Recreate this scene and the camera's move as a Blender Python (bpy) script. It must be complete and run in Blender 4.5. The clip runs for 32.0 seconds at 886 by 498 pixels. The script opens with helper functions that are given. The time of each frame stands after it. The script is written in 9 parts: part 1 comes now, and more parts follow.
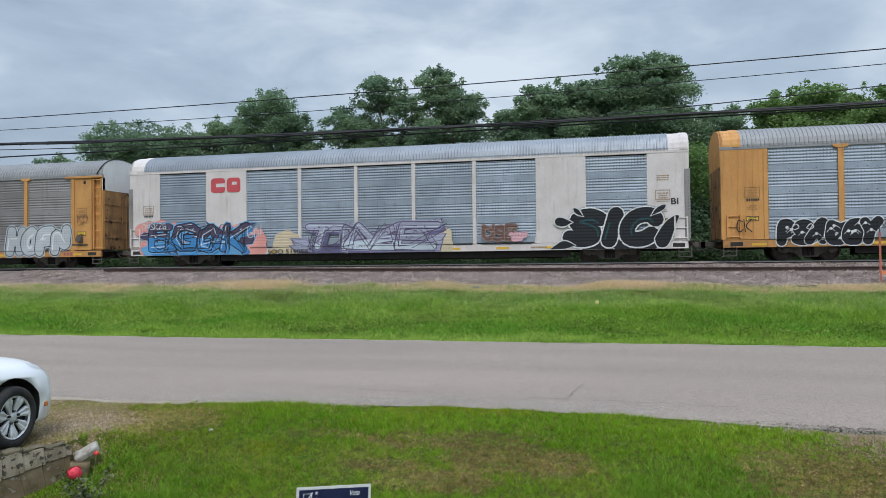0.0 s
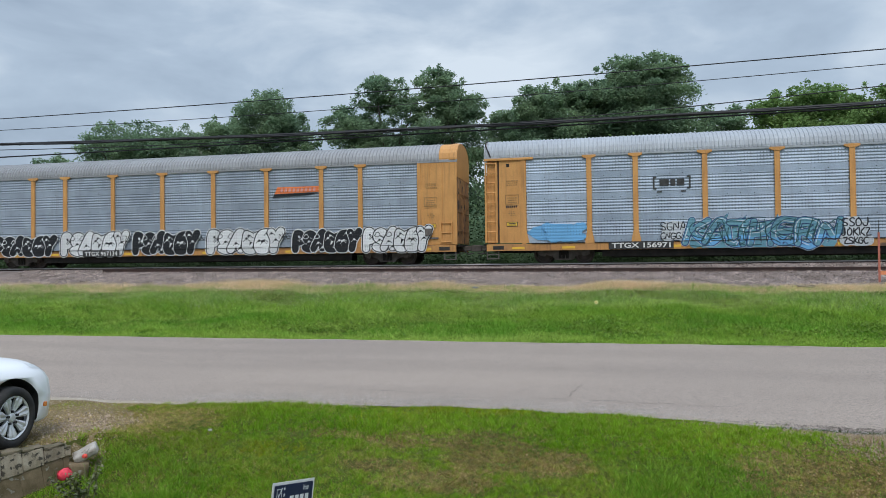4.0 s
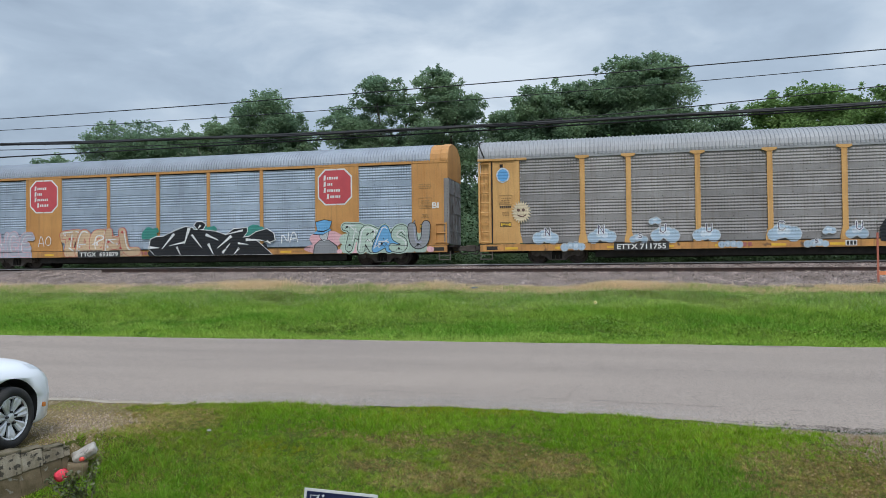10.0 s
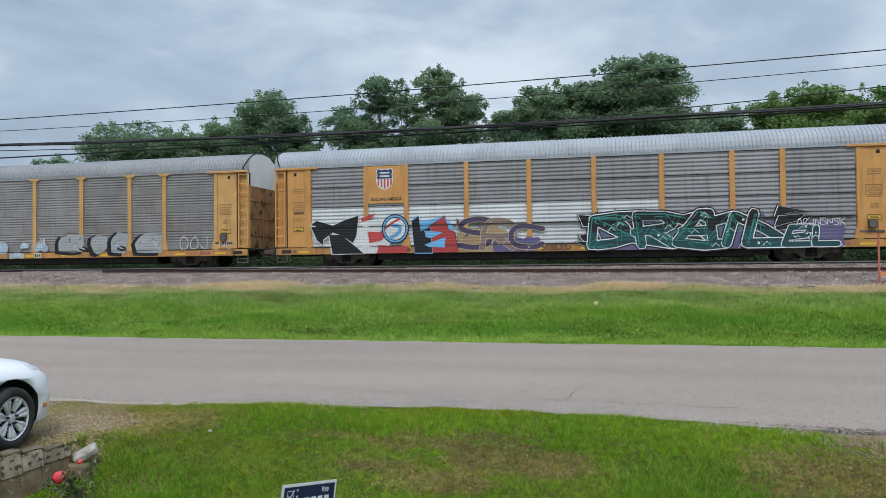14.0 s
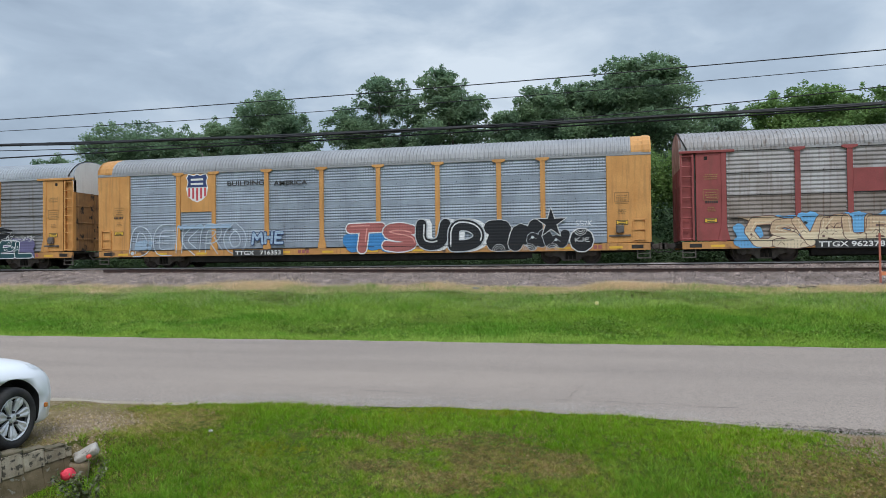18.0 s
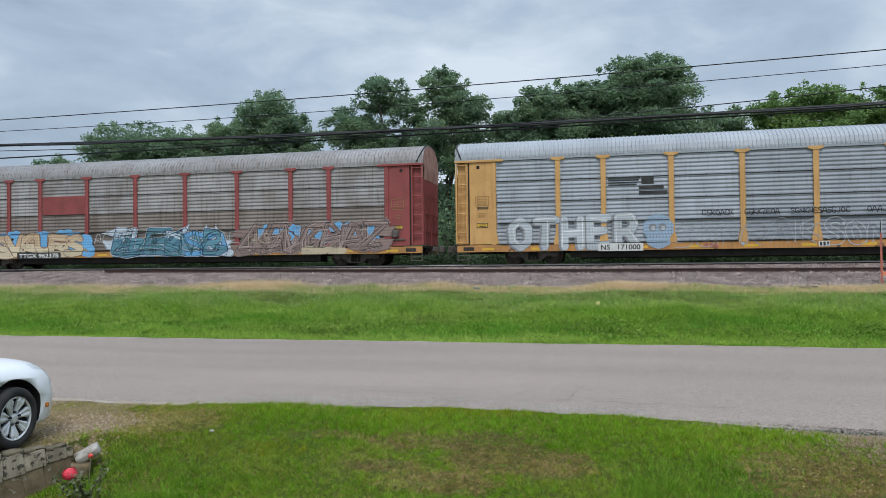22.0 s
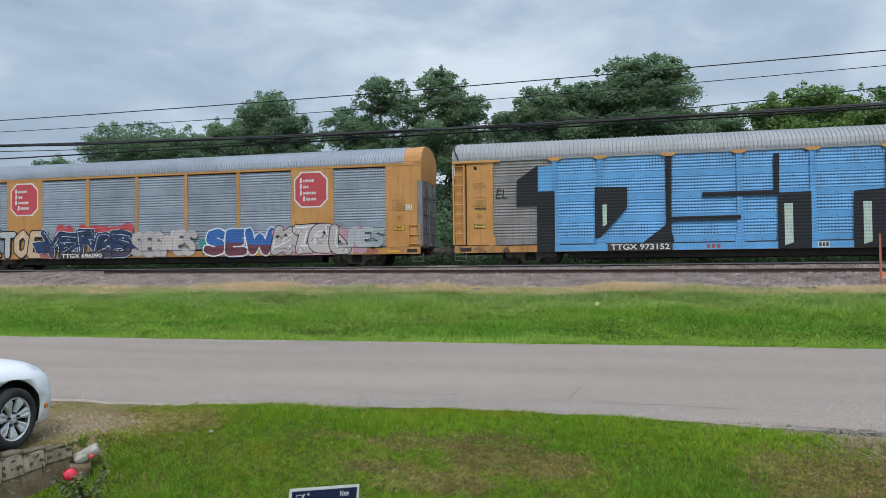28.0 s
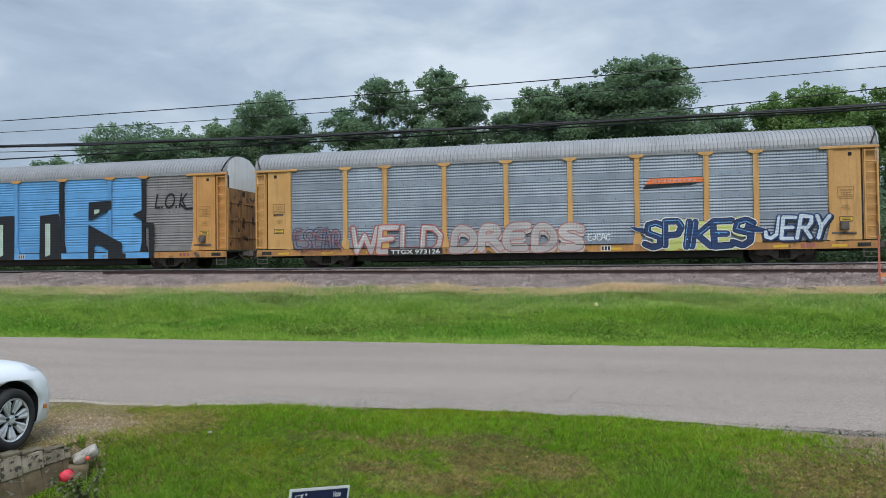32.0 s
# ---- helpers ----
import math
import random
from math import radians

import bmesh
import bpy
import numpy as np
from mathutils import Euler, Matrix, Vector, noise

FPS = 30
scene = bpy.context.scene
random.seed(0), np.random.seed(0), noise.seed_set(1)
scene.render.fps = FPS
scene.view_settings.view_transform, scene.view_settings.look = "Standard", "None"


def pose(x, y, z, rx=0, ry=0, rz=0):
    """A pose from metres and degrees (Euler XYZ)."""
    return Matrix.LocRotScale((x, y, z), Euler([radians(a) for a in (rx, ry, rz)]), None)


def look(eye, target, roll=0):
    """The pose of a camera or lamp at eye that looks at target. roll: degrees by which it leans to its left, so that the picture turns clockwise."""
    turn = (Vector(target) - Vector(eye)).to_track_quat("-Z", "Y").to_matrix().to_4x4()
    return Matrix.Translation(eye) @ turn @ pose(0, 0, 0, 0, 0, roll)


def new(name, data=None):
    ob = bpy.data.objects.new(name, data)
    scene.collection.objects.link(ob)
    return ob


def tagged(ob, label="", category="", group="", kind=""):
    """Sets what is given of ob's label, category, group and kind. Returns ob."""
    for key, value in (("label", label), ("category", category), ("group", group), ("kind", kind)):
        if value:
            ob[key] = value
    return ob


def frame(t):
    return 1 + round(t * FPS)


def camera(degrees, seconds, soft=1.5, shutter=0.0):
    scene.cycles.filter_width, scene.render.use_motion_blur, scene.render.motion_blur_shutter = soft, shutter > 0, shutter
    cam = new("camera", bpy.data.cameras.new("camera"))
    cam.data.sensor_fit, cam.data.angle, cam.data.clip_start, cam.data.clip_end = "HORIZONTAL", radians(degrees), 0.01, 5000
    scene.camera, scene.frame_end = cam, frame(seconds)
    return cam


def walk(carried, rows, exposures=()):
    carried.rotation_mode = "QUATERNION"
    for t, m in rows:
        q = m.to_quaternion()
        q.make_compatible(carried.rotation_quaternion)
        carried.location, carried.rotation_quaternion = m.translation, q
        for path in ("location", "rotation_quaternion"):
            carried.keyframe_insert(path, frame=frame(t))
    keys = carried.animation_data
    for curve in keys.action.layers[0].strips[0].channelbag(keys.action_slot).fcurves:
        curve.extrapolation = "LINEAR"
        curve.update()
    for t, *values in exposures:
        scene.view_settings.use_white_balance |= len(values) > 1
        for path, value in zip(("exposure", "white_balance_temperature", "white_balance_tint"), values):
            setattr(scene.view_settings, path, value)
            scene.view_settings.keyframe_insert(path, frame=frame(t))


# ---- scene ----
cam = camera(64.45, 32.0, soft=0.6)
EYE, ROLL = (0.0, -30.918, 0.151), -0.641
# seconds, turn to the left and tilt upwards in degrees: held by hand, almost still
HELD = (
    (0.0, 12.594, 0.959),
    (0.5, 12.586, 0.959),
    (1.0, 12.515, 0.977),
    (1.5, 12.445, 0.977),
    (2.0, 12.453, 0.977),
    (2.5, 12.489, 0.959),
    (3.0, 12.515, 0.977),
    (3.5, 12.515, 0.977),
    (5.5, 12.586, 0.977),
    (6.0, 12.515, 0.977),
    (6.5, 12.515, 0.977),
    (7.0, 12.515, 0.977),
    (7.5, 12.515, 0.977),
    (8.0, 12.515, 0.977),
    (8.5, 12.559, 0.977),
    (9.0, 12.551, 0.977),
    (9.5, 12.559, 0.977),
    (10.0, 12.454, 0.994),
    (10.5, 12.418, 0.985),
    (11.0, 12.392, 0.977),
    (11.5, 12.445, 1.011),
    (12.0, 12.489, 1.020),
    (12.5, 12.532, 0.977),
    (13.0, 12.515, 0.985),
    (13.5, 12.515, 1.038),
    (14.0, 12.515, 1.038),
    (14.5, 12.541, 1.029),
    (16.5, 12.559, 1.038),
    (17.0, 12.541, 1.038),
    (17.5, 12.568, 1.038),
    (18.0, 12.577, 1.038),
    (18.5, 12.612, 1.038),
    (19.0, 12.665, 1.012),
    (19.5, 12.683, 1.029),
    (20.0, 12.612, 1.038),
    (20.5, 12.621, 1.038),
    (21.0, 12.656, 1.038),
    (21.5, 12.647, 1.038),
    (22.0, 12.656, 1.038),
    (22.5, 12.630, 1.047),
    (23.0, 12.603, 1.038),
    (23.5, 12.594, 1.047),
    (24.0, 12.621, 1.047),
    (24.5, 12.621, 1.038),
    (25.0, 12.630, 1.065),
    (25.5, 12.630, 1.083),
    (27.5, 12.630, 1.091),
    (28.0, 12.603, 1.091),
    (28.5, 12.454, 1.110),
    (29.0, 12.454, 1.110),
    (29.5, 12.454, 1.110),
    (30.0, 12.454, 1.110),
    (30.5, 12.498, 1.127),
    (31.0, 12.489, 1.110),
    (31.5, 12.515, 1.110),
    (32.0, 12.524, 1.144),
)


def aim(turn, tilt):
    a, b = radians(turn), radians(tilt)
    target = Vector(EYE) + Vector((-math.sin(a) * math.cos(b), math.cos(a) * math.cos(b), math.sin(b))) * 20
    return look(EYE, target, ROLL)


walk(cam, [(t, aim(a, b)) for t, a, b in HELD])

# ---- light: an overcast noon sky, one very soft sun behind the cloud ----
ZENITH = 2.3  # how much brighter the deck is overhead
SUN_UP, SUN_TURN = radians(58), radians(200)
world = bpy.data.worlds.new("overcast_sky")
scene.world = world
world.use_nodes = True


def build_sky():
    nt = world.node_tree
    nt.nodes.clear()
    add, link = nt.nodes.new, nt.links.new
    out, bg = add("ShaderNodeOutputWorld"), add("ShaderNodeBackground")
    sky = add("ShaderNodeTexSky")
    sky.sky_type, sky.sun_disc = "NISHITA", False
    sky.sun_elevation, sky.sun_rotation = SUN_UP, SUN_TURN
    sky.air_density, sky.dust_density = 1.4, 3.0
    dim = add("ShaderNodeMix")
    dim.data_type, dim.blend_type = "RGBA", "MULTIPLY"
    dim.inputs["Factor"].default_value = 1.0
    dim.inputs["B"].default_value = (0.10, 0.10, 0.10, 1)
    link(sky.outputs["Color"], dim.inputs["A"])
    coord, mapping = add("ShaderNodeTexCoord"), add("ShaderNodeMapping")
    mapping.inputs["Scale"].default_value = (1.0, 1.0, 2.6)
    mapping.inputs["Location"].default_value = (0.35, 0.1, 0.2)
    mapping.inputs["Rotation"].default_value = (0, 0, radians(20))
    link(coord.outputs["Generated"], mapping.inputs["Vector"])
    big, small = add("ShaderNodeTexNoise"), add("ShaderNodeTexNoise")
    for tex, scale, detail, rough in ((big, 1.6, 5, 0.48), (small, 5.0, 6, 0.55)):
        tex.inputs["Scale"].default_value, tex.inputs["Detail"].default_value = scale, detail
        tex.inputs["Roughness"].default_value = rough
        tex.inputs["Distortion"].default_value = 0.35
        link(mapping.outputs["Vector"], tex.inputs["Vector"])
    both = add("ShaderNodeMix")
    both.data_type = "FLOAT"
    both.inputs["Factor"].default_value = 0.34
    link(big.outputs["Fac"], both.inputs["A"])
    link(small.outputs["Fac"], both.inputs["B"])
    ramp = add("ShaderNodeValToRGB")
    stops = ramp.color_ramp.elements
    stops[0].position, stops[0].color = 0.385, (0.325, 0.415, 0.54, 1)
    stops[1].position, stops[1].color = 0.625, (0.72, 0.82, 0.93, 1)
    mid = stops.new(0.50)
    mid.color = (0.455, 0.565, 0.705, 1)
    link(both.outputs["Result"], ramp.inputs["Fac"])
    # the cloud deck is brighter overhead than near the horizon
    axis, up = add("ShaderNodeSeparateXYZ"), add("ShaderNodeMapRange")
    link(coord.outputs["Generated"], axis.inputs["Vector"])
    up.inputs["From Min"].default_value, up.inputs["From Max"].default_value = 0.36, 1.0
    up.inputs["To Min"].default_value, up.inputs["To Max"].default_value = 1.0, ZENITH
    link(axis.outputs["Z"], up.inputs["Value"])
    mix = add("ShaderNodeMix")
    mix.data_type = "RGBA"
    mix.inputs["Factor"].default_value = 0.9
    link(dim.outputs["Result"], mix.inputs["A"])
    link(ramp.outputs["Color"], mix.inputs["B"])
    link(up.outputs["Result"], bg.inputs["Strength"])
    link(mix.outputs["Result"], bg.inputs["Color"])
    link(bg.outputs["Background"], out.inputs["Surface"])


build_sky()
sun = new("sun", bpy.data.lights.new("sun", "SUN"))
sun.data.energy, sun.data.angle, sun.data.color = 1.7, radians(25), (1.0, 0.97, 0.92)
sun.matrix_world = look((0, -40, 60), (-12, 0, 0))
scene.view_settings.exposure = 0.0


# ---- geometry and material helpers ----
class Geo:
    """Vertices, faces and material slots, gathered before they become one mesh."""

    def __init__(self):
        self.v, self.f, self.m = [], [], []

    def add(self, verts, faces, slot=0):
        n = len(self.v)
        self.v.extend(verts)
        self.f.extend([tuple(i + n for i in face) for face in faces])
        self.m.extend([slot] * len(faces))
        return self

    def box(self, x0, x1, y0, y1, z0, z1, slot=0):
        v = [(x, y, z) for z in (z0, z1) for y in (y0, y1) for x in (x0, x1)]
        return self.add(v, [(0, 2, 3, 1), (4, 5, 7, 6), (0, 1, 5, 4), (2, 6, 7, 3), (0, 4, 6, 2), (1, 3, 7, 5)], slot)

    def rbox(self, x0, x1, y0, y1, z0, z1, b=0.01, slot=0):
        """A box with chamfered edges."""
        bm = bmesh.new()
        bmesh.ops.create_cube(bm, size=1)
        for v in bm.verts:
            v.co = ((x0 + x1) / 2 + v.co.x * (x1 - x0), (y0 + y1) / 2 + v.co.y * (y1 - y0), (z0 + z1) / 2 + v.co.z * (z1 - z0))
        bmesh.ops.bevel(bm, geom=bm.edges[:], offset=b, segments=1, affect="EDGES")
        bm.verts.index_update()
        self.add([tuple(v.co) for v in bm.verts], [tuple(v.index for v in f.verts) for f in bm.faces], slot)
        bm.free()
        return self

    def tube(self, p0, p1, r, n=8, r1=None, slot=0):
        a, b = Vector(p0), Vector(p1)
        q = (b - a).to_track_quat("Z", "Y")
        r1 = r if r1 is None else r1
        v = []
        for p, rad in ((a, r), (b, r1)):
            v += [tuple(p + q @ Vector((rad * math.cos(k * math.tau / n), rad * math.sin(k * math.tau / n), 0))) for k in range(n)]
        f = [(k, (k + 1) % n, n + (k + 1) % n, n + k) for k in range(n)] + [tuple(range(n - 1, -1, -1)), tuple(range(n, 2 * n))]
        return self.add(v, f, slot)

    def lathe_y(self, profile, n=24, centre=(0, 0, 0), slot=0):
        """Turns a profile of (radius, y) round the y axis."""
        cx, cy, cz = centre
        v = [(cx + r * math.cos(k * math.tau / n), cy + y, cz + r * math.sin(k * math.tau / n)) for r, y in profile for k in range(n)]
        f = [(i * n + k, i * n + (k + 1) % n, (i + 1) * n + (k + 1) % n, (i + 1) * n + k) for i in range(len(profile) - 1) for k in range(n)]
        return self.add(v, f, slot)

    def plate(self, points, y, slot=0):
        """A flat polygon of (x, z) corners that faces -y."""
        pts = list(points)
        area = sum(a[0] * b[1] - b[0] * a[1] for a, b in zip(pts, pts[1:] + pts[:1]))
        if area < 0:
            pts.reverse()
        return self.add([(x, y, z) for x, z in pts], [tuple(range(len(pts)))], slot)

    def prism(self, points, y0, y1, slot=0):
        """A solid whose outline of (x, z) corners runs from y0 to y1."""
        pts = list(points)
        if sum(a[0] * b[1] - b[0] * a[1] for a, b in zip(pts, pts[1:] + pts[:1])) < 0:
            pts.reverse()
        n = len(pts)
        v = [(x, y0, z) for x, z in pts] + [(x, y1, z) for x, z in pts]
        f = [tuple(range(n)), tuple(range(2 * n - 1, n - 1, -1))] + [(k, n + k, n + (k + 1) % n, (k + 1) % n) for k in range(n)]
        return self.add(v, f, slot)

    def mesh(self, name, materials, smooth=False):
        me = bpy.data.meshes.new(name)
        me.from_pydata(self.v, [], self.f)
        for m in materials if isinstance(materials, (list, tuple)) else [materials]:
            me.materials.append(m)
        if len(me.materials) > 1:
            me.polygons.foreach_set("material_index", self.m)
        if smooth:
            me.polygons.foreach_set("use_smooth", [True] * len(me.polygons))
        me.update()
        return me


def part(name, geo, material, parent=None, label="", at=None, smooth=False):
    """Links a Geo or a ready mesh as one mesh object under a thing or a part."""
    me = geo.mesh(name, material, smooth) if isinstance(geo, Geo) else geo
    ob = new(name, me)
    if parent is not None:
        ob.parent = parent
    if at is not None:
        ob.matrix_basis = at
    if label:
        tagged(ob, label)
    return ob


def thing(name, label, category, at, group="", kind=""):
    ob = new(name)
    ob.empty_display_size = 0.3
    ob.matrix_basis = at
    return tagged(ob, label, category, group, kind)


def tri_mesh(name, verts, faces, material):
    """A large mesh from numpy arrays: vertices (n, 3) and faces (m, k)."""
    me = bpy.data.meshes.new(name)
    k = faces.shape[1]
    me.vertices.add(len(verts))
    me.vertices.foreach_set("co", np.ascontiguousarray(verts, dtype=np.float32).ravel())
    me.loops.add(faces.size)
    me.loops.foreach_set("vertex_index", np.ascontiguousarray(faces, dtype=np.int32).ravel())
    me.polygons.add(len(faces))
    me.polygons.foreach_set("loop_start", np.arange(0, faces.size, k, dtype=np.int32))
    me.materials.append(material)
    me.update(calc_edges=True)
    me.validate()
    return me


def mat(name, col, col2=None, rough=0.6, metal=0.0, scale=3.0, fine=40.0, bump=0.15, spread=0.06, fleck=None, streak=0.0, island=False, stretch=(1, 1, 1), gloss=0.35, leafy=0.0, grit=0.22):
    """A surface of two colours in soft patches, with fine grain, relief, and a little difference from object to object."""
    m = bpy.data.materials.new(name)
    m.use_nodes = True
    nt = m.node_tree
    add, link = nt.nodes.new, nt.links.new
    bsdf = nt.nodes["Principled BSDF"]
    coord, mp = add("ShaderNodeTexCoord"), add("ShaderNodeMapping")
    mp.inputs["Scale"].default_value = stretch
    # every object takes its patches from another part of the pattern
    place, far_off = add("ShaderNodeVectorMath"), add("ShaderNodeVectorMath")
    place.operation, far_off.operation = "ADD", "SCALE"
    far_off.inputs[0].default_value = (41, 23, 17)
    link(add("ShaderNodeObjectInfo").outputs["Random"], far_off.inputs["Scale"])
    link(coord.outputs["Object"], place.inputs[0])
    link(far_off.outputs["Vector"], place.inputs[1])
    spot = place.outputs["Vector"]
    link(spot, mp.inputs["Vector"])
    a, b = add("ShaderNodeTexNoise"), add("ShaderNodeTexNoise")
    a.inputs["Scale"].default_value, a.inputs["Detail"].default_value = scale, 5
    b.inputs["Scale"].default_value, b.inputs["Detail"].default_value = fine, 3
    link(mp.outputs["Vector"], a.inputs["Vector"])
    link(coord.outputs["Object"], b.inputs["Vector"])
    ramp = add("ShaderNodeValToRGB")
    ramp.color_ramp.elements[0].position, ramp.color_ramp.elements[1].position = 0.35, 0.65
    ramp.color_ramp.elements[0].color = (*col, 1)
    ramp.color_ramp.elements[1].color = (*(col2 or tuple(c * 0.8 for c in col)), 1)
    link(a.outputs["Fac"], ramp.inputs["Fac"])
    grain = add("ShaderNodeMapRange")
    grain.inputs["To Min"].default_value, grain.inputs["To Max"].default_value = 1 - grit, 1 + grit
    link(b.outputs["Fac"], grain.inputs["Value"])
    if island:
        src = add("ShaderNodeNewGeometry").outputs["Random Per Island"]
    else:
        src = add("ShaderNodeObjectInfo").outputs["Random"]
    rnd = add("ShaderNodeMapRange")
    rnd.inputs["To Min"].default_value, rnd.inputs["To Max"].default_value = 1 - spread, 1 + spread
    link(src, rnd.inputs["Value"])
    mul = add("ShaderNodeMath")
    mul.operation = "MULTIPLY"
    link(grain.outputs["Result"], mul.inputs[0])
    link(rnd.outputs["Result"], mul.inputs[1])
    tint = add("ShaderNodeVectorMath")
    tint.operation = "SCALE"
    link(ramp.outputs["Color"], tint.inputs[0])
    link(mul.outputs["Value"], tint.inputs["Scale"])
    last = tint.outputs["Vector"]
    if streak:
        s = add("ShaderNodeTexNoise")
        sm = add("ShaderNodeMapping")
        sm.inputs["Scale"].default_value = (5.0, 5.0, 0.35)
        link(spot, sm.inputs["Vector"])
        link(sm.outputs["Vector"], s.inputs["Vector"])
        s.inputs["Scale"].default_value, s.inputs["Detail"].default_value = 1.6, 6
        sr = add("ShaderNodeMapRange")
        sr.inputs["From Min"].default_value, sr.inputs["From Max"].default_value = 0.52, 0.75
        sr.inputs["To Max"].default_value = streak
        link(s.outputs["Fac"], sr.inputs["Value"])
        mx = add("ShaderNodeMix")
        mx.data_type = "RGBA"
        mx.inputs["B"].default_value = (0.12, 0.075, 0.05, 1)
        link(sr.outputs["Result"], mx.inputs["Factor"])
        link(last, mx.inputs["A"])
        last = mx.outputs["Result"]
    if fleck:
        fl, thresh, size = fleck
        n = add("ShaderNodeTexNoise")
        n.inputs["Scale"].default_value, n.inputs["Detail"].default_value = size, 8
        link(spot, n.inputs["Vector"])
        fr = add("ShaderNodeMapRange")
        fr.inputs["From Min"].default_value, fr.inputs["From Max"].default_value = thresh, thresh + 0.06
        link(n.outputs["Fac"], fr.inputs["Value"])
        mx = add("ShaderNodeMix")
        mx.data_type = "RGBA"
        mx.inputs["B"].default_value = (*fl, 1)
        link(fr.outputs["Result"], mx.inputs["Factor"])
        link(last, mx.inputs["A"])
        last = mx.outputs["Result"]
    link(last, bsdf.inputs["Base Color"])
    bsdf.inputs["Roughness"].default_value, bsdf.inputs["Metallic"].default_value = rough, metal
    bsdf.inputs["Specular IOR Level"].default_value = gloss
    if leafy:
        thin, both = add("ShaderNodeBsdfTranslucent"), add("ShaderNodeMixShader")
        both.inputs["Fac"].default_value = leafy
        link(last, thin.inputs["Color"])
        link(bsdf.outputs["BSDF"], both.inputs[1])
        link(thin.outputs["BSDF"], both.inputs[2])
        link(both.outputs["Shader"], nt.nodes["Material Output"].inputs["Surface"])
    if bump:
        bp = add("ShaderNodeBump")
        bp.inputs["Strength"].default_value, bp.inputs["Distance"].default_value = bump, 0.01
        link(b.outputs["Fac"], bp.inputs["Height"])
        link(bp.outputs["Normal"], bsdf.inputs["Normal"])
    return m


def sheet_mat(name, col, dark, plaid=0.5, metal=0.75, rough=0.42, streak=0.25):
    """Weathered ribbed sheet: rows of small punched holes that read as a plaid, with dirt between."""
    m = mat(name, col, dark, rough, metal, 0.9, 30, 0.08, 0.10, None, streak)
    nt = m.node_tree
    add, link = nt.nodes.new, nt.links.new
    bsdf = nt.nodes["Principled BSDF"]
    src = bsdf.inputs["Base Color"].links[0].from_socket
    coord = add("ShaderNodeTexCoord")
    sep = add("ShaderNodeSeparateXYZ")
    link(coord.outputs["Object"], sep.inputs["Vector"])

    def band(axis, pitch, lo):
        k = add("ShaderNodeMath")
        k.operation = "MULTIPLY"
        k.inputs[1].default_value = math.tau / pitch
        link(sep.outputs[axis], k.inputs[0])
        s = add("ShaderNodeMath")
        s.operation = "SINE"
        link(k.outputs["Value"], s.inputs[0])
        r = add("ShaderNodeMapRange")
        r.inputs["From Min"].default_value, r.inputs["From Max"].default_value = lo, 1.0
        link(s.outputs["Value"], r.inputs["Value"])
        return r.outputs["Result"]

    holes = add("ShaderNodeMath")
    holes.operation = "MULTIPLY"
    link(band("X", 0.125, 0.0), holes.inputs[0])
    link(band("Z", 0.135, -0.9), holes.inputs[1])
    soft = add("ShaderNodeTexNoise")
    soft.inputs["Scale"].default_value = 2.2
    link(coord.outputs["Object"], soft.inputs["Vector"])
    amt = add("ShaderNodeMath")
    amt.operation = "MULTIPLY"
    patch = add("ShaderNodeMapRange")
    patch.inputs["From Min"].default_value, patch.inputs["From Max"].default_value = 0.38, 0.68
    soft.inputs["Detail"].default_value = 3
    link(soft.outputs["Fac"], patch.inputs["Value"])
    link(holes.outputs["Value"], amt.inputs[0])
    link(patch.outputs["Result"], amt.inputs[1])
    lim = add("ShaderNodeMath")
    lim.operation = "MULTIPLY"
    lim.inputs[1].default_value = plaid * 2
    lim.use_clamp = True
    link(amt.outputs["Value"], lim.inputs[0])
    mx = add("ShaderNodeMix")
    mx.data_type = "RGBA"
    mx.inputs["B"].default_value = (0.05, 0.055, 0.06, 1)
    wrap, ribs, on = add("ShaderNodeMath"), add("ShaderNodeMath"), add("ShaderNodeMath")
    wrap.operation, ribs.operation, on.operation = "WRAP", "GREATER_THAN", "MULTIPLY"
    wrap.inputs[1].default_value, wrap.inputs[2].default_value = 1.822, 0.9
    ribs.inputs[1].default_value = 1.17
    link(sep.outputs["Z"], wrap.inputs[0])
    link(wrap.outputs["Value"], ribs.inputs[0])
    link(lim.outputs["Value"], on.inputs[0])
    link(ribs.outputs["Value"], on.inputs[1])
    link(on.outputs["Value"], mx.inputs["Factor"])
    link(src, mx.inputs["A"])
    link(mx.outputs["Result"], bsdf.inputs["Base Color"])
    return m


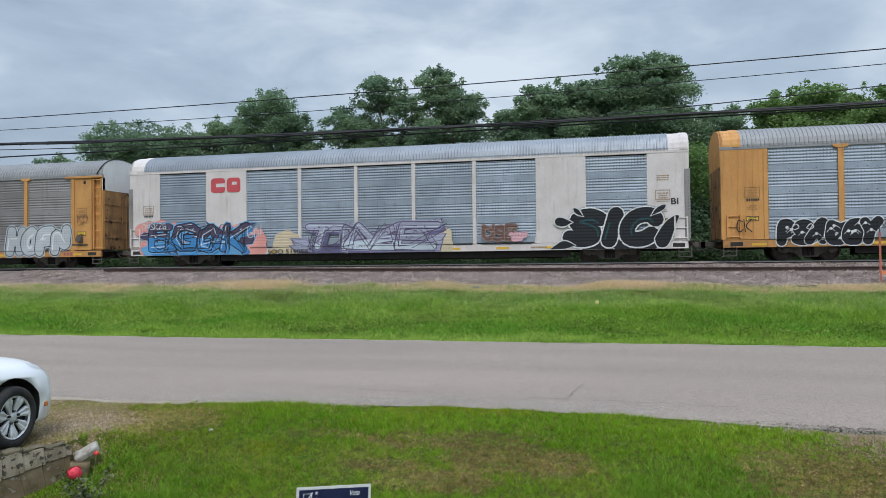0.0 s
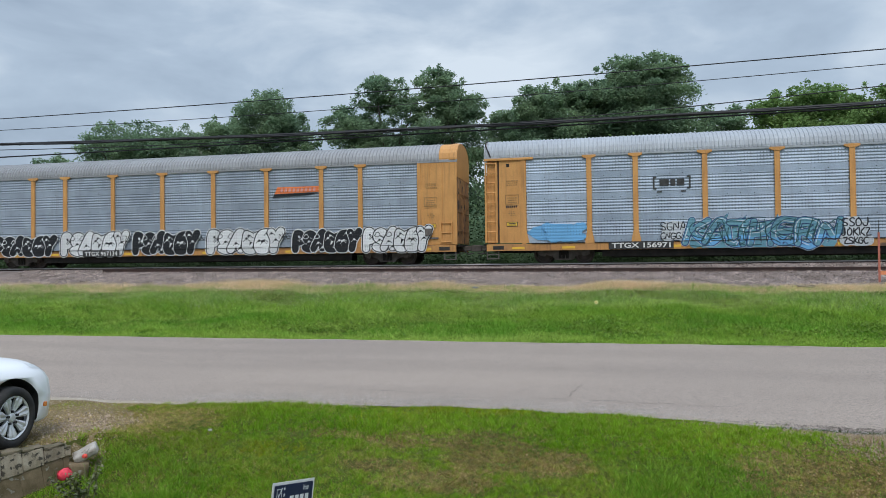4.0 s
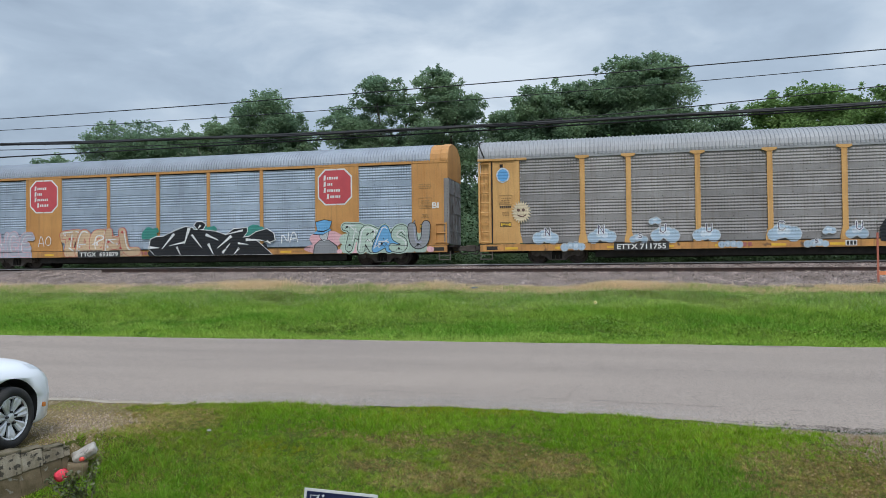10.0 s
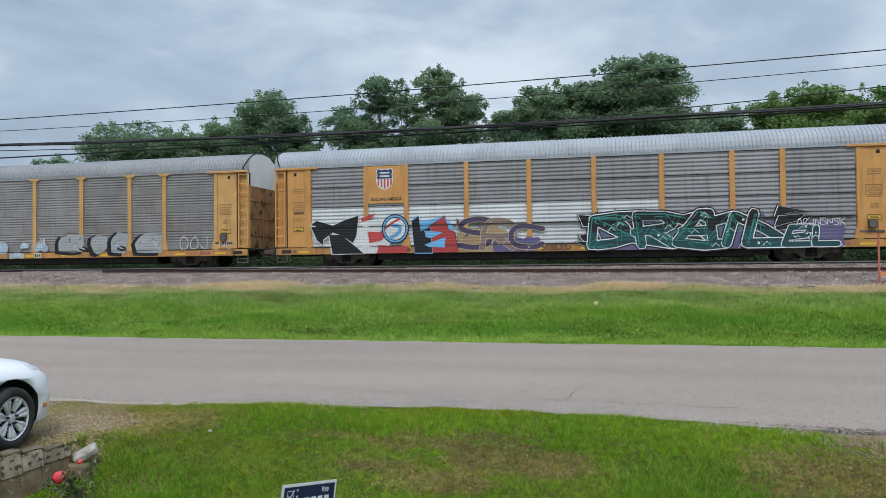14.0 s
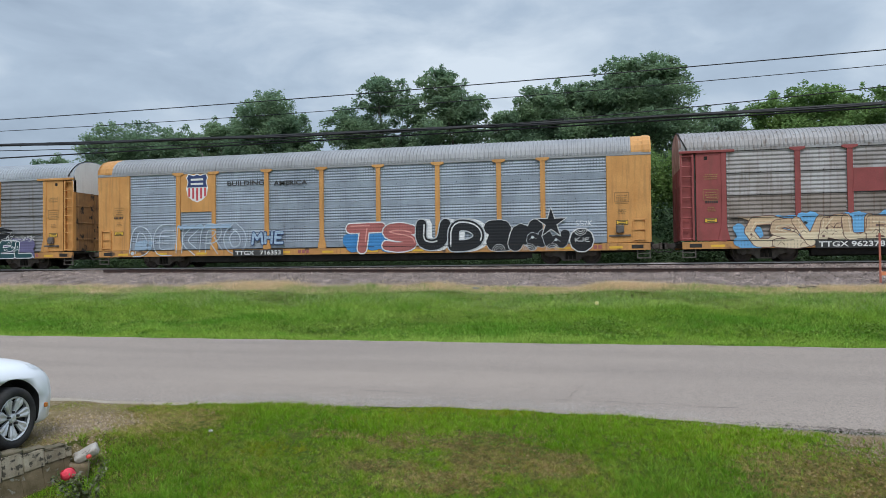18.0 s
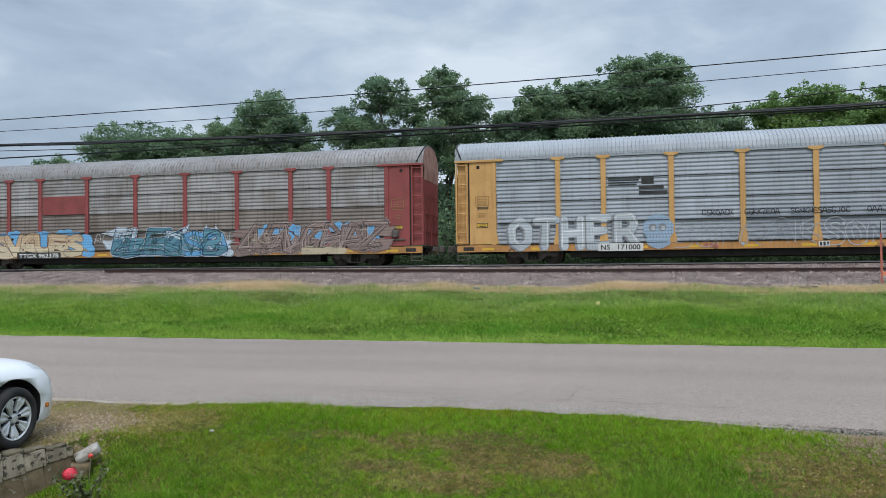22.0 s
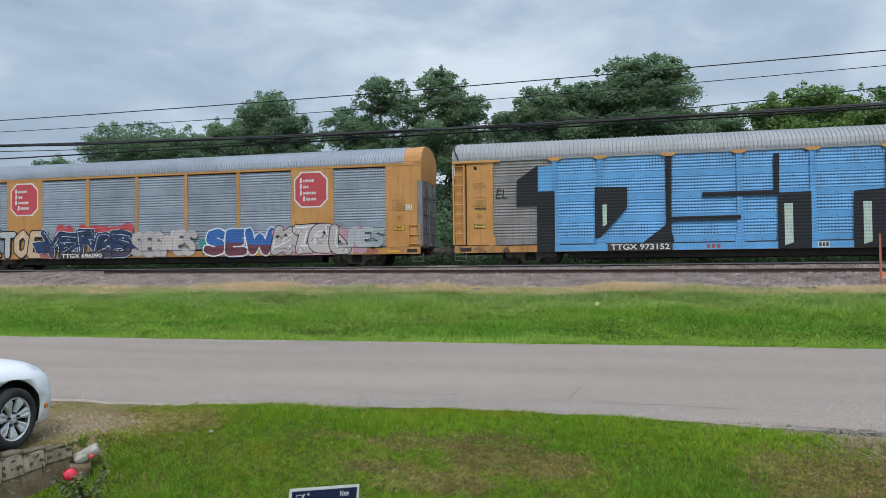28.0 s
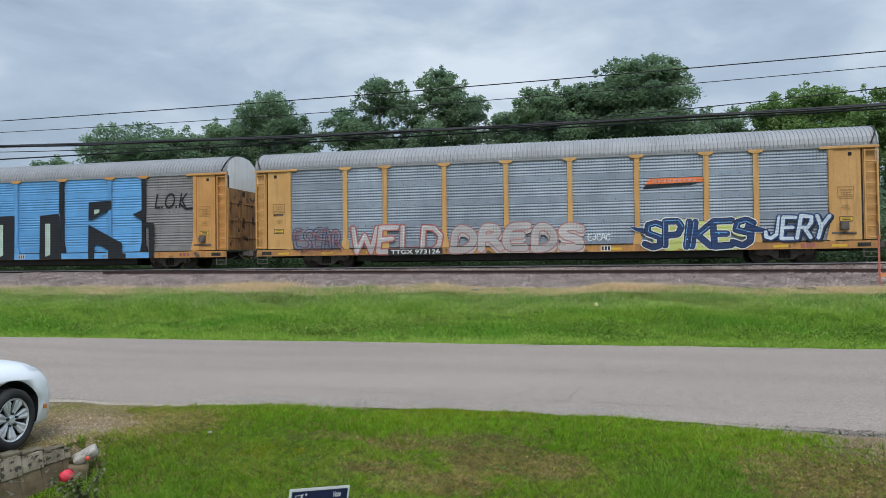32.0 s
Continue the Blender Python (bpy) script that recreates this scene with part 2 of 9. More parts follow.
def paint(name, col):
    """Spray paint: thin and uneven, with the ribs and punched rows of the sheet showing through."""
    m = sheet_mat(name, col, tuple(c * 0.84 for c in col), 0.30, 0.0, 0.75, 0.0)
    nt = m.node_tree
    add, link = nt.nodes.new, nt.links.new
    coord, sep = add("ShaderNodeTexCoord"), add("ShaderNodeSeparateXYZ")
    link(coord.outputs["Object"], sep.inputs["Vector"])
    k, s = add("ShaderNodeMath"), add("ShaderNodeMath")
    k.operation, s.operation = "MULTIPLY", "SINE"
    k.inputs[1].default_value = math.tau / 0.135
    link(sep.outputs["Z"], k.inputs[0])
    link(k.outputs["Value"], s.inputs[0])
    bp = add("ShaderNodeBump")
    bp.inputs["Strength"].default_value, bp.inputs["Distance"].default_value = 0.30, 0.012
    wall, relief = add("ShaderNodeMath"), add("ShaderNodeMath")
    wall.operation, relief.operation = "GREATER_THAN", "MULTIPLY"
    wall.inputs[1].default_value = 0.88
    link(sep.outputs["Z"], wall.inputs[0])
    link(s.outputs["Value"], relief.inputs[0])
    link(wall.outputs["Value"], relief.inputs[1])
    link(relief.outputs["Value"], bp.inputs["Height"])
    link(bp.outputs["Normal"], nt.nodes["Principled BSDF"].inputs["Normal"])
    return m


# ---- materials ----
ASPHALT = mat("asphalt", (0.300, 0.252, 0.219), (0.358, 0.298, 0.254), 0.95, 0, 0.35, 55, 1.0, 0.0, ((0.17, 0.148, 0.135), 0.57, 50), stretch=(0.3, 1.7, 1), gloss=0.12, grit=0.8)
EARTH = mat("lawn_earth", (0.045, 0.072, 0.012), (0.075, 0.082, 0.020), 0.95, 0, 0.9, 60, 0.8, 0.0, gloss=0.05)
BALLAST = mat("ballast_bed", (0.17, 0.138, 0.122), (0.26, 0.22, 0.205), 0.95, 0, 1.2, 24, 0.8, 0.0, gloss=0.1)
STONE = mat("ballast_stone", (0.360, 0.290, 0.258), (0.145, 0.112, 0.097), 0.9, 0, 1.5, 50, 0.3, 0.75, island=True, gloss=0.15)
GRAVEL = mat("shoulder_gravel", (0.36, 0.29, 0.21), (0.25, 0.19, 0.125), 0.95, 0, 2.5, 60, 0.6, 0.4, island=True, gloss=0.1)
DRIVE_STONE = mat("drive_stone", (0.42, 0.335, 0.26), (0.20, 0.145, 0.10), 0.95, 0, 40, 90, 0.3, 0.6, island=True, gloss=0.1)
TAR = mat("broken_asphalt", (0.11, 0.095, 0.082), (0.17, 0.15, 0.13), 0.95, 0, 3, 50, 0.4, 0.45, island=True, gloss=0.1)
GRASS = mat("grass_blade", (0.150, 0.335, 0.016), (0.250, 0.425, 0.028), 0.6, 0, 0.6, 9, 0, 0.3, island=True, gloss=0.08, leafy=0.3, grit=0.42)
BANK = mat("bank_grass_blade", (0.235, 0.395, 0.045), (0.360, 0.505, 0.10), 0.6, 0, 0.35, 6, 0, 0.38, island=True, stretch=(0.4, 1.3, 1), gloss=0.08, leafy=0.3, grit=0.42)
BANK_DARK = mat("dark_bank_grass_blade", (0.115, 0.285, 0.024), (0.180, 0.365, 0.042), 0.6, 0, 0.6, 7, 0, 0.4, island=True, gloss=0.08, leafy=0.25, grit=0.45)
BANK_PALE = mat("pale_bank_grass_blade", (0.34, 0.445, 0.155), (0.43, 0.51, 0.225), 0.6, 0, 0.6, 6, 0, 0.35, island=True, gloss=0.08, leafy=0.3, grit=0.35)
STRAW = mat("dry_grass_blade", (0.84, 0.67, 0.44), (0.74, 0.60, 0.36), 0.7, 0, 0.8, 6, 0, 0.25, island=True, gloss=0.08, leafy=0.4)
OLIVE = mat("olive_grass_blade", (0.205, 0.290, 0.026), (0.300, 0.350, 0.060), 0.6, 0, 0.9, 9, 0, 0.3, island=True, gloss=0.08, leafy=0.3, grit=0.45)
LAWN_GOLD = mat("yellow_grass_blade", (0.33, 0.33, 0.018), (0.27, 0.31, 0.018), 0.6, 0, 0.9, 9, 0, 0.3, island=True, gloss=0.08, leafy=0.3, grit=0.35)
TALL = mat("coarse_grass_blade", (0.115, 0.265, 0.014), (0.20, 0.35, 0.035), 0.55, 0, 0.9, 9, 0, 0.4, island=True, gloss=0.15, leafy=0.3, grit=0.4)
AGGREGATE = mat("loose_aggregate", (0.44, 0.40, 0.365), (0.24, 0.22, 0.205), 0.9, 0, 60, 90, 0.2, 0.55, island=True, gloss=0.15)
LITTER = mat("dry_leaf", (0.30, 0.22, 0.11), (0.22, 0.155, 0.07), 0.8, 0, 20, 60, 0.1, 0.35, island=True, gloss=0.1)
MATTED = mat("matted_stalk", (0.205, 0.140, 0.060), (0.30, 0.215, 0.105), 0.8, 0, 1.5, 12, 0, 0.4, island=True, gloss=0.05, grit=0.4)
THATCH = mat("brown_thatch", (0.33, 0.235, 0.085), (0.44, 0.34, 0.14), 0.8, 0, 1.5, 12, 0, 0.3, island=True, gloss=0.05, grit=0.4)
LEAF = mat("tree_leaf", (0.190, 0.288, 0.182), (0.258, 0.360, 0.205), 0.8, 0, 0.35, 4, 0, 0.30, island=True, gloss=0.05, leafy=0.6)
LEAF_PALE = mat("pale_tree_leaf", (0.175, 0.285, 0.10), (0.25, 0.37, 0.125), 0.7, 0, 0.35, 4, 0, 0.30, island=True, gloss=0.1, leafy=0.5)
# leaf colour with the shade beyond the track already in it
SHADE_LEAF = mat("shaded_leaf", (0.026, 0.050, 0.021), (0.050, 0.082, 0.031), 0.55, 0, 0.35, 4, 0, 0.35, island=True, gloss=0.2, leafy=0.3)
WEED = mat("weed_leaf", (0.135, 0.26, 0.026), (0.235, 0.35, 0.055), 0.55, 0, 0.8, 6, 0, 0.45, island=True, gloss=0.25, leafy=0.3)
BARK = mat("bark", (0.075, 0.06, 0.048), (0.13, 0.11, 0.09), 0.9, 0, 4, 22, 0.8)
DEAD = mat("dead_branch", (0.17, 0.15, 0.13), (0.24, 0.22, 0.2), 0.9, 0, 4, 22, 0.4)
RAIL = mat("rusty_rail", (0.085, 0.050, 0.043), (0.055, 0.038, 0.034), 0.8, 0.15, 3, 40, 0.3)
RAIL_TOP = mat("worn_rail_head", (0.50, 0.46, 0.44), (0.40, 0.36, 0.34), 0.42, 0.7, 3, 40, 0.05)
SLEEPER = mat("creosoted_sleeper", (0.055, 0.045, 0.04), (0.10, 0.085, 0.07), 0.9, 0, 3, 30, 0.6)
CABLE = mat("black_cable", (0.010, 0.011, 0.014), (0.016, 0.017, 0.02), 0.6, 0, 3, 30, 0.1)
CONCRETE = mat("weathered_concrete", (0.42, 0.365, 0.285), (0.25, 0.21, 0.15), 0.95, 0, 9, 60, 0.6, 0.12, ((0.085, 0.075, 0.062), 0.535, 15), streak=0.35, gloss=0.1)
DIRTY = mat("stained_concrete", (0.22, 0.165, 0.108), (0.12, 0.095, 0.055), 0.95, 0, 6, 60, 0.4, 0.15, ((0.28, 0.26, 0.22), 0.60, 12), gloss=0.1)
REDPOST = mat("faded_red_steel", (0.50, 0.16, 0.11), (0.40, 0.12, 0.09), 0.6, 0, 5, 30, 0.2)
ORANGE = mat("orange_board", (0.75, 0.27, 0.12), (0.62, 0.22, 0.10), 0.6, 0, 5, 30, 0.2)
BLACK = mat("dark_steel", (0.028, 0.026, 0.025), (0.05, 0.045, 0.04), 0.7, 0.2, 3, 25, 0.2)

rng = np.random.default_rng(7)


# ---- ground: one sheet whose height depends on the distance from the track ----
PROFILE_Y = (-400, -60, -27.0, -25.5, -24.3, -22.6, -22.15, -21.8, -14.6, -14.2, -12.4, -9.0, -5.5, -4.0, -0.7, -0.2, 3.2, 3.7, 6.5, 9.0, 30, 80, 400)
PROFILE_Z = (-2.2, -2.2, -2.32, -2.28, -2.10, -1.815, -1.777, -1.776, -1.795, -1.80, -1.93, -1.66, -1.26, -0.97, -0.25, -0.14, -0.14, -0.25, -0.8, -1.1, -1.1, -1.3, -1.3)


def lift(x, y):
    """Small swells of the ground, none under the road and the track."""
    n = 0.06 * np.sin(x * 0.55 + 1.3 * np.sin(y * 0.4)) + 0.04 * np.sin(x * 1.7 + y * 1.1)
    mask = np.clip((y + 14.4) / 1.2, 0, 1) * np.clip((-4.6 - y) / 0.8, 0, 1) + 0.45 * np.clip((-22.5 - y) / 0.8, 0, 1) * np.clip((y + 60) / 5, 0, 1) + np.clip((y - 7) / 1.5, 0, 1)
    return n * mask


def ground_z(x, y):
    x, y = np.asarray(x, float), np.asarray(y, float)
    z = np.interp(y, PROFILE_Y, PROFILE_Z)
    # the drive on the far left lies level with the road
    drive = np.clip((np.clip(-5.60 + 0.38 * (y + 24.4), -6.05, -5.60) - x) / 0.10, 0, 1) * ((y < -21.5) & (y > -40))
    apron = np.clip((-4.3 - x) / 0.9, 0, 1) * np.clip((y + 24.45) / 0.6, 0, 1) * (y < -21.5)
    z = z + np.maximum(drive, apron) * (-1.785 - z)
    return z + lift(x, y) * (1 - np.maximum(drive, apron))


def ground_grid():
    xs = np.unique(np.concatenate([np.linspace(-700, -60, 14), np.linspace(-60, -12, 60), np.linspace(-12, 14, 110), np.linspace(-6.4, -5.0, 47), np.linspace(14, 60, 40), np.linspace(60, 700, 14)]))
    ys = np.unique(np.concatenate([np.linspace(-400, -40, 8), np.linspace(-40, -28, 10), np.linspace(-28, -21.8, 60), np.array([-14.6]), np.linspace(-14.55, -0.7, 56), np.linspace(-0.7, 9, 14), np.linspace(9, 60, 14), np.linspace(60, 500, 8)]))
    gx, gy = np.meshgrid(xs, ys)
    gz = ground_z(gx, gy)
    v = np.stack([gx.ravel(), gy.ravel(), gz.ravel()], 1)
    nx, ny = len(xs), len(ys)
    i, j = np.meshgrid(np.arange(nx - 1), np.arange(ny - 1))
    a = (j * nx + i).ravel()
    return v, np.stack([a, a + 1, a + nx + 1, a + nx], 1)


gv, gf = ground_grid()
ground = new("ground", tri_mesh("ground", gv, gf, EARTH))
ground.data.polygons.foreach_set("use_smooth", [True] * len(ground.data.polygons))
tagged(ground, "green lawn and grass bank sloping to the track", "ground", kind="structure")


def near_edge(x):
    swell = np.clip((x + 6.4) / 1.8, 0, 1) * np.clip((0.9 - x) / 2.0, 0, 1)
    return -22.12 + 0.24 * swell + 0.10 * np.sin(x * 0.35 + 0.6) - 0.115 * np.clip(x, 0, 3.4) - 0.03 * np.clip(x - 3.4, 0, 12) + 0.04 * np.sin(x * 2.3) + 0.025 * np.sin(x * 5.9 + 1)


def far_edge(x):
    return -14.58 + 0.03 * np.sin(x * 0.8) + 0.035 * np.sin(x * 3.1 + 2)


def build_road():
    xs = np.concatenate([np.linspace(-700, -40, 30), np.linspace(-39.5, 39.5, 320), np.linspace(40, 700, 30)])
    across = (0, .012, .03, .08, .16, .26, .38, .5, .62, .74, .84, .92, .97, .988, 1)
    rows = len(across)
    v, f = [], []
    for k, x in enumerate(xs):
        n, w = near_edge(x), far_edge(x)
        for r in range(rows):
            s = across[r]
            crown = 0.05 * (1 - (2 * s - 1) ** 2)
            v.append((x, n + (w - n) * s, -1.752 + crown - (0.018 if r in (0, rows - 1) else 0)))
    for k in range(len(xs) - 1):
        for r in range(rows - 1):
            a = k * rows + r
            f.append((a, a + rows, a + rows + 1, a + 1))
    road = new("road", tri_mesh("road", np.array(v), np.array(f), ASPHALT))
    road.data.polygons.foreach_set("use_smooth", [True] * len(road.data.polygons))
    tagged(road, "pale grey worn asphalt road with fine cracks", "road", kind="structure")
    crack = mat("crack_filler", (0.05, 0.045, 0.042), (0.10, 0.09, 0.083), 0.9, 0, 3, 40, 0.3)
    rs = random.Random(5)
    lines = [((-4.2, -21.0), (0.0, -21.3), 30), ((0.0, -21.3), (4.5, -21.72), 30), ((-2.4, -20.6), (-1.8, -19.6), 10), ((-0.45, -21.1), (-0.25, -20.1), 10), ((-1.2, -21.1), (-0.9, -20.3), 8), ((-12, -18.6), (9, -18.7), 120), ((-16, -16.2), (10, -16.4), 130), ((-5.9, -20.2), (-5.4, -20.22), 6)]
    g = Geo()
    for (x0, y0), (x1, y1), n in lines:
        pts = []
        for k in range(n + 1):
            s = k / n
            pts.append((x0 + (x1 - x0) * s + rs.uniform(-.03, .03), y0 + (y1 - y0) * s + rs.uniform(-.035, .035)))
        for k, ((xa, ya), (xb, yb)) in enumerate(zip(pts, pts[1:])):
            if rs.random() < 0.3:
                continue
            w = rs.uniform(0.0025, 0.006) if y0 < -20.9 else rs.uniform(0.0015, 0.0045)
            zz = lambda y: -1.747 + 0.05 * (1 - (2 * (y + 22.1) / 7.5 - 1) ** 2)
            dx, dy = xb - xa, yb - ya
            L = math.hypot(dx, dy) or 1
            nx, ny = -dy / L * w, dx / L * w
            g.add([(xa - nx, ya - ny, zz(ya)), (xb - nx, yb - ny, zz(yb)), (xb + nx, yb + ny, zz(yb)), (xa + nx, ya + ny, zz(ya))], [(0, 1, 2, 3)])
    part("crack", g, crack, road, "dark hairline cracks")
    return road


road = build_road()


# ---- scattered stuff: blades and stones, made as large arrays ----
def blades(name, label, x, y, h, w, material, lean=0.35, category="grass", simple=False):
    n = len(x)
    z = ground_z(x, y) - 0.004
    ang = rng.uniform(0, math.tau, n)
    tilt = rng.normal(0, lean, (n, 2)) * h[:, None]
    dx, dy = np.cos(ang) * w / 2, np.sin(ang) * w / 2
    base = np.stack([x, y, z], 1)
    a = base + np.stack([dx, dy, np.zeros(n)], 1)
    b = base - np.stack([dx, dy, np.zeros(n)], 1)
    mid = base + np.stack([tilt[:, 0] * .35, tilt[:, 1] * .35, h * 0.55], 1)
    c, d = mid + np.stack([dx, dy, np.zeros(n)], 1) * .75, mid - np.stack([dx, dy, np.zeros(n)], 1) * .75
    e = base + np.stack([tilt[:, 0], tilt[:, 1], h], 1)
    if simple:
        v = np.stack([a, b, e], 1).reshape(-1, 3)
        return tagged(new(name, tri_mesh(name, v, np.arange(3 * n).reshape(-1, 3), material)), label, category, kind="stuff")
    v = np.stack([a, b, c, d, e], 1).reshape(-1, 3)
    k = np.arange(n)[:, None] * 5
    f = np.concatenate([k + np.array([[0, 1, 3]]), k + np.array([[0, 3, 2]]), k + np.array([[2, 3, 4]])], 0)
    return tagged(new(name, tri_mesh(name, v, f, material)), label, category, kind="stuff")


def patchy(x, y, s, seed):
    """A smooth field of patches between 0 and 1."""
    return 0.5 + 0.25 * (np.sin(x * s + seed + 1.7 * np.sin(y * s * 0.8 + seed)) + np.sin(y * s * 1.3 - seed + 1.3 * np.sin(x * s * 0.6)))


def worn_lawn(x, y):
    """How far the turf is worn to brown thatch, 0 to 1."""
    out = np.zeros_like(x)
    for cx, cy, rx, ry in ((-1.35, -23.05, 0.75, 0.30), (-0.85, -23.45, 0.8, 0.35), (-2.3, -23.1, 0.4, 0.2), (2.4, -23.35, 1.0, 0.62), (2.1, -23.9, 0.75, 0.6), (3.3, -22.9, 1.0, 0.55), (3.2, -23.6, 1.0, 0.8), (-3.2, -23.0, 0.5, 0.12), (-2.25, -23.75, 0.55, 0.14), (-1.6, -24.05, 0.6, 0.25), (-5.3, -22.9, 0.6, 0.5)):
        d = ((x - cx) / rx) ** 2 + ((y - cy) / ry) ** 2
        out = np.maximum(out, np.clip(1.5 - d + 0.4 * np.sin(x * 7 + 2 * np.sin(y * 6)) * np.sin(y * 8), 0, 1))
    return out


def toe(x):
    """y of the line where the ballast meets the grass."""
    return -3.45 - 0.35 * np.clip((x + 9) / 9, 0, 1) + 0.18 * np.sin(x * 0.7) + 0.10 * np.sin(x * 1.9 + 1)


def plant_grass():
    # mown lawn before the road: a patchwork of bright, olive, yellowed and dead turf
    n = 680000
    x, y = rng.uniform(-6.6, 5.2, n), rng.uniform(-25.7, -21.8, n)
    tufts = 11000
    own = rng.integers(0, tufts, n)
    cx, cy, mood = rng.uniform(-6.6, 5.2, tufts), rng.uniform(-25.7, -21.8, tufts), rng.random(tufts)
    tufted = rng.random(n) < 0.66
    x = np.where(tufted, cx[own] + rng.normal(0, 0.021, n), x)
    y = np.where(tufted, cy[own] + rng.normal(0, 0.021, n), y)
    mood = np.where(tufted, mood[own], rng.random(n))
    thin = 0.84 + 0.16 * np.sin(x * 19 + 2.5 * np.sin(y * 11 + 1)) * np.sin(y * 15 + 2.5 * np.sin(x * 12))
    thin = np.maximum(thin, worn_lawn(x, y))
    ragged = 0.5 * patchy(x, y, 4.3, 0.7) + 0.25 * patchy(x, y, 11.0, 2.7) + 0.55 * rng.random(n)
    open_ground = np.clip((x - drive_edge(y) - 0.50 + 0.45 * np.clip((-23.5 - y) / 0.5, 0, 1)) / 0.9 + ragged, 0, 1)
    open_ground = np.where(y < -24.3, np.where(x > -5.50 + 0.40 * (y + 24.4), 1.0, 0.0), open_ground)
    sandy = np.clip((x - 2.05 - 0.85 * (near_edge(x) - y)) / 0.5, 0, 1)
    keep = (y < near_edge(x) - 0.03 * rng.random(n) - 0.16 * np.clip((x - 1.2) / 1.5, 0, 1)) & (rng.random(n) < open_ground * thin * (1 - 0.85 * sandy))
    x, y, mood = x[keep], y[keep], mood[keep]
    worn = np.clip(worn_lawn(x, y) + 0.35 * (patchy(x, y, 5.0, 1.0) - 0.5), 0, 1) + 0.45 * np.clip((drive_edge(y) + 0.9 - x) / 0.8, 0, 1) * np.clip((y + 24.1) / 0.6, 0, 1)
    rich = np.clip(1.15 - np.abs(y + 22.75) / 0.55, 0, 1) * (0.45 + 0.75 * patchy(x, y, 1.1, 3.6))
    gold = np.clip(3.2 * (patchy(x, y, 1.5, 5.1) - 0.72), 0, 0.8) * (1 - 0.85 * np.clip((x - 0.2) / 0.5, 0, 1)) + np.clip(1.2 - ((x + 3.65) / 0.45) ** 2 - ((y + 23.45) / 0.22) ** 2, 0, 0.9)
    tuft = np.clip(1.2 - ((x - 0.85) / 0.75) ** 2 - ((y + 24.0) / 0.75) ** 2, 0, 1) + np.clip(1.2 - ((x + 4.65) / 0.85) ** 2 - ((y + 24.65) / 0.8) ** 2, 0, 1)
    clump = np.sin(x * 27 + 3 * np.sin(y * 17)) * np.sin(y * 23 + 3 * np.sin(x * 15))
    tussock = np.clip(0.5 + 0.5 * np.sin(x * 13 + 2.5 * np.sin(y * 9 + 1)) * np.sin(y * 12 + 2.5 * np.sin(x * 8)), 0, 1)
    h = rng.uniform(0.014, 0.046, len(x)) * (0.65 + 0.7 * patchy(x, y, 3.1, 2.0)) * (1 + 0.4 * clump) * (0.75 + 0.6 * tussock) * (0.62 + 0.75 * mood) * (1 + 0.25 * rich) * (1 - 0.35 * np.clip(worn, 0, 1)) * np.clip(0.9 + (near_edge(x) - y) / 0.6, 0.9, 1)
    pick = np.mod(0.45 * rng.random(len(x)) + mood, 1.0)
    w_dead, w_coarse = 0.07 + 1.05 * worn, 0.55 * tuft
    w_gold = gold * 0.7
    left = np.clip((-3.9 - x) / 0.8, 0, 1) * np.clip((y + 24.1) / 0.6, 0, 1)
    w_rich = np.clip((0.34 + 0.9 * rich) * (1 - 0.6 * left) - 0.55 * worn, 0.03, 1.2)
    w_olive = (0.36 + 0.4 * left + 0.45 * np.clip((-23.1 - y) / 0.5, 0, 1) * patchy(x, y, 1.9, 3.3)) * (1 - 0.75 * np.clip(worn, 0, 1))
    total = w_dead + w_coarse + w_gold + w_rich + w_olive
    p1 = w_dead / total
    p2 = p1 + w_coarse / total
    p3 = p2 + w_gold / total
    p4 = p3 + w_rich / total
    kinds = ((pick < p1, "dead_lawn_grass", "brown dead thatch in the worn lawn", THATCH, 0.62, 1.1), ((pick >= p1) & (pick < p2), "coarse_grass", "tuft of coarse longer grass in the lawn", TALL, 2.3, 0.55),
             ((pick >= p2) & (pick < p3), "yellowed_lawn_grass", "yellowed patches of mown lawn", LAWN_GOLD, 0.9, 0.6), ((pick >= p3) & (pick < p4), "lawn_grass", "short bright green lawn grass beside the road", GRASS, 1.1, 0.5), (pick >= p4, "olive_lawn_grass", "short olive green lawn grass", OLIVE, 0.9, 0.8))
    for m, name, label, material, k, lean in kinds:
        blades(name, label, x[m], y[m], h[m] * k, rng.uniform(0.005, 0.0105, m.sum()), material, lean, simple=True)
    # matted brown stalks where the turf is worn through
    n = 150000
    x, y = rng.uniform(-3.4, 5.0, n), rng.uniform(-25.2, -22.3, n)
    keep = (rng.random(n) < np.clip(1.2 * worn_lawn(x, y) - 0.15, 0, 1)) & (y < near_edge(x) - 0.12)
    x, y = x[keep], y[keep]
    blades("matted_stalks", "flattened brown stalks in the worn lawn", x, y, rng.uniform(0.010, 0.030, len(x)), rng.uniform(0.005, 0.011, len(x)), MATTED, 1.6, simple=True)
    # longer bent blades that stand out of the turf
    n = 7000
    x, y = rng.uniform(-4.6, 3.4, n), rng.uniform(-25.6, -22.2, n)
    lush = np.clip(1.1 - np.abs(y + 22.8) / 0.6, 0, 1) * (0.25 + 0.6 * patchy(x, y, 1.1, 3.6)) + np.clip(1.2 - ((x - 0.9) / 1.0) ** 2 - ((y + 23.9) / 0.9) ** 2, 0, 1) + np.clip(1.0 - ((x + 4.0) / 0.8) ** 2 - ((y + 25.0) / 0.7) ** 2, 0, 1) + 0.10 * (patchy(x, y, 2.3, 7.0) > 0.6)
    keep = (rng.random(n) < 0.75 * lush) & (y < near_edge(x) - 0.22)
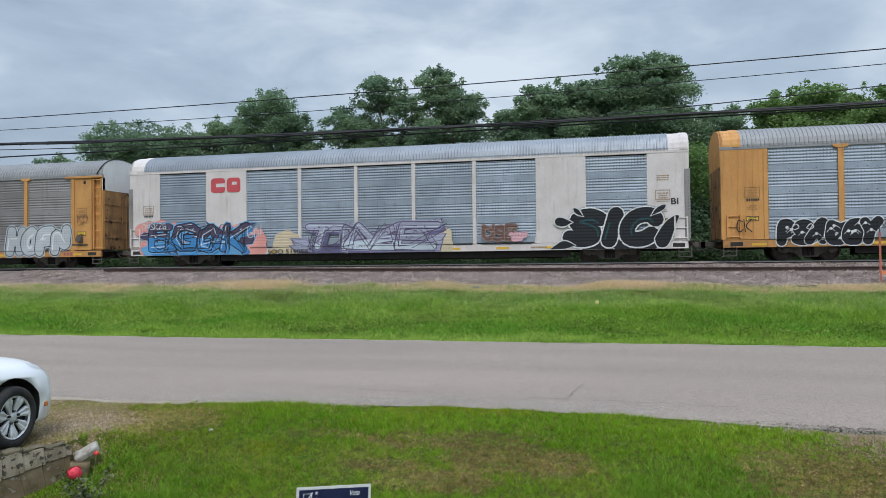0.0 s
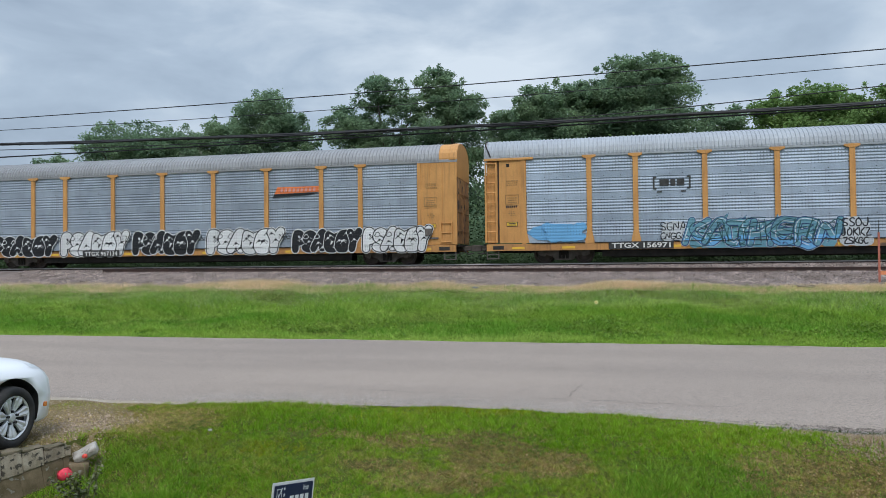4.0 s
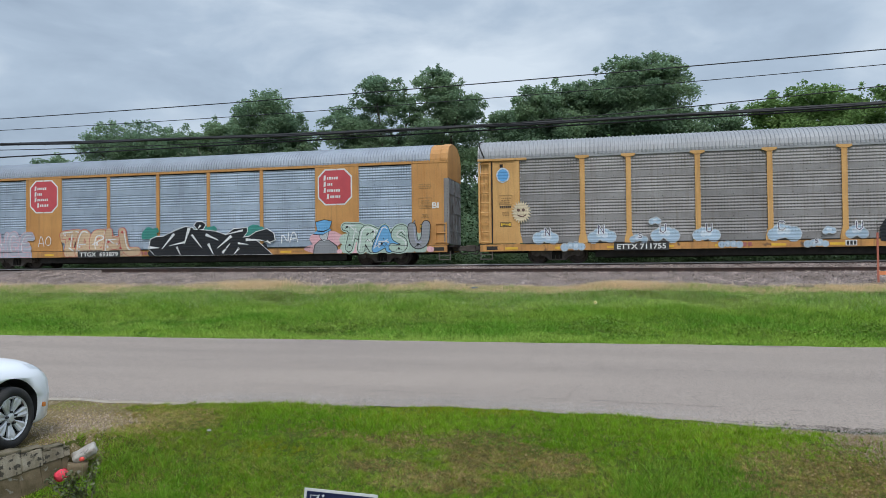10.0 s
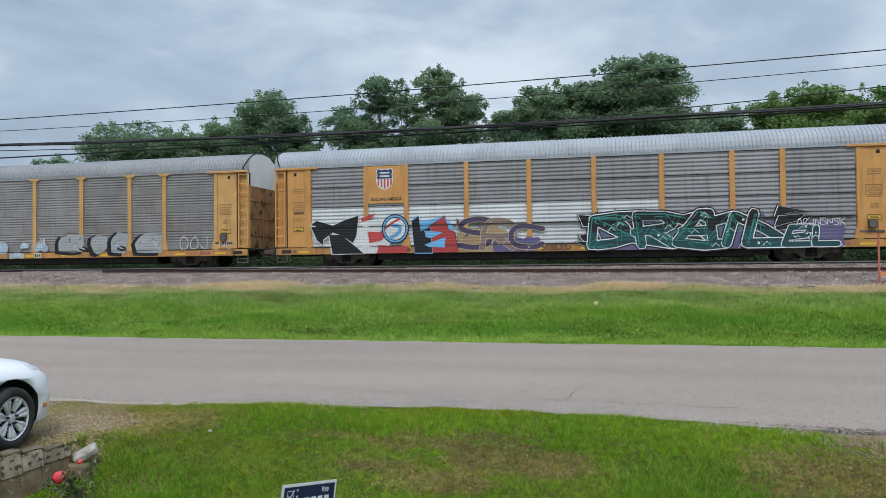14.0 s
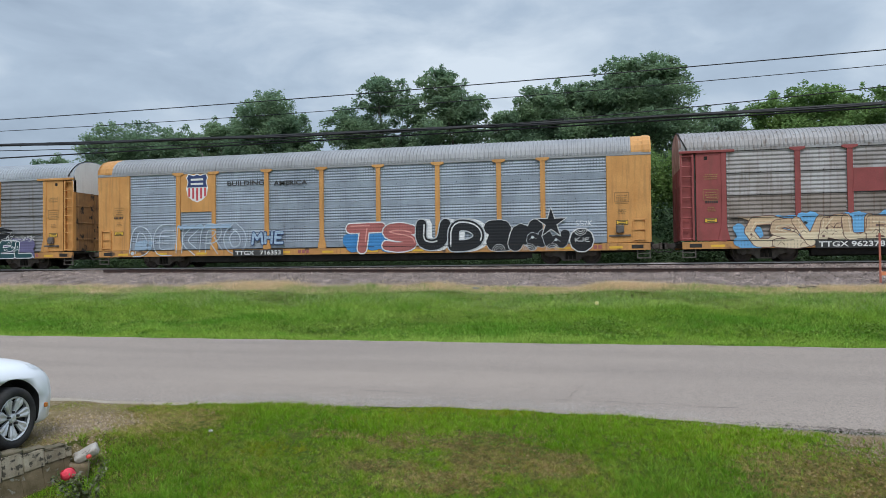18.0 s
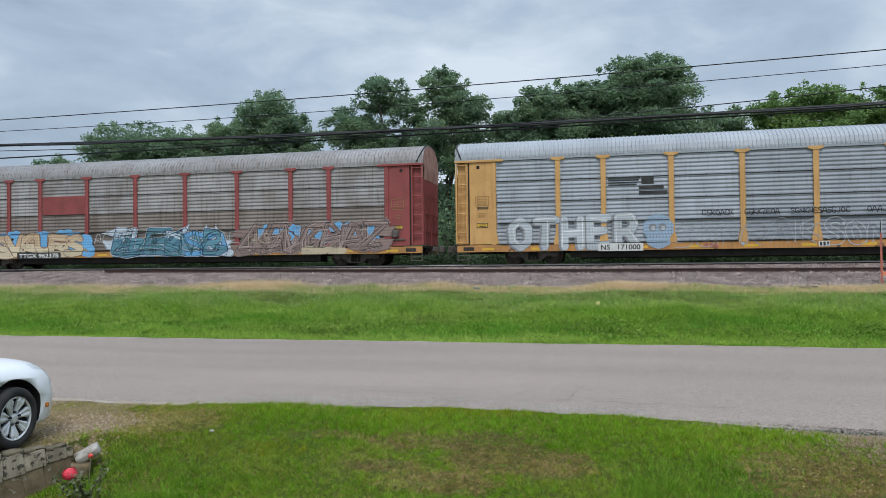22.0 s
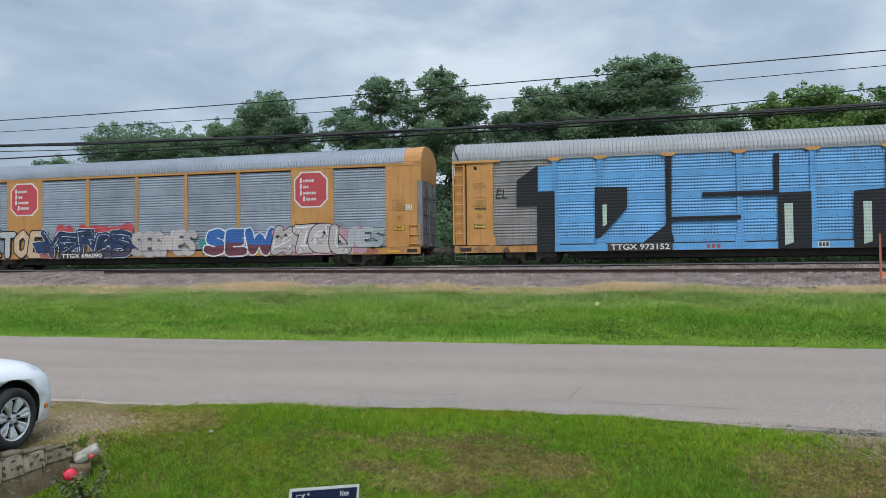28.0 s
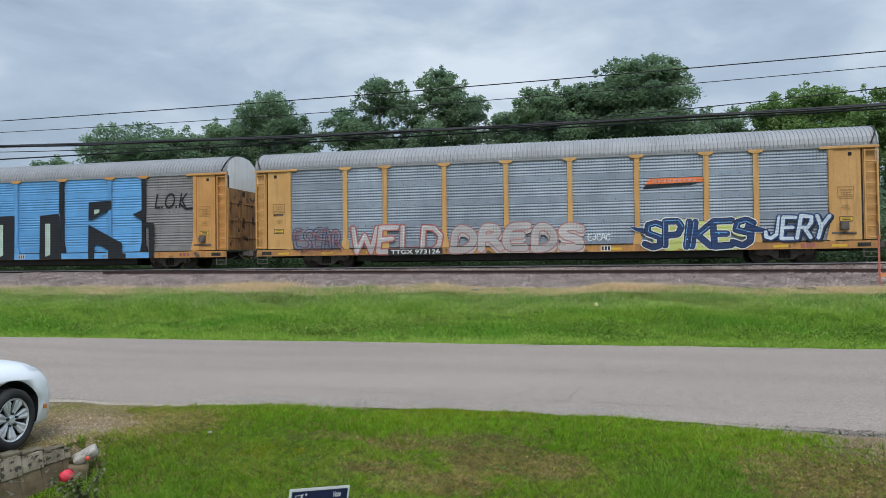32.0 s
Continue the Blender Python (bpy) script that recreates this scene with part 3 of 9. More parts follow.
    x, y = x[keep], y[keep]
    blades("long_lawn_grass", "longer bent blades standing out of the lawn", x, y, rng.uniform(0.05, 0.125, len(x)), rng.uniform(0.004, 0.008, len(x)), TALL, 0.5)
    # dead grass on the drive and the sandy corner
    n = 60000
    x, y = rng.uniform(-7.4, -4.0, n), rng.uniform(-24.6, -22.2, n)
    keep = (rng.random(n) < np.clip((drive_edge(y) + 1.5 - x) / 0.9, 0, 1) * (0.35 + 0.8 * patchy(x, y, 4.0, 2.0))) & (y < near_edge(x) - 0.12)
    x, y = x[keep], y[keep]
    green = rng.random(len(x)) < np.clip((y + 23.0) / 0.7, 0.05, 0.7)
    for m, name, label, material in ((green, "drive_grass", "dry olive grass on the edge of the drive", OLIVE), (~green, "thatch", "brown dead thatch on the drive", THATCH)):
        blades(name, label, x[m], y[m], rng.uniform(0.008, 0.026, m.sum()), rng.uniform(0.005, 0.010, m.sum()), material, 1.1, simple=True)
    # dry leaves in the lawn
    spots = ((-4.98, -22.63, .05, 14), (-2.3, -22.75, .10, 10), (-2.2, -23.2, .25, 60), (-1.9, -23.4, .2, 30), (-1.35, -23.9, .12, 16), (-0.7, -22.95, .2, 40), (2.0, -23.5, .35, 90), (2.4, -23.9, .3, 80), (2.9, -23.2, .3, 50), (2.45, -23.75, .22, 60), (1.7, -23.0, .3, 30), (-5.4, -23.3, .4, 60))
    px = np.concatenate([rng.normal(cx, r, n) for cx, cy, r, n in spots])
    py = np.concatenate([rng.normal(cy, r * .8, n) for cx, cy, r, n in spots])
    stones("leaf_litter", "small pale dry leaves lying in the lawn", px, py, ground_z(px, py) + 0.018, rng.uniform(0.004, 0.015, len(px)), LITTER, "litter")
    # long grass on the bank across the road
    n = 360000
    x, y = rng.uniform(-29, 13, n), rng.uniform(-14.5, -3.1, n)
    keep = (y < toe(x) - 0.05 + 0.12 * rng.random(n)) & (y > far_edge(x) + 0.03)
    x, y = x[keep], y[keep]
    h = rng.uniform(0.04, 0.15, len(x)) * (0.5 + 1.0 * patchy(x, y, 0.8, 3.0)) * np.where(y < -13.6, 0.6, 1.0) * (0.6 + 0.5 * patchy(x, y, 3.5, 6.0) + 0.45 * patchy(x, y, 7.5, 2.2))
    pick = rng.random(len(x))
    deep = 0.9 * np.clip(1 - ((y + 10.6 - 0.6 * np.sin(x * 0.5)) / 1.7) ** 2, 0, 1) * (0.25 + 0.9 * patchy(x, y, 0.7, 5.0)) + 0.30 * (patchy(x, y, 2.1, 8.0) > 0.62) + 0.18 * (patchy(x, y, 4.6, 1.4) > 0.66)
    high = np.clip((y + 7.8) / 2.5, 0, 1) * 0.55
    dark, pale = pick < deep, (pick >= deep) & (pick < deep + high)
    rest = ~dark & ~pale
    for name, label, m, material in (("bank_grass", "long green grass on the railway bank", rest, BANK), ("ditch_grass", "rank dark green grass in the ditch", dark, BANK_DARK), ("seeding_grass", "pale seeding grass high on the bank", pale, BANK_PALE)):
        blades(name, label, x[m], y[m], h[m] * (1.25 if material is BANK_DARK else 1.0), rng.uniform(0.010, 0.021, m.sum()), material, 0.85, simple=True)
    n = 150000
    x = rng.uniform(-29, 13, n)
    y = toe(x) - 0.16 + 0.25 * np.sin(x * 0.62 + 0.9) * np.sin(x * 0.23 + 1.4) + rng.normal(0, 1, n) * (0.26 + 0.12 * np.clip((-4 - x) / 6, 0, 1))
    mound = np.clip(1.2 * np.sin(x * 0.62 + 0.9) * np.sin(x * 0.23 + 1.4) + 0.45 * np.sin(x * 1.7), 0, 1) * np.where(x > -12, 1.0, 0.85)
    keep = rng.random(n) < (0.55 + 0.35 * mound + 0.5 * np.clip(patchy(x, x * 0, 0.9, 2.5), 0, 1) ** 1.5) * np.where(x > -6, 1.0, 0.85)
    x, y = x[keep], y[keep]
    blades("dry_bank_grass", "bleached dry grass along the foot of the ballast", x, y, rng.uniform(0.05, 0.17, len(x)) * (0.7 + 0.45 * mound[keep]), rng.uniform(0.010, 0.022, len(x)), STRAW, 0.95, simple=True)


def stones(name, label, x, y, z, size, material, category="gravel"):
    """Rough stones, bedded in the ground."""
    n = len(x)
    dirs = np.array([(1, 0, -.3), (-1, 0, -.3), (0, 1, -.3), (0, -1, -.3), (0, 0, 1)], float)
    jit = dirs[None] * (0.6 + 0.5 * rng.random((n, 5, 1))) + rng.normal(0, 0.22, (n, 5, 3))
    v = np.stack([x, y, z], 1)[:, None] + jit * size[:, None, None]
    f = np.array([(0, 2, 4), (2, 1, 4), (1, 3, 4), (3, 0, 4)])
    f = (np.arange(n)[:, None, None] * 5 + f[None]).reshape(-1, 3)
    return tagged(new(name, tri_mesh(name, v.reshape(-1, 3), f, material)), label, category, kind="stuff")


def lay_ballast():
    n = 86000
    x, y = rng.uniform(-29, 12, n), rng.uniform(-4.2, 4.6, n)
    keep = (rng.random(n) < np.where(y < 0.8, 1.0, 0.18)) & (y > toe(x) - 0.25 * rng.random(n))
    x, y = x[keep], y[keep]
    stones("ballast", "grey and brown crushed stone ballast under the track", x, y, ground_z(x, y) + rng.uniform(-0.005, 0.03, len(x)), rng.uniform(0.018, 0.044, len(x)), STONE)
    n = 9000
    x = rng.uniform(-26, 12, n)
    y = far_edge(x) + rng.normal(0.0, 0.06, n)
    z = np.where(y < far_edge(x), -1.775, ground_z(x, y)) + 0.006
    stones("far_shoulder_grit", "pale sandy grit along the far edge of the road", x, y, z, rng.uniform(0.006, 0.016, n), GRAVEL)
    n = 24000
    x = -2 + 8.5 * rng.random(n)
    keep = rng.random(n) < np.clip((x - 1.2) / 2.2, 0, 1) * (0.15 + 0.9 * patchy(x, x * 0, 2.6, 1.2))
    x = x[keep]
    n = len(x)
    y = near_edge(x) + 0.10 + rng.normal(0, 0.05, n) * (1 + np.clip(x - 1.5, 0, 2)) + 0.03 * np.sin(x * 4)
    stones("broken_asphalt", "dark crumbled asphalt at the edge of the road", x, y, -1.755 + rng.uniform(0, 0.005, n), rng.uniform(0.004, 0.010, n), TAR)
    n = 26000
    x = rng.uniform(-9, 6.5, n)
    y = near_edge(x) - 0.03 + np.abs(rng.normal(0, 0.28, n)) - 0.14 * np.clip((x - 1.2) / 1.5, 0, 1) * rng.random(n)
    crown = 0.05 * (1 - (2 * (y + 22.1) / 7.5 - 1) ** 2)
    stones("loose_aggregate", "loose grey chips along the worn edge of the road", x, y, -1.752 + crown - 0.014 * (y < near_edge(x) + .05), rng.uniform(0.0035, 0.0085, n), AGGREGATE)
    n = 21000
    x = np.concatenate([rng.uniform(-12, -3, n // 3), 0.8 + 4.4 * np.sqrt(rng.random(n - n // 3))])
    y = near_edge(x) - np.abs(rng.normal(0, 0.06, n)) - np.where(x > 2.3, np.abs(rng.normal(0, 0.30, n)), np.where(x > 0.5, np.abs(rng.normal(0, 0.07, n)), 0.0))
    stones("shoulder_gravel", "pale grit at the edge of the road and drive", x, y, ground_z(x, y) + 0.004, rng.uniform(0.003, 0.010, n), GRAVEL)
    n = 11000
    x = 2.05 + 2.6 * np.sqrt(rng.random(n))
    y = near_edge(x) - 0.05 - np.abs(rng.normal(0, 0.40, n)) * np.clip((x - 1.9) / 1.0, 0, 1)
    stones("sandy_verge", "bare sandy corner of lawn at the edge of the road", x, y, ground_z(x, y) + 0.003, rng.uniform(0.005, 0.013, n), GRAVEL)
    n = 9000
    x, y = rng.normal(-5.95, 0.45, n), rng.normal(-23.5, 0.36, n)
    keep = (rng.random(n) < np.clip((drive_edge(y) + 0.35 - x) / 0.7, 0, 1)) & (y < -22.6) & (y > -24.4)
    x, y, n = x[keep], y[keep], int(keep.sum())
    stones("drive_gravel", "brown and grey gravel of the drive", x, y, ground_z(x, y) + 0.003, rng.uniform(0.004, 0.010, n) + 0.012 * rng.random(n) ** 5, DRIVE_STONE)



def ballast_bed():
    xs = np.concatenate([[-700], np.linspace(-60, 60, 160), [700]])
    ys = (-3.65, -0.72, -0.2, 3.2, 3.72, 6.5)
    v, f = [], []
    for i, x in enumerate(xs):
        for k, y in enumerate(ys):
            yy = y + (0.25 * math.sin(x * 0.9) if k == 0 else 0)
            v.append((x, yy, float(np.interp(yy, PROFILE_Y, PROFILE_Z)) + (0.01 if 0 < k < 5 else 0.005)))
    for i in range(len(xs) - 1):
        for k in range(5):
            a = i * 6 + k
            f.append((a, a + 6, a + 7, a + 1))
    tagged(new("ballast_bed", tri_mesh("ballast_bed", np.array(v), np.array(f), BALLAST)), "bed of crushed grey brown stone", "ballast", kind="structure")


def drive_edge(y):
    """x of the ragged line where the drive gives way to lawn."""
    return -6.15 + 0.42 * (-22.5 - y) + 0.10 * np.sin(y * 5.1) + 0.06 * np.sin(y * 13.7)


def drive_surface():
    """The gravel drive, worn to dust and dry grass."""
    dust = mat("drive_dust", (0.205, 0.150, 0.082), (0.135, 0.108, 0.050), 0.95, 0, 1.6, 60, 1.0, 0.0, ((0.36, 0.30, 0.22), 0.57, 34), gloss=0.05, grit=0.5)
    ys = np.concatenate([np.linspace(-40, -25.2, 20), np.linspace(-25.1, -21.95, 70)])
    cols, v, f = 60, [], []
    for y in ys:
        right = min(float(drive_edge(y)), max(-6.05, -5.60 + .38 * (y + 24.4)) if y < -24.3 else 0)
        for k in range(cols):
            x = -10 + (right + 10) * k / (cols - 1)
            v.append((x, y, float(ground_z(x, y)) + 0.005))
    for j in range(len(ys) - 1):
        for k in range(cols - 1):
            a = j * cols + k
            f.append((a, a + 1, a + cols + 1, a + cols))
    tagged(new("drive", tri_mesh("drive", np.array(v), np.array(f), dust)), "dusty gravel drive with dry grass", "drive", kind="structure")
    strip = mat("pale_road_edge", (0.42, 0.37, 0.30), (0.33, 0.28, 0.22), 0.95, 0, 2, 60, 0.8, 0.0, gloss=0.05)
    g = Geo()
    for k in range(120):
        x0, x1 = -14 + k * .1, -13.9 + k * .1
        w0, w1 = (0.09 + .03 * math.sin(x * 2.1) + .02 * math.sin(x * 7.3) - max(0, x + 6.5) * .04 for x in (x0, x1))
        if w1 > 0.01:
            a, b = float(near_edge(x0)), float(near_edge(x1))
            g.add([(x0, a - w0, -1.774), (x1, b - w1, -1.774), (x1, b + .03, -1.764), (x0, a + .03, -1.764)], [(0, 1, 2, 3)])
    far = Geo()
    for k in range(200):
        x0, x1 = -30 + k * .22, -29.78 + k * .22
        a, b = float(far_edge(x0)), float(far_edge(x1))
        w0, w1 = (.30 + .08 * math.sin(x * 1.3) + .05 * math.sin(x * 4.7) for x in (x0, x1))
        far.add([(x0, a - w0, -1.742), (x1, b - w1, -1.742), (x1, b + .06, -1.760), (x0, a + .06, -1.760)], [(0, 1, 2, 3)])
    tagged(part("far_road_edge", far, strip), "pale sandy line along the far edge of the road", "kerb", kind="structure")
    tagged(part("road_edge", g, strip), "pale concrete edge between drive and road", "kerb", kind="structure")


drive_surface()
ballast_bed()
plant_grass()
lay_ballast()


# ---- track ----
def rail_head(y):
    """The worn crown of a rail, its sides leaning in."""
    sec = ((-.041, -.050), (.041, -.050), (.036, -.012), (.024, .003), (-.024, .003), (-.036, -.012))
    return Geo().add([(x, y + a, b) for x in (-300, 300) for a, b in sec], [(k, (k + 1) % 6, 6 + (k + 1) % 6, 6 + k) for k in range(6)])


def build_track():
    track = thing("railway_track", "single rusty railway track on wooden sleepers", "track", pose(0, 1.5, 0), kind="structure")
    prof = [(-0.07, -0.18), (0.07, -0.18), (0.07, -0.165), (0.012, -0.145), (0.010, -0.045), (0.034, -0.035), (0.034, -0.006), (0.026, 0.0), (-0.026, 0.0), (-0.034, -0.006), (-0.034, -0.035), (-0.010, -0.045), (-0.012, -0.145), (-0.07, -0.165)]
    for y in (-0.75, 0.75):
        g = Geo()
        n = len(prof)
        g.add([(x, y + a, b) for x in (-300, 300) for a, b in prof], [(k, (k + 1) % n, n + (k + 1) % n, n + k) for k in range(n)])
        part("rail", g, RAIL, track, "rust-brown steel rail")
        part("rail_head", rail_head(y), RAIL_TOP, track, "bright worn running surface")
    sl = Geo().rbox(-0.115, 0.115, -1.3, 1.3, -0.36, -0.185, 0.01).mesh("sleeper", SLEEPER)
    for k in range(100):
        part("sleeper", sl, None, track, at=pose(-34 + k * 0.52, 0, 0, 0, 0, random.uniform(-1, 1)))
    bed = Geo()
    for k in range(-150, 150):
        x = k * 0.52
        if not -34.3 < x < 18.3:
            bed.box(x - 0.115, x + 0.115, -1.3, 1.3, -0.36, -0.185)
    tagged(part("far_sleeper", bed, SLEEPER, track), kind="stuff")
    return track


build_track()


def spare_rail():
    """A long loose rail left lying on the shoulder of the ballast."""
    t = thing("spare_rail", "long rust-brown spare rail lying on the ballast shoulder", "rail", pose(0, 0, 0))
    sec = ((-.07, .0), (.07, .0), (.07, .014), (.014, .035), (.012, .12), (.036, .132), (.036, .165), (-.036, .165), (-.036, .132), (-.012, .12), (-.014, .035), (-.07, .014))
    a, b = (22.0, -1.70, -0.47), (-24.0, -0.62, -0.245)
    n, v, f = len(sec), [], []
    cuts = 24
    for k in range(cuts + 1):
        q = k / cuts
        x, y = a[0] + (b[0] - a[0]) * q, a[1] + (b[1] - a[1]) * q + .05 * math.sin(q * 9)
        z = float(np.interp(y, PROFILE_Y, PROFILE_Z)) - .01
        v += [(x, y + p, z + h) for p, h in sec]
        if k:
            f += [((k - 1) * n + i, (k - 1) * n + (i + 1) % n, k * n + (i + 1) % n, k * n + i) for i in range(n)]
    f += [tuple(range(n)), tuple(range(cuts * n + n - 1, cuts * n - 1, -1))]
    part("rail_length", Geo().add(v, f), RAIL, t)


spare_rail()


# ---- trees ----
def leaf_cloud(blobs, count, size, seed, level=0.55):
    """Small folded leaf clumps spread over a set of ellipsoids, densest near their upper surface."""
    r = np.random.default_rng(seed)
    vol = np.array([b[3] * b[4] * b[5] for b in blobs]) ** 0.67
    which = r.choice(len(blobs), count, p=vol / vol.sum())
    B = np.array(blobs)[which]
    d = r.normal(0, 1, (count, 3))
    d[:, 2] = np.where(r.random(count) < 0.35, np.abs(d[:, 2]), d[:, 2])
    d /= np.linalg.norm(d, axis=1)[:, None]
    rad = np.clip(1 - np.abs(r.normal(0, 0.36, count)), 0.1, 1.0) * (1 + r.normal(0, 0.13, count))
    c = B[:, :3] + d * B[:, 3:6] * rad[:, None]
    s = size * r.uniform(0.5, 1.3, count)
    u = r.normal(0, 1, (count, 3)) * np.array([1, 1, level])
    u /= np.linalg.norm(u, axis=1)[:, None]
    w = np.cross(u, r.normal(0, 1, (count, 3)) * np.array([level, level, 1]))
    w /= np.linalg.norm(w, axis=1)[:, None]
    nrm = np.cross(u, w)
    u, w, nrm = u * s[:, None], w * s[:, None] * 0.55, nrm * s[:, None] * 0.25
    v = np.stack([c - u, c - w * 0.9 + nrm, c + u * 0.9, c + w + nrm], 1).reshape(-1, 3)
    k = np.arange(count)[:, None] * 4
    f = np.concatenate([k + np.array([[0, 1, 2]]), k + np.array([[0, 2, 3]])], 0)
    return v, f


def limb(g, p0, p1, r0, r1, rs, depth):
    """A crooked, tapered limb with forks."""
    pts, n = [Vector(p0)], 4
    for k in range(1, n + 1):
        q = Vector(p0).lerp(Vector(p1), k / n)
        pts.append(q + Vector((rs.uniform(-1, 1), rs.uniform(-1, 1), rs.uniform(-.4, .4))) * (Vector(p1) - Vector(p0)).length * 0.06)
    for k in range(n):
        g.tube(pts[k], pts[k + 1], r0 + (r1 - r0) * k / n, 7, r0 + (r1 - r0) * (k + 1) / n)
    if depth > 0:
        for k in (2, 3, 4):
            a = pts[k]
            span = (Vector(p1) - Vector(p0)).length * rs.uniform(0.2, 0.36)
            way = ((Vector(p1) - Vector(p0)).normalized() + Vector((rs.uniform(-1, 1), rs.uniform(-1, 1), rs.uniform(-0.1, 0.7)))).normalized()
            limb(g, a, a + way * span, r1 * 0.9, r1 * 0.3, rs, depth - 1)


def tree(name, label, x, y, base, blobs, leaves, seed, material=LEAF, size=0.3, group="trees behind the track"):
    """blobs: (x, z, rx, ry, rz) relative to the foot; the crown is one mesh of leaf clumps round crooked limbs."""
    rs = random.Random(seed)
    t = thing(name, label, "tree", pose(x, y, base), group)
    g = Geo()
    tops = sorted(blobs, key=lambda b: -b[2])
    cx = sum(b[0] for b in blobs) / len(blobs)
    fork = Vector((cx * 0.4, 0, min(b[1] for b in blobs) * 0.55 + 0.5))
    g.tube((0, 0, -0.2), fork, 0.34, 10, 0.25)
    for b in tops[:7]:
        limb(g, fork, (b[0] * .95, rs.uniform(-1, 1), b[1] - .3 * b[4]), 0.17, 0.05, rs, 1)
    part("trunk", g, BARK, t, "dark rough bark")
    # each large lump is broken into many small ones, so the crown has clumps, gaps and an uneven edge
    full = []
    for bx, bz, rx, ry, rz in blobs:
        for _ in range(int(26 + 14 * rx)):
            a, e, q = rs.uniform(0, math.tau), math.asin(rs.uniform(-.75, 1)), rs.uniform(.35, 1.0)
            k = rs.uniform(.17, .33)
            full.append((bx + rx * q * math.cos(a) * math.cos(e), ry * q * math.sin(a) * math.cos(e), bz + rz * q * math.sin(e), rx * k * 1.15, ry * k, rz * k * .8))
        for _ in range(5):
            a = rs.uniform(0.1, math.pi - .1)
            full.append((bx + rx * 1.02 * math.cos(a), rs.uniform(-.5, .5), bz + rz * 1.06 * math.sin(a), rx * .13, .3, rz * .20))
    v, f = leaf_cloud(full, leaves, size, seed)
    crown = part("crown", tri_mesh("crown", v, f, material), None, t)
    return t, crown


CROWNS = []


def grow_trees():
    """Each row: foot x, y, list of lumps in world x and z with radii, leaves, seed, pale."""
    rows = (
        (-45.5, 20, ((-45.0, 7.4, 1.9, 2.0, 2.0), (-43.5, 6.2, 2.6, 2.5, 2.3)), 3200, 1, 0, "low tree with a ragged green crown"),
        (-37.5, 20, ((-39.5, 9.7, 2.6, 2.5, 2.1), (-36.5, 9.6, 2.8, 2.5, 2.0), (-38, 6.8, 4.2, 3, 3.0), (-33.8, 9.0, 2.4, 2.3, 2.0)), 6500, 2, 0, "broad tree with a dark green crown"),
        (-31.5, 21, ((-32, 9.3, 2.4, 2.2, 2.0), (-29.8, 10.2, 1.9, 1.8, 1.7), (-31, 6.4, 3.6, 2.5, 2.8), (-34.0, 8.9, 2.2, 2, 2.2), (-28.4, 8.8, 1.8, 2, 2.2)), 9000, 3, 0, "thin tree with bare dead twigs among the leaves"),
        (-25.6, 20, ((-25.3, 10.9, 2.9, 2.6, 2.6), (-25.8, 8.4, 4.0, 3, 3.0), (-22.8, 9.2, 1.8, 1.8, 1.7)), 8200, 4, 0, "tall round tree with a dense dark green crown"),
        (-16.6, 20, ((-18.4, 10.4, 2.3, 2.2, 1.9), (-15.9, 12.6, 2.0, 2.0, 1.6), (-17, 8.2, 3.2, 3, 3.0), (-13.9, 11.2, 1.6, 1.7, 1.7)), 7800, 5, 0, "tall tree with an open windblown green crown"),
        (-11.4, 21, ((-11.7, 13.0, 1.9, 2.0, 1.7), (-10.2, 11.6, 2.1, 2.0, 1.9), (-11.2, 8.8, 3.4, 3, 3.2)), 7200, 6, 0, "tall tree with an open windblown green crown"),
        (-6.0, 22, ((-6.6, 9.6, 2.0, 2.0, 1.7), (-4.8, 8.0, 2.8, 2.4, 2.6)), 4200, 7, 0, "mid-sized tree with a dark green crown"),
        (-2.8, 20, ((-4.2, 10.8, 1.9, 2.0, 1.7), (-2.2, 11.1, 2.1, 2.0, 1.8), (-3.0, 8.4, 3.3, 3, 3.0), (-0.4, 10.9, 1.6, 1.6, 1.7)), 8000, 8, 0, "tall tree with a rounded dark green crown"),
        (3.0, 20, ((2.9, 11.0, 3.6, 3.0, 3.0), (1.6, 12.6, 2.0, 2.0, 1.5), (4.2, 12.7, 2.0, 2.0, 1.5), (.2, 10.4, 1.9, 2.2, 1.8), (3.0, 8.2, 4.2, 3, 3.2)), 17000, 9, 0, "the tallest tree, with a full rounded green crown"),
        (8.6, 21, ((8.4, 9.2, 1.9, 2, 1.6), (8.8, 6.8, 3.0, 2.4, 2.6)), 4000, 10, 0, "mid-sized tree with a green crown"),
        (13.2, 20, ((11.6, 9.6, 1.8, 2, 1.5), (13.8, 10.2, 2.4, 2.2, 1.5), (13, 7.4, 4, 3, 2.6), (16.2, 9.4, 2.0, 2, 1.8)), 7000, 11, 1, "spreading tree with a paler yellow-green crown"),
        (19.4, 20, ((18.8, 9.4, 2.2, 2, 1.6), (20.5, 7.6, 3.4, 3, 2.8)), 4800, 12, 1, "spreading tree with a paler yellow-green crown"),
        (-55, 24, ((-55, 5.0, 4, 3, 2.6), (-52, 4.2, 4, 3, 2.6)), 3600, 13, 0, "distant tree with a dark green crown"),
        (27, 24, ((27, 8.6, 4, 3, 3.0), (30, 7.0, 4, 3, 3)), 3600, 14, 0, "distant tree with a dark green crown"),
    )
    for x, y, lumps, n, seed, pale, label in rows:
        rel = [(bx - x, bz + 1.1, rx, ry, rz) for bx, bz, rx, ry, rz in lumps]
        _, crown = tree("tree", label, x, y, -1.1, rel, int(n * 5.2), seed, LEAF_PALE if pale else LEAF, 0.125)
        CROWNS.append((crown, seed))
    # understorey that closes the view below the crowns
    lumps = []
    rs = random.Random(3)
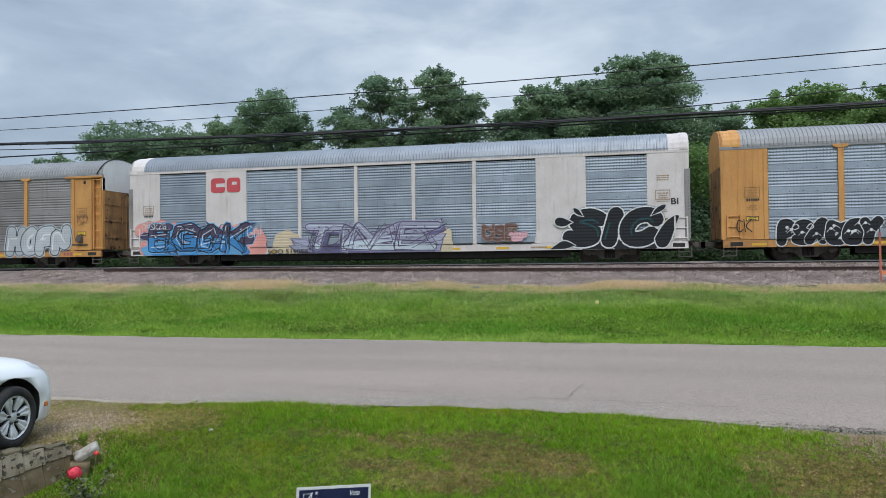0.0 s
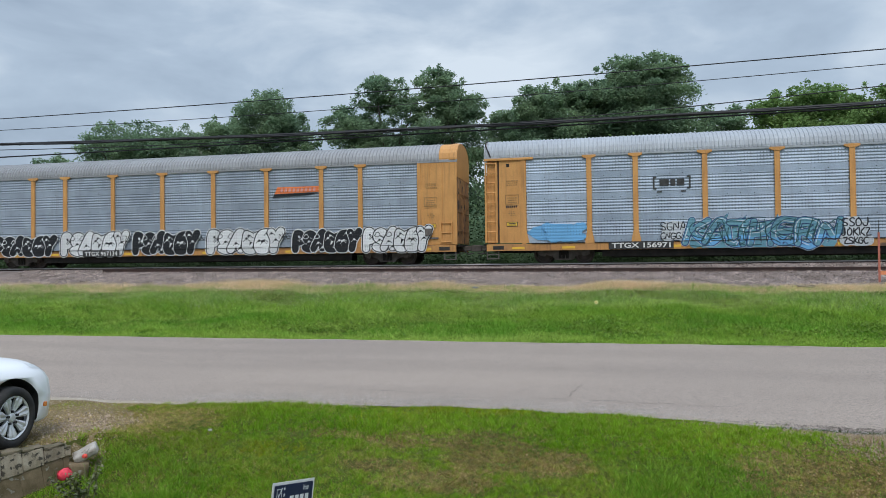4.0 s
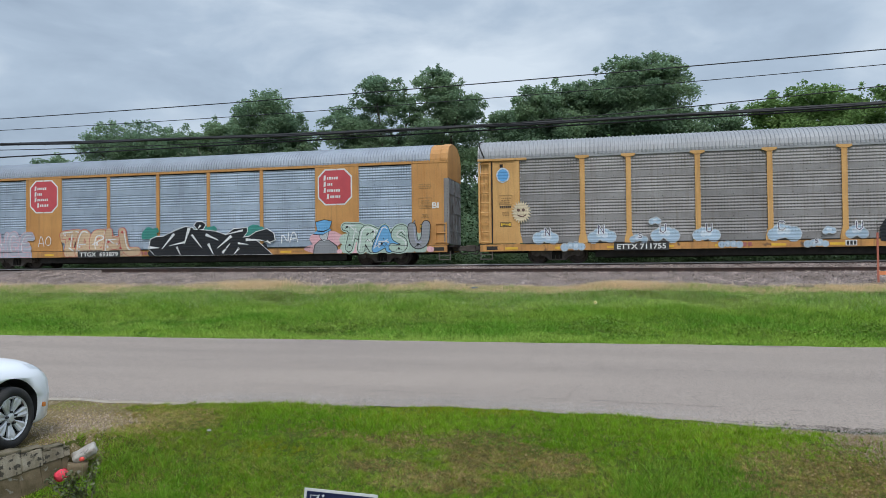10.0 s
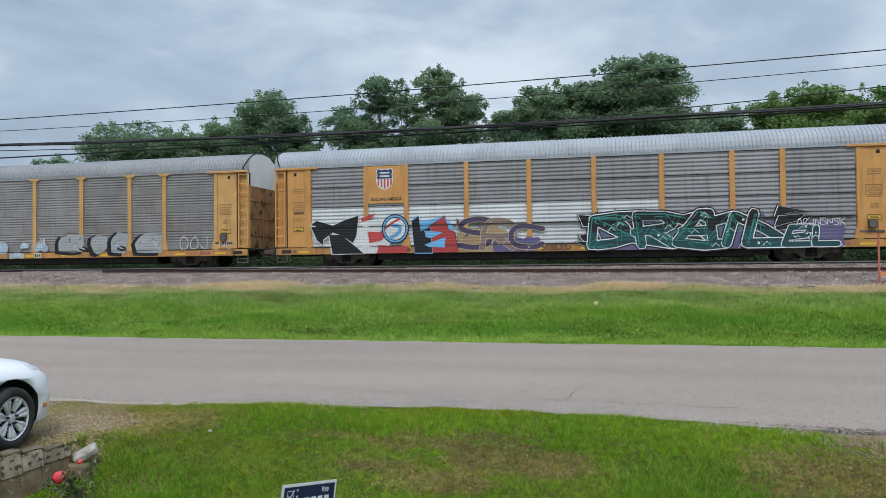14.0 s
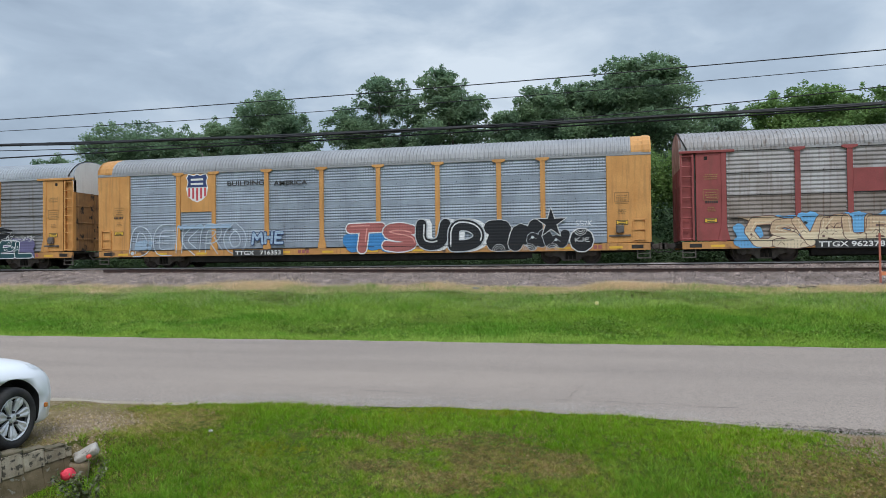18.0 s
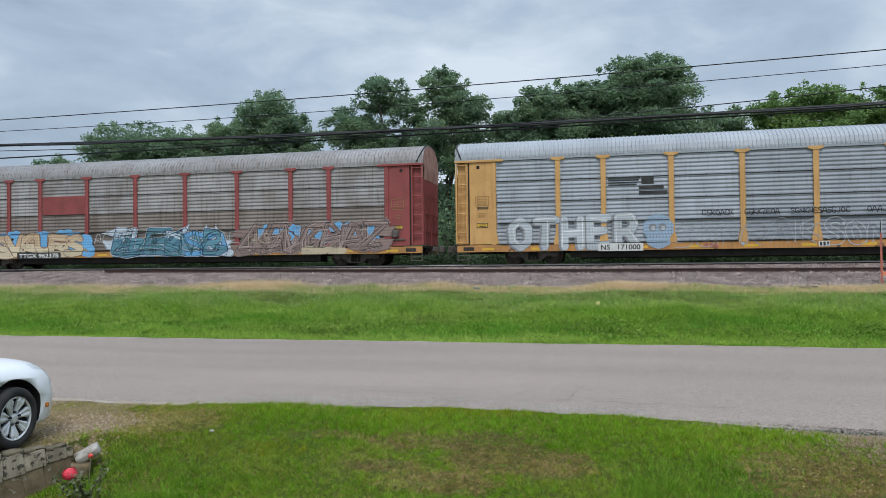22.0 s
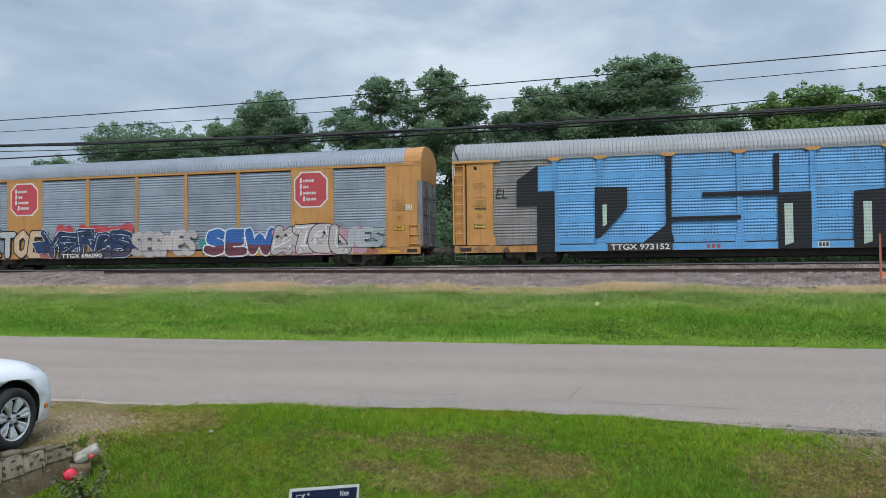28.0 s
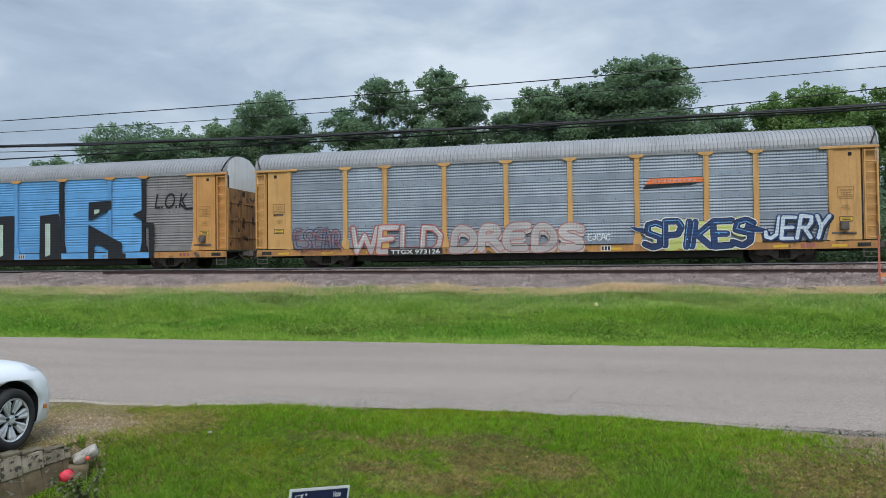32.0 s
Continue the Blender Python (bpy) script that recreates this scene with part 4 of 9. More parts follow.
    for k in range(64):
        x = -66 + k * 1.75
        lumps.append((x, 15.5 + rs.uniform(-2, 3), 0.4 + rs.uniform(0, 1.6), 2.2, 2.0, 2.6))
        lumps.append((x + 0.8, 21 + rs.uniform(-1, 2), 4.2 + rs.uniform(-.6, 1.2), 2.4, 2.2, 2.8))
    v, f = leaf_cloud(lumps, 95000, 0.16, 21)
    tagged(new("undergrowth", tri_mesh("undergrowth", v, f, LEAF)), "dense dark green undergrowth below the trees", "bushes", kind="stuff")
    lumps = [(1.0 + rs.uniform(-1.4, 1.4), 13.0 + rs.uniform(-1, 1), rs.uniform(2.5, 6.6), 1.7, 1.6, 1.6) for _ in range(9)]
    lumps += [(-3.5 + k * 0.9, 15 + rs.uniform(-1, 1), rs.uniform(4.4, 6.4), 1.6, 1.5, 1.2) for k in range(12)]
    v, f = leaf_cloud(lumps, 46000, 0.12, 22)
    tagged(new("bright_shrubs", tri_mesh("bright_shrubs", v, f, LEAF_PALE)), "tall bright green shrubs beyond the track", "bushes", kind="stuff")
    # the wood behind closes the view
    lumps = []
    for k in range(90):
        x = -95 + k * 1.6
        for z in (0.6, 3.2, 5.6):
            lumps.append((x + rs.uniform(-.8, .8), 29 + rs.uniform(-1.5, 2.5), z + rs.uniform(-.6, .6) - .035 * abs(x + 18) * (z > 5), 2.0, 1.6, 1.7))
    v, f = leaf_cloud(lumps, 30000, 0.46, 24)
    tagged(new("far_wood", tri_mesh("far_wood", v, f, LEAF)), "dense wood behind the first row of trees", "wood", kind="stuff")
    # brush in a near-black leaf colour, which holds the shade behind the wagons
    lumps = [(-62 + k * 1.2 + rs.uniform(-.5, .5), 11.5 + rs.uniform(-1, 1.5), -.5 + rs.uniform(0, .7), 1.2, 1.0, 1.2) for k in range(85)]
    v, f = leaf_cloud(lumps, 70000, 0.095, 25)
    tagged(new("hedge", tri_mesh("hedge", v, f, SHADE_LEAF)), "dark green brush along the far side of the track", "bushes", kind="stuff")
    # dark lumpy sheets that stand in for the shade inside brush and wood
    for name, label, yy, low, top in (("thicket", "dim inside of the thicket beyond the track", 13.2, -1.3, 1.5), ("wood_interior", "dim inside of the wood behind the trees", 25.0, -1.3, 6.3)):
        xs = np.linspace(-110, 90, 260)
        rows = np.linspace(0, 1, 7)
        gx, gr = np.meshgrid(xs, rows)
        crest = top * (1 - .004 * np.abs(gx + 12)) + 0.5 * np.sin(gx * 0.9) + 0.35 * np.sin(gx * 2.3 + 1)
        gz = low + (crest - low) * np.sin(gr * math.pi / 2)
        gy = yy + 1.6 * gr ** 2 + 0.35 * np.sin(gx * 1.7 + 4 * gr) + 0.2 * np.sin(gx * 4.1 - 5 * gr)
        nx = len(xs)
        i, j = np.meshgrid(np.arange(nx - 1), np.arange(6))
        a = (j * nx + i).ravel()
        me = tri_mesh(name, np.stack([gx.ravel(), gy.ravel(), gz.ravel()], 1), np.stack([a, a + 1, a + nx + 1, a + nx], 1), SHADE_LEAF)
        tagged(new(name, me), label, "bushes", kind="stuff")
    # broad-leaved weeds in the ditch and clover in the lawn
    spots = [(rs.uniform(-27, 12), rs.choice((rs.gauss(-11.2, .8), rs.uniform(-13.8, -8.0)))) for _ in range(420)]
    lumps = [(x, y, float(ground_z(x, y)) + .06, rs.uniform(.15, .5), rs.uniform(.12, .35), rs.uniform(.05, .12)) for x, y in spots]
    v, f = leaf_cloud(lumps, 24000, 0.040, 26, 0.9)
    tagged(new("ditch_weeds", tri_mesh("ditch_weeds", v, f, WEED)), "low broad-leaved weeds in the grassy ditch", "weeds", kind="stuff")
    spots = [(rs.uniform(-4.6, 4.0), rs.uniform(-25.3, -22.5)) for _ in range(520)]
    lumps = [(x, y, float(ground_z(x, y)) + .016, rs.uniform(.06, .22), rs.uniform(.05, .18), .014) for x, y in spots]
    v, f = leaf_cloud(lumps, 14000, 0.010, 27, 0.5)
    tagged(new("clover", tri_mesh("clover", v, f, WEED)), "small green clover leaves in the lawn", "weeds", kind="stuff")
    # weeds behind the rails, shade under the wagons put into their leaf colour
    lumps = [(rs.uniform(-40, 24), rs.uniform(5.2, 8.0), -0.75 + rs.uniform(0, .35), rs.uniform(.5, 1.1), .6, rs.uniform(.3, .7)) for _ in range(110)]
    v, f = leaf_cloud(lumps, 40000, 0.075, 23)
    tagged(new("weeds", tri_mesh("weeds", v, f, SHADE_LEAF)), "leafy green weeds behind the track", "weeds", kind="stuff")


grow_trees()


def dead_twigs():
    t = thing("dead_tree", "bare grey dead tree among green ones", "tree", pose(-29.8, 18.5, -1.1))
    g = Geo()
    rs = random.Random(8)
    g.tube((0, 0, -0.2), (0.2, 0, 6.5), 0.2, 8, 0.13)
    for k in range(9):
        limb(g, (0.2, 0, 5.0 + k * 0.3), (rs.uniform(-2.6, 2.8), rs.uniform(-1, 1), 8 + rs.uniform(0, 2.6)), 0.07, 0.025, rs, 1)
    part("trunk", g, DEAD, t)


dead_twigs()


# ---- overhead wires along the far side of the road ----
def wire(name, label, heights, y, r, sag_bundle=0):
    """heights: z at x = -18.75, -4.15 and 6.87; carried on past the view along the same curve."""
    xs3 = (-18.75, -4.15, 6.87)
    coef = np.polyfit(xs3, heights, 2)
    g = Geo()
    pts = [(x, y + 0.0, float(np.polyval(coef, x))) for x in np.linspace(-34, 22, 57)]
    first, last = pts[0], pts[-1]
    pts = [(-120, y, first[2] + 1.0)] + pts + [(110, y, last[2] + 1.0)]
    for k in range(len(pts) - 1):
        g.tube(pts[k], pts[k + 1], r, 6)
    ob = thing(name, label, "wire", pose(0, 0, 0), "overhead wires")
    part("strand", g, CABLE, ob)
    if sag_bundle:
        rs = random.Random(2)
        h = Geo()
        for k in range(len(pts) - 1):
            a, b = Vector(pts[k]), Vector(pts[k + 1])
            off = Vector((0, -0.05, -0.025 + 0.02 * math.sin(k * 0.9)))
            off2 = Vector((0, -0.05, -0.025 + 0.02 * math.sin((k + 1) * 0.9)))
            h.tube(a + off, b + off2, r * 0.6, 6)
        part("lashed_cable", h, CABLE, ob)
        c = Geo()
        for k in range(1, len(pts) - 1):
            x, yy, z = pts[k]
            c.tube((x, yy - 0.02, z - 0.07), (x + 0.10, yy - 0.02, z + 0.05), 0.012, 5)
        tagged(part("lashing", c, CABLE, ob), kind="stuff")
    return ob


wire("power_wire", "thin black overhead power wire", (4.88, 4.98, 5.18), -12, 0.014)
wire("power_wire", "thin black overhead power wire", (4.51, 4.56, 4.81), -12, 0.010)
wire("cable_bundle", "thick black bundle of overhead communication cables", (4.06, 3.84, 3.88), -12, 0.048, 1)
wire("communication_cable", "black overhead cable below the power wires", (3.86, 3.80, 4.27), -12.1, 0.013)
wire("communication_cable", "black overhead cable below the power wires", (3.66, 3.72, 3.80), -11.9, 0.022)


def utility_pole(x):
    """Carries the wires past both ends of the view."""
    t = thing("utility_pole", "brown wooden utility pole carrying the overhead wires", "pole", pose(x, -11.85, -1.95), "utility poles")
    part("shaft", Geo().tube((0, 0, -.2), (0, 0, 9.0), .17, 12, .11), BARK, t)
    part("crossarm", Geo().rbox(-.06, .06, -1.1, 1.1, 7.2, 7.32, .01), BARK, t)
    part("bracket", Geo().rbox(-.04, .04, -.3, .1, 5.85, 6.4, .01), BLACK, t)


# ---- marker post by the track ----
def marker_post():
    t = thing("marker_post", "thin faded red steel marker post with an orange board", "post", pose(9.70, -3.2, -0.95))
    part("stake", Geo().rbox(-0.035, 0.035, -0.012, 0.012, 0, 1.95, 0.004), REDPOST, t)
    part("rod", Geo().tube((0, 0.015, 1.7), (0, 0.015, 2.38), 0.012, 8), BLACK, t, "dark rod above the stake")
    part("board", Geo().rbox(0.03, 0.75, -0.03, -0.005, 0.44, 0.58, 0.005), ORANGE, t, "orange board fixed across the stake")


marker_post()


# ---- train materials ----
YELLOW = mat("yellow_paint", (0.64, 0.325, 0.108), (0.55, 0.268, 0.085), 0.6, 0, 1.2, 30, 0.06, 0.04, None, 0.36)
GOLD = mat("faded_yellow_paint", (0.65, 0.375, 0.142), (0.57, 0.315, 0.112), 0.6, 0, 1.2, 30, 0.06, 0.04, None, 0.34)
TAN = mat("orange_yellow_paint", (0.575, 0.292, 0.10), (0.50, 0.243, 0.08), 0.6, 0, 1.0, 30, 0.06, 0.03, None, 0.32)
OXIDE = mat("faded_red_paint", (0.33, 0.080, 0.078), (0.26, 0.065, 0.062), 0.65, 0, 1.5, 30, 0.1, 0.05, None, 0.30)
OFFWHITE = mat("dirty_white_paint", (0.70, 0.645, 0.635), (0.62, 0.565, 0.545), 0.6, 0, 1.2, 30, 0.06, 0.03, None, 0.20)
WHITE = mat("white_paint", (0.86, 0.85, 0.83), (0.80, 0.78, 0.75), 0.55, 0, 1.2, 30, 0.06, 0.03, None, 0.15)
SILVER = sheet_mat("galvanised_sheet", (0.325, 0.375, 0.440), (0.250, 0.290, 0.345), 0.42, 0.18, 0.55, 0.14)
SILVER_BRIGHT = sheet_mat("bright_galvanised_sheet", (0.385, 0.455, 0.550), (0.295, 0.355, 0.435), 0.42, 0.18, 0.55, 0.16)
SILVER_DULL = sheet_mat("dull_galvanised_sheet", (0.295, 0.282, 0.278), (0.225, 0.212, 0.208), 0.42, 0.15, 0.6, 0.30)
SILVER_PLAIN = sheet_mat("plain_ribbed_sheet", (0.355, 0.385, 0.43), (0.285, 0.312, 0.35), 0.0, 0.15, 0.6, 0.30)
SILVER_RUSTY = sheet_mat("stained_ribbed_sheet", (0.37, 0.36, 0.365), (0.25, 0.225, 0.215), 0.0, 0.12, 0.6, 0.55)
GREY_SHEET = sheet_mat("grey_ribbed_sheet", (0.272, 0.272, 0.288), (0.23, 0.23, 0.24), 0.0, 0.12, 0.6, 0.40)
SHEET_WHITE = sheet_mat("white_ribbed_sheet", (0.62, 0.64, 0.66), (0.54, 0.56, 0.58), 0.0, 0.05, 0.55, 0.20)
SILVER_BROWN = sheet_mat("brown_stained_sheet", (0.27, 0.235, 0.215), (0.185, 0.155, 0.135), 0.0, 0.10, 0.65, 0.8)
BOLT = mat("bright_bolt_head", (0.55, 0.55, 0.56), (0.40, 0.40, 0.41), 0.5, 0.2, 20, 60, 0.0)
ROOF_ZINC = mat("zinc_roof", (0.360, 0.390, 0.435), (0.300, 0.325, 0.365), 0.45, 0.45, 0.7, 20, 0.1, 0.04, None, 0.10)
ROOF_WHITE = mat("white_roof", (0.400, 0.430, 0.465), (0.335, 0.360, 0.395), 0.5, 0.05, 0.7, 20, 0.1, 0.04, None, 0.10)
ROOF_GREY = mat("grey_roof", (0.335, 0.340, 0.352), (0.285, 0.290, 0.300), 0.55, 0.25, 0.7, 20, 0.1, 0.04, None, 0.12)
ROOF_RUSTY = mat("rust_streaked_roof", (0.375, 0.370, 0.375), (0.300, 0.285, 0.280), 0.55, 0.25, 0.7, 20, 0.1, 0.04, None, 0.75)
GRIMY_YELLOW = mat("grimed_yellow_paint", (0.44, 0.235, 0.095), (0.27, 0.15, 0.075), 0.75, 0, 1.6, 30, 0.1, 0.08, ((0.055, 0.042, 0.036), 0.58, 2.5), 0.85)
SILL = mat("grimed_sill_paint", (0.57, 0.285, 0.092), (0.40, 0.200, 0.075), 0.7, 0, 1.1, 30, 0.08, 0.06, ((0.13, 0.080, 0.052), 0.60, 1.7), 0.55)
ZINC_END = mat("stained_zinc", (0.33, 0.345, 0.37), (0.20, 0.20, 0.215), 0.6, 0.3, 2.2, 30, 0.1, 0.10, ((0.07, 0.045, 0.035), 0.62, 3), 0.8)
UNDER = mat("grimy_underframe", (0.018, 0.016, 0.015), (0.032, 0.027, 0.024), 0.8, 0.1, 3, 30, 0.3)
CAST = mat("grimy_cast_steel", (0.10, 0.085, 0.078), (0.155, 0.138, 0.125), 0.75, 0.2, 5, 30, 0.3)
WHEEL = mat("worn_wheel_steel", (0.10, 0.08, 0.07), (0.06, 0.05, 0.045), 0.6, 0.5, 5, 30, 0.2)
PRINT = mat("faded_print", (0.27, 0.165, 0.07), (0.36, 0.22, 0.09), 0.7, 0, 4, 40, 0.0)
STENCIL = mat("black_stencil", (0.03, 0.03, 0.03), (0.06, 0.06, 0.06), 0.7, 0, 4, 40, 0.0)
STENCIL_W = mat("white_stencil", (0.74, 0.74, 0.72), (0.62, 0.62, 0.60), 0.7, 0, 4, 40, 0.0)
PLACARD = mat("yellow_placard", (0.74, 0.46, 0.05), (0.66, 0.40, 0.05), 0.5, 0, 4, 40, 0.0)
PAINTS = {}
HUES = dict(black=(0.018, 0.02, 0.024), white=(0.74, 0.75, 0.76), navy=(0.03, 0.06, 0.16), blue=(0.06, 0.26, 0.58), sky=(0.16, 0.42, 0.72), teal=(0.03, 0.14, 0.135), mist=(0.40, 0.52, 0.64), lagoon=(0.05, 0.26, 0.22), deep=(0.02, 0.075, 0.085), umber=(0.27, 0.195, 0.175), rose=(0.50, 0.40, 0.375), ash=(0.40, 0.42, 0.44), sand=(0.56, 0.47, 0.33), mint=(0.46, 0.58, 0.50), pink=(0.72, 0.42, 0.46), coral=(0.74, 0.33, 0.29), crimson=(0.58, 0.085, 0.105), red=(0.50, 0.07, 0.07), brick=(0.42, 0.14, 0.13), brown=(0.16, 0.09, 0.075), cream=(0.72, 0.60, 0.42), lavender=(0.37, 0.38, 0.50), violet=(0.14, 0.13, 0.25), plum=(0.09, 0.07, 0.13), silver=(0.50, 0.53, 0.56), grey=(0.28, 0.29, 0.31), pale=(0.58, 0.66, 0.74), sea=(0.13, 0.30, 0.38), olive=(0.34, 0.27, 0.10), lime=(0.55, 0.60, 0.18), orange=(0.80, 0.20, 0.06), amber=(0.75, 0.50, 0.08), beige=(0.60, 0.53, 0.47), royal=(0.045, 0.14, 0.42), azure=(0.135, 0.385, 0.72), faded=(0.42, 0.43, 0.50), sandy=(0.60, 0.43, 0.28), sandbrown=(0.40, 0.29, 0.16), mistblue=(0.34, 0.46, 0.60), blanched=(0.50, 0.54, 0.58), rosepink=(0.56, 0.32, 0.40), wine=(0.17, 0.055, 0.075), rosewhite=(0.52, 0.47, 0.46), rosebrick=(0.42, 0.22, 0.20))


def hue(name):
    if name not in PAINTS:
        PAINTS[name] = paint("spray_" + name, HUES[name])
    return PAINTS[name]


EMBLEM_RED = mat("emblem_red", (0.56, 0.085, 0.10), (0.50, 0.075, 0.09), 0.6, 0, 2, 30, 0.03)
EMBLEM_WHITE = mat("emblem_white", (0.74, 0.74, 0.73), (0.66, 0.65, 0.64), 0.6, 0, 2, 30, 0.03)
EMBLEM_BLUE = mat("emblem_blue", (0.03, 0.05, 0.14), (0.04, 0.06, 0.16), 0.6, 0, 2, 30, 0.03)
S = -1.5          # local y of the side that faces the road
FACE = S - 0.066  # paint lies just proud of the posts
MESHES = {}


# ---- lettering and sprayed pieces ----
def glyphs(word, thick=0.0, shear=0.0):
    """The outlines of a word as (vertices, faces) one unit high, from the built-in font."""
    cu = bpy.data.curves.new("word", "FONT")
    cu.body, cu.offset, cu.shear, cu.resolution_u = word, thick, shear, 5
    ob = new("word", cu)
    me = ob.to_mesh()
    v = [(p.co.x, p.co.y) for p in me.vertices]
    f = [tuple(p.vertices) for p in me.polygons]
    ob.to_mesh_clear()
    bpy.data.objects.remove(ob)
    bpy.data.curves.remove(cu)
    return v, f


def set_word(g, word, x0, x1, z0, z1, y, slot=0, thick=0.02, grow=0.0, shear=0.0):
    """Fits a word into a box; grow widens its strokes without moving it."""
    v, f = glyphs(word, thick, shear)
    if not v:
        return
    ax, bx = min(p[0] for p in v), max(p[0] for p in v)
    az, bz = min(p[1] for p in v), max(p[1] for p in v)
    if grow:
        v, f = glyphs(word, thick + grow, shear)
    sx, sz = (x1 - x0) / (bx - ax), (z1 - z0) / (bz - az)
    g.add([(x0 + (p[0] - ax) * sx, y, z0 + (p[1] - az) * sz) for p in v], f, slot)


def stroke(g, pts, w, y, slot):
    """A thick line through (x, z) points."""
    for (xa, za), (xb, zb) in zip(pts, pts[1:]):
        dx, dz = xb - xa, zb - za
        L = math.hypot(dx, dz) or 1e-6
        ex, ez = dx / L * w * 0.45, dz / L * w * 0.45
        nx, nz = -dz / L * w / 2, dx / L * w / 2
        g.plate([(xa - ex + nx * .5, za - ez + nz * .5), (xa + nx, za + nz), (xb + nx, zb + nz), (xb + ex + nx * .5, zb + ez + nz * .5), (xb + ex - nx * .5, zb + ez - nz * .5), (xb - nx, zb - nz), (xa - nx, za - nz), (xa - ex - nx * .5, za - ez - nz * .5)], y, slot)
        y -= STEP
    return y


def blob(g, cx, cz, rx, rz, y, slot, rs, n=14, rag=0.18):
    pts = []
    for k in range(n):
        a, r = k * math.tau / n, 1 + rs.uniform(-rag, rag)
        pts.append((cx + rx * r * math.cos(a), max(cz + rz * r * math.sin(a), .566)))
    g.add([(cx, y, cz)] + [(x, y, z) for x, z in pts], [(0, k + 1, (k + 1) % n + 1) for k in range(n)], slot)


def swell(pts, d):
    """The same outline, pushed outwards by d."""
    cx, cz = sum(p[0] for p in pts) / len(pts), sum(p[1] for p in pts) / len(pts)
    out = []
    for x, z in pts:
        L = math.hypot(x - cx, z - cz) or 1
        out.append((x + (x - cx) / L * d, z + (z - cz) / L * d))
    return out


def fan(g, pts, y, slot):
    cx, cz = sum(p[0] for p in pts) / len(pts), sum(p[1] for p in pts) / len(pts)
    n = len(pts)
    g.add([(cx, y, cz)] + [(x, y, z) for x, z in pts], [(0, k + 1, (k + 1) % n + 1) for k in range(n)], slot)


# skeletons of the letters on a unit cell, on which sprayed pieces are hung
LETTERS = dict(
    A=(((0, 0), (.36, 1), (.64, 1), (1, 0)), ((.2, .34), (.8, .34))),
    B=(((.08, 0), (.08, 1), (.72, 1), (.86, .76), (.66, .54), (.12, .52)), ((.62, .53), (.95, .36), (.85, .02), (.08, 0))),
    C=(((.95, .80), (.7, 1), (.2, .96), (.04, .5), (.2, .05), (.72, 0), (.96, .2)),),
    D=(((.08, 0), (.08, 1), (.62, .98), (.96, .68), (.92, .25), (.6, .02), (.08, 0)),),
    E=(((.95, .98), (.08, 1), (.05, 0), (.97, .03)), ((.08, .52), (.75, .54))),
    F=(((.95, 1), (.08, .98), (.06, 0)), ((.08, .5), (.78, .52))),
    G=(((.92, .82), (.6, 1), (.14, .9), (.04, .4), (.3, .02), (.85, .05), (.92, .46), (.52, .46)),),
    H=(((.08, 0), (.1, 1)), ((.92, 1), (.9, 0)), ((.1, .5), (.9, .52))),
    I=(((.5, 0), (.5, 1)),),
    J=(((.8, 1), (.8, .2), (.5, 0), (.1, .1), (.08, .34)),),
    K=(((.1, 0), (.1, 1)), ((.95, 1), (.2, .48), (1, 0))),
    L=(((.12, 1), (.1, .02), (.95, .05)),),
    M=(((0, 0), (.14, 1), (.5, .4), (.86, 1), (1, 0)),),
    N=(((.06, 0), (.1, 1), (.88, .04), (.92, 1)),),
    O=(((.5, 1), (.08, .72), (.1, .2), (.5, 0), (.9, .22), (.9, .74), (.5, 1)),),
    P=(((.1, 0), (.1, 1), (.75, .98), (.9, .72), (.7, .44), (.12, .42)),),
    R=(((.1, 0), (.1, 1), (.75, .98), (.9, .74), (.7, .5), (.14, .46)), ((.5, .48), (1, 0))),
    S=(((.93, .86), (.6, 1), (.14, .9), (.12, .62), (.85, .42), (.9, .12), (.5, 0), (.05, .12)),),
    T=(((0, .95), (1, .98)), ((.5, .95), (.46, 0))),
    U=(((.08, 1), (.1, .2), (.5, 0), (.9, .2), (.92, 1)),),
    V=(((.02, 1), (.45, 0), (.98, 1)),),
    W=(((0, 1), (.2, 0), (.5, .7), (.78, 0), (1, 1)),),
    X=(((.05, 1), (.95, 0)), ((.95, 1), (.05, 0))),
    Y=(((.04, 1), (.5, .5), (.46, 0)), ((.96, 1), (.5, .5))),
    Z=(((.05, .96), (.95, 1), (.05, .02), (.97, .05)),),
)
PAINT_AT = {}
STEP = 0.000012  # each coat lies this far above the one before


def soften(pts, times=2):
    """Rounds the corners of a line."""
    for _ in range(times):
        out = [pts[0]]
        for (ax, az), (bx, bz) in zip(pts, pts[1:]):
            out += [(ax * .75 + bx * .25, az * .75 + bz * .25), (ax * .25 + bx * .75, az * .25 + bz * .75)]
        pts = out + [pts[-1]]
    return pts


def dab(g, p, r, y, slot):
    """A round end for a sprayed line."""
    g.plate([(p[0] + r * math.cos(k * math.tau / 10), p[1] + r * math.sin(k * math.tau / 10)) for k in range(10)], y, slot)


def coat(car, n=1):
    """The height of the next coat of paint on a wagon."""
    PAINT_AT[car.name] = PAINT_AT.get(car.name, FACE) - n * STEP
    return PAINT_AT[car.name]


def below(pts, cut):
    """What lies under a height of a convex outline."""
    out = []
    for (ax, az), (bx, bz) in zip(pts, pts[1:] + pts[:1]):
        if az <= cut:
            out.append((ax, az))
        if (az - cut) * (bz - cut) < 0:
            k = (cut - az) / (bz - az)
            out.append((ax + (bx - ax) * k, cut))
    return out


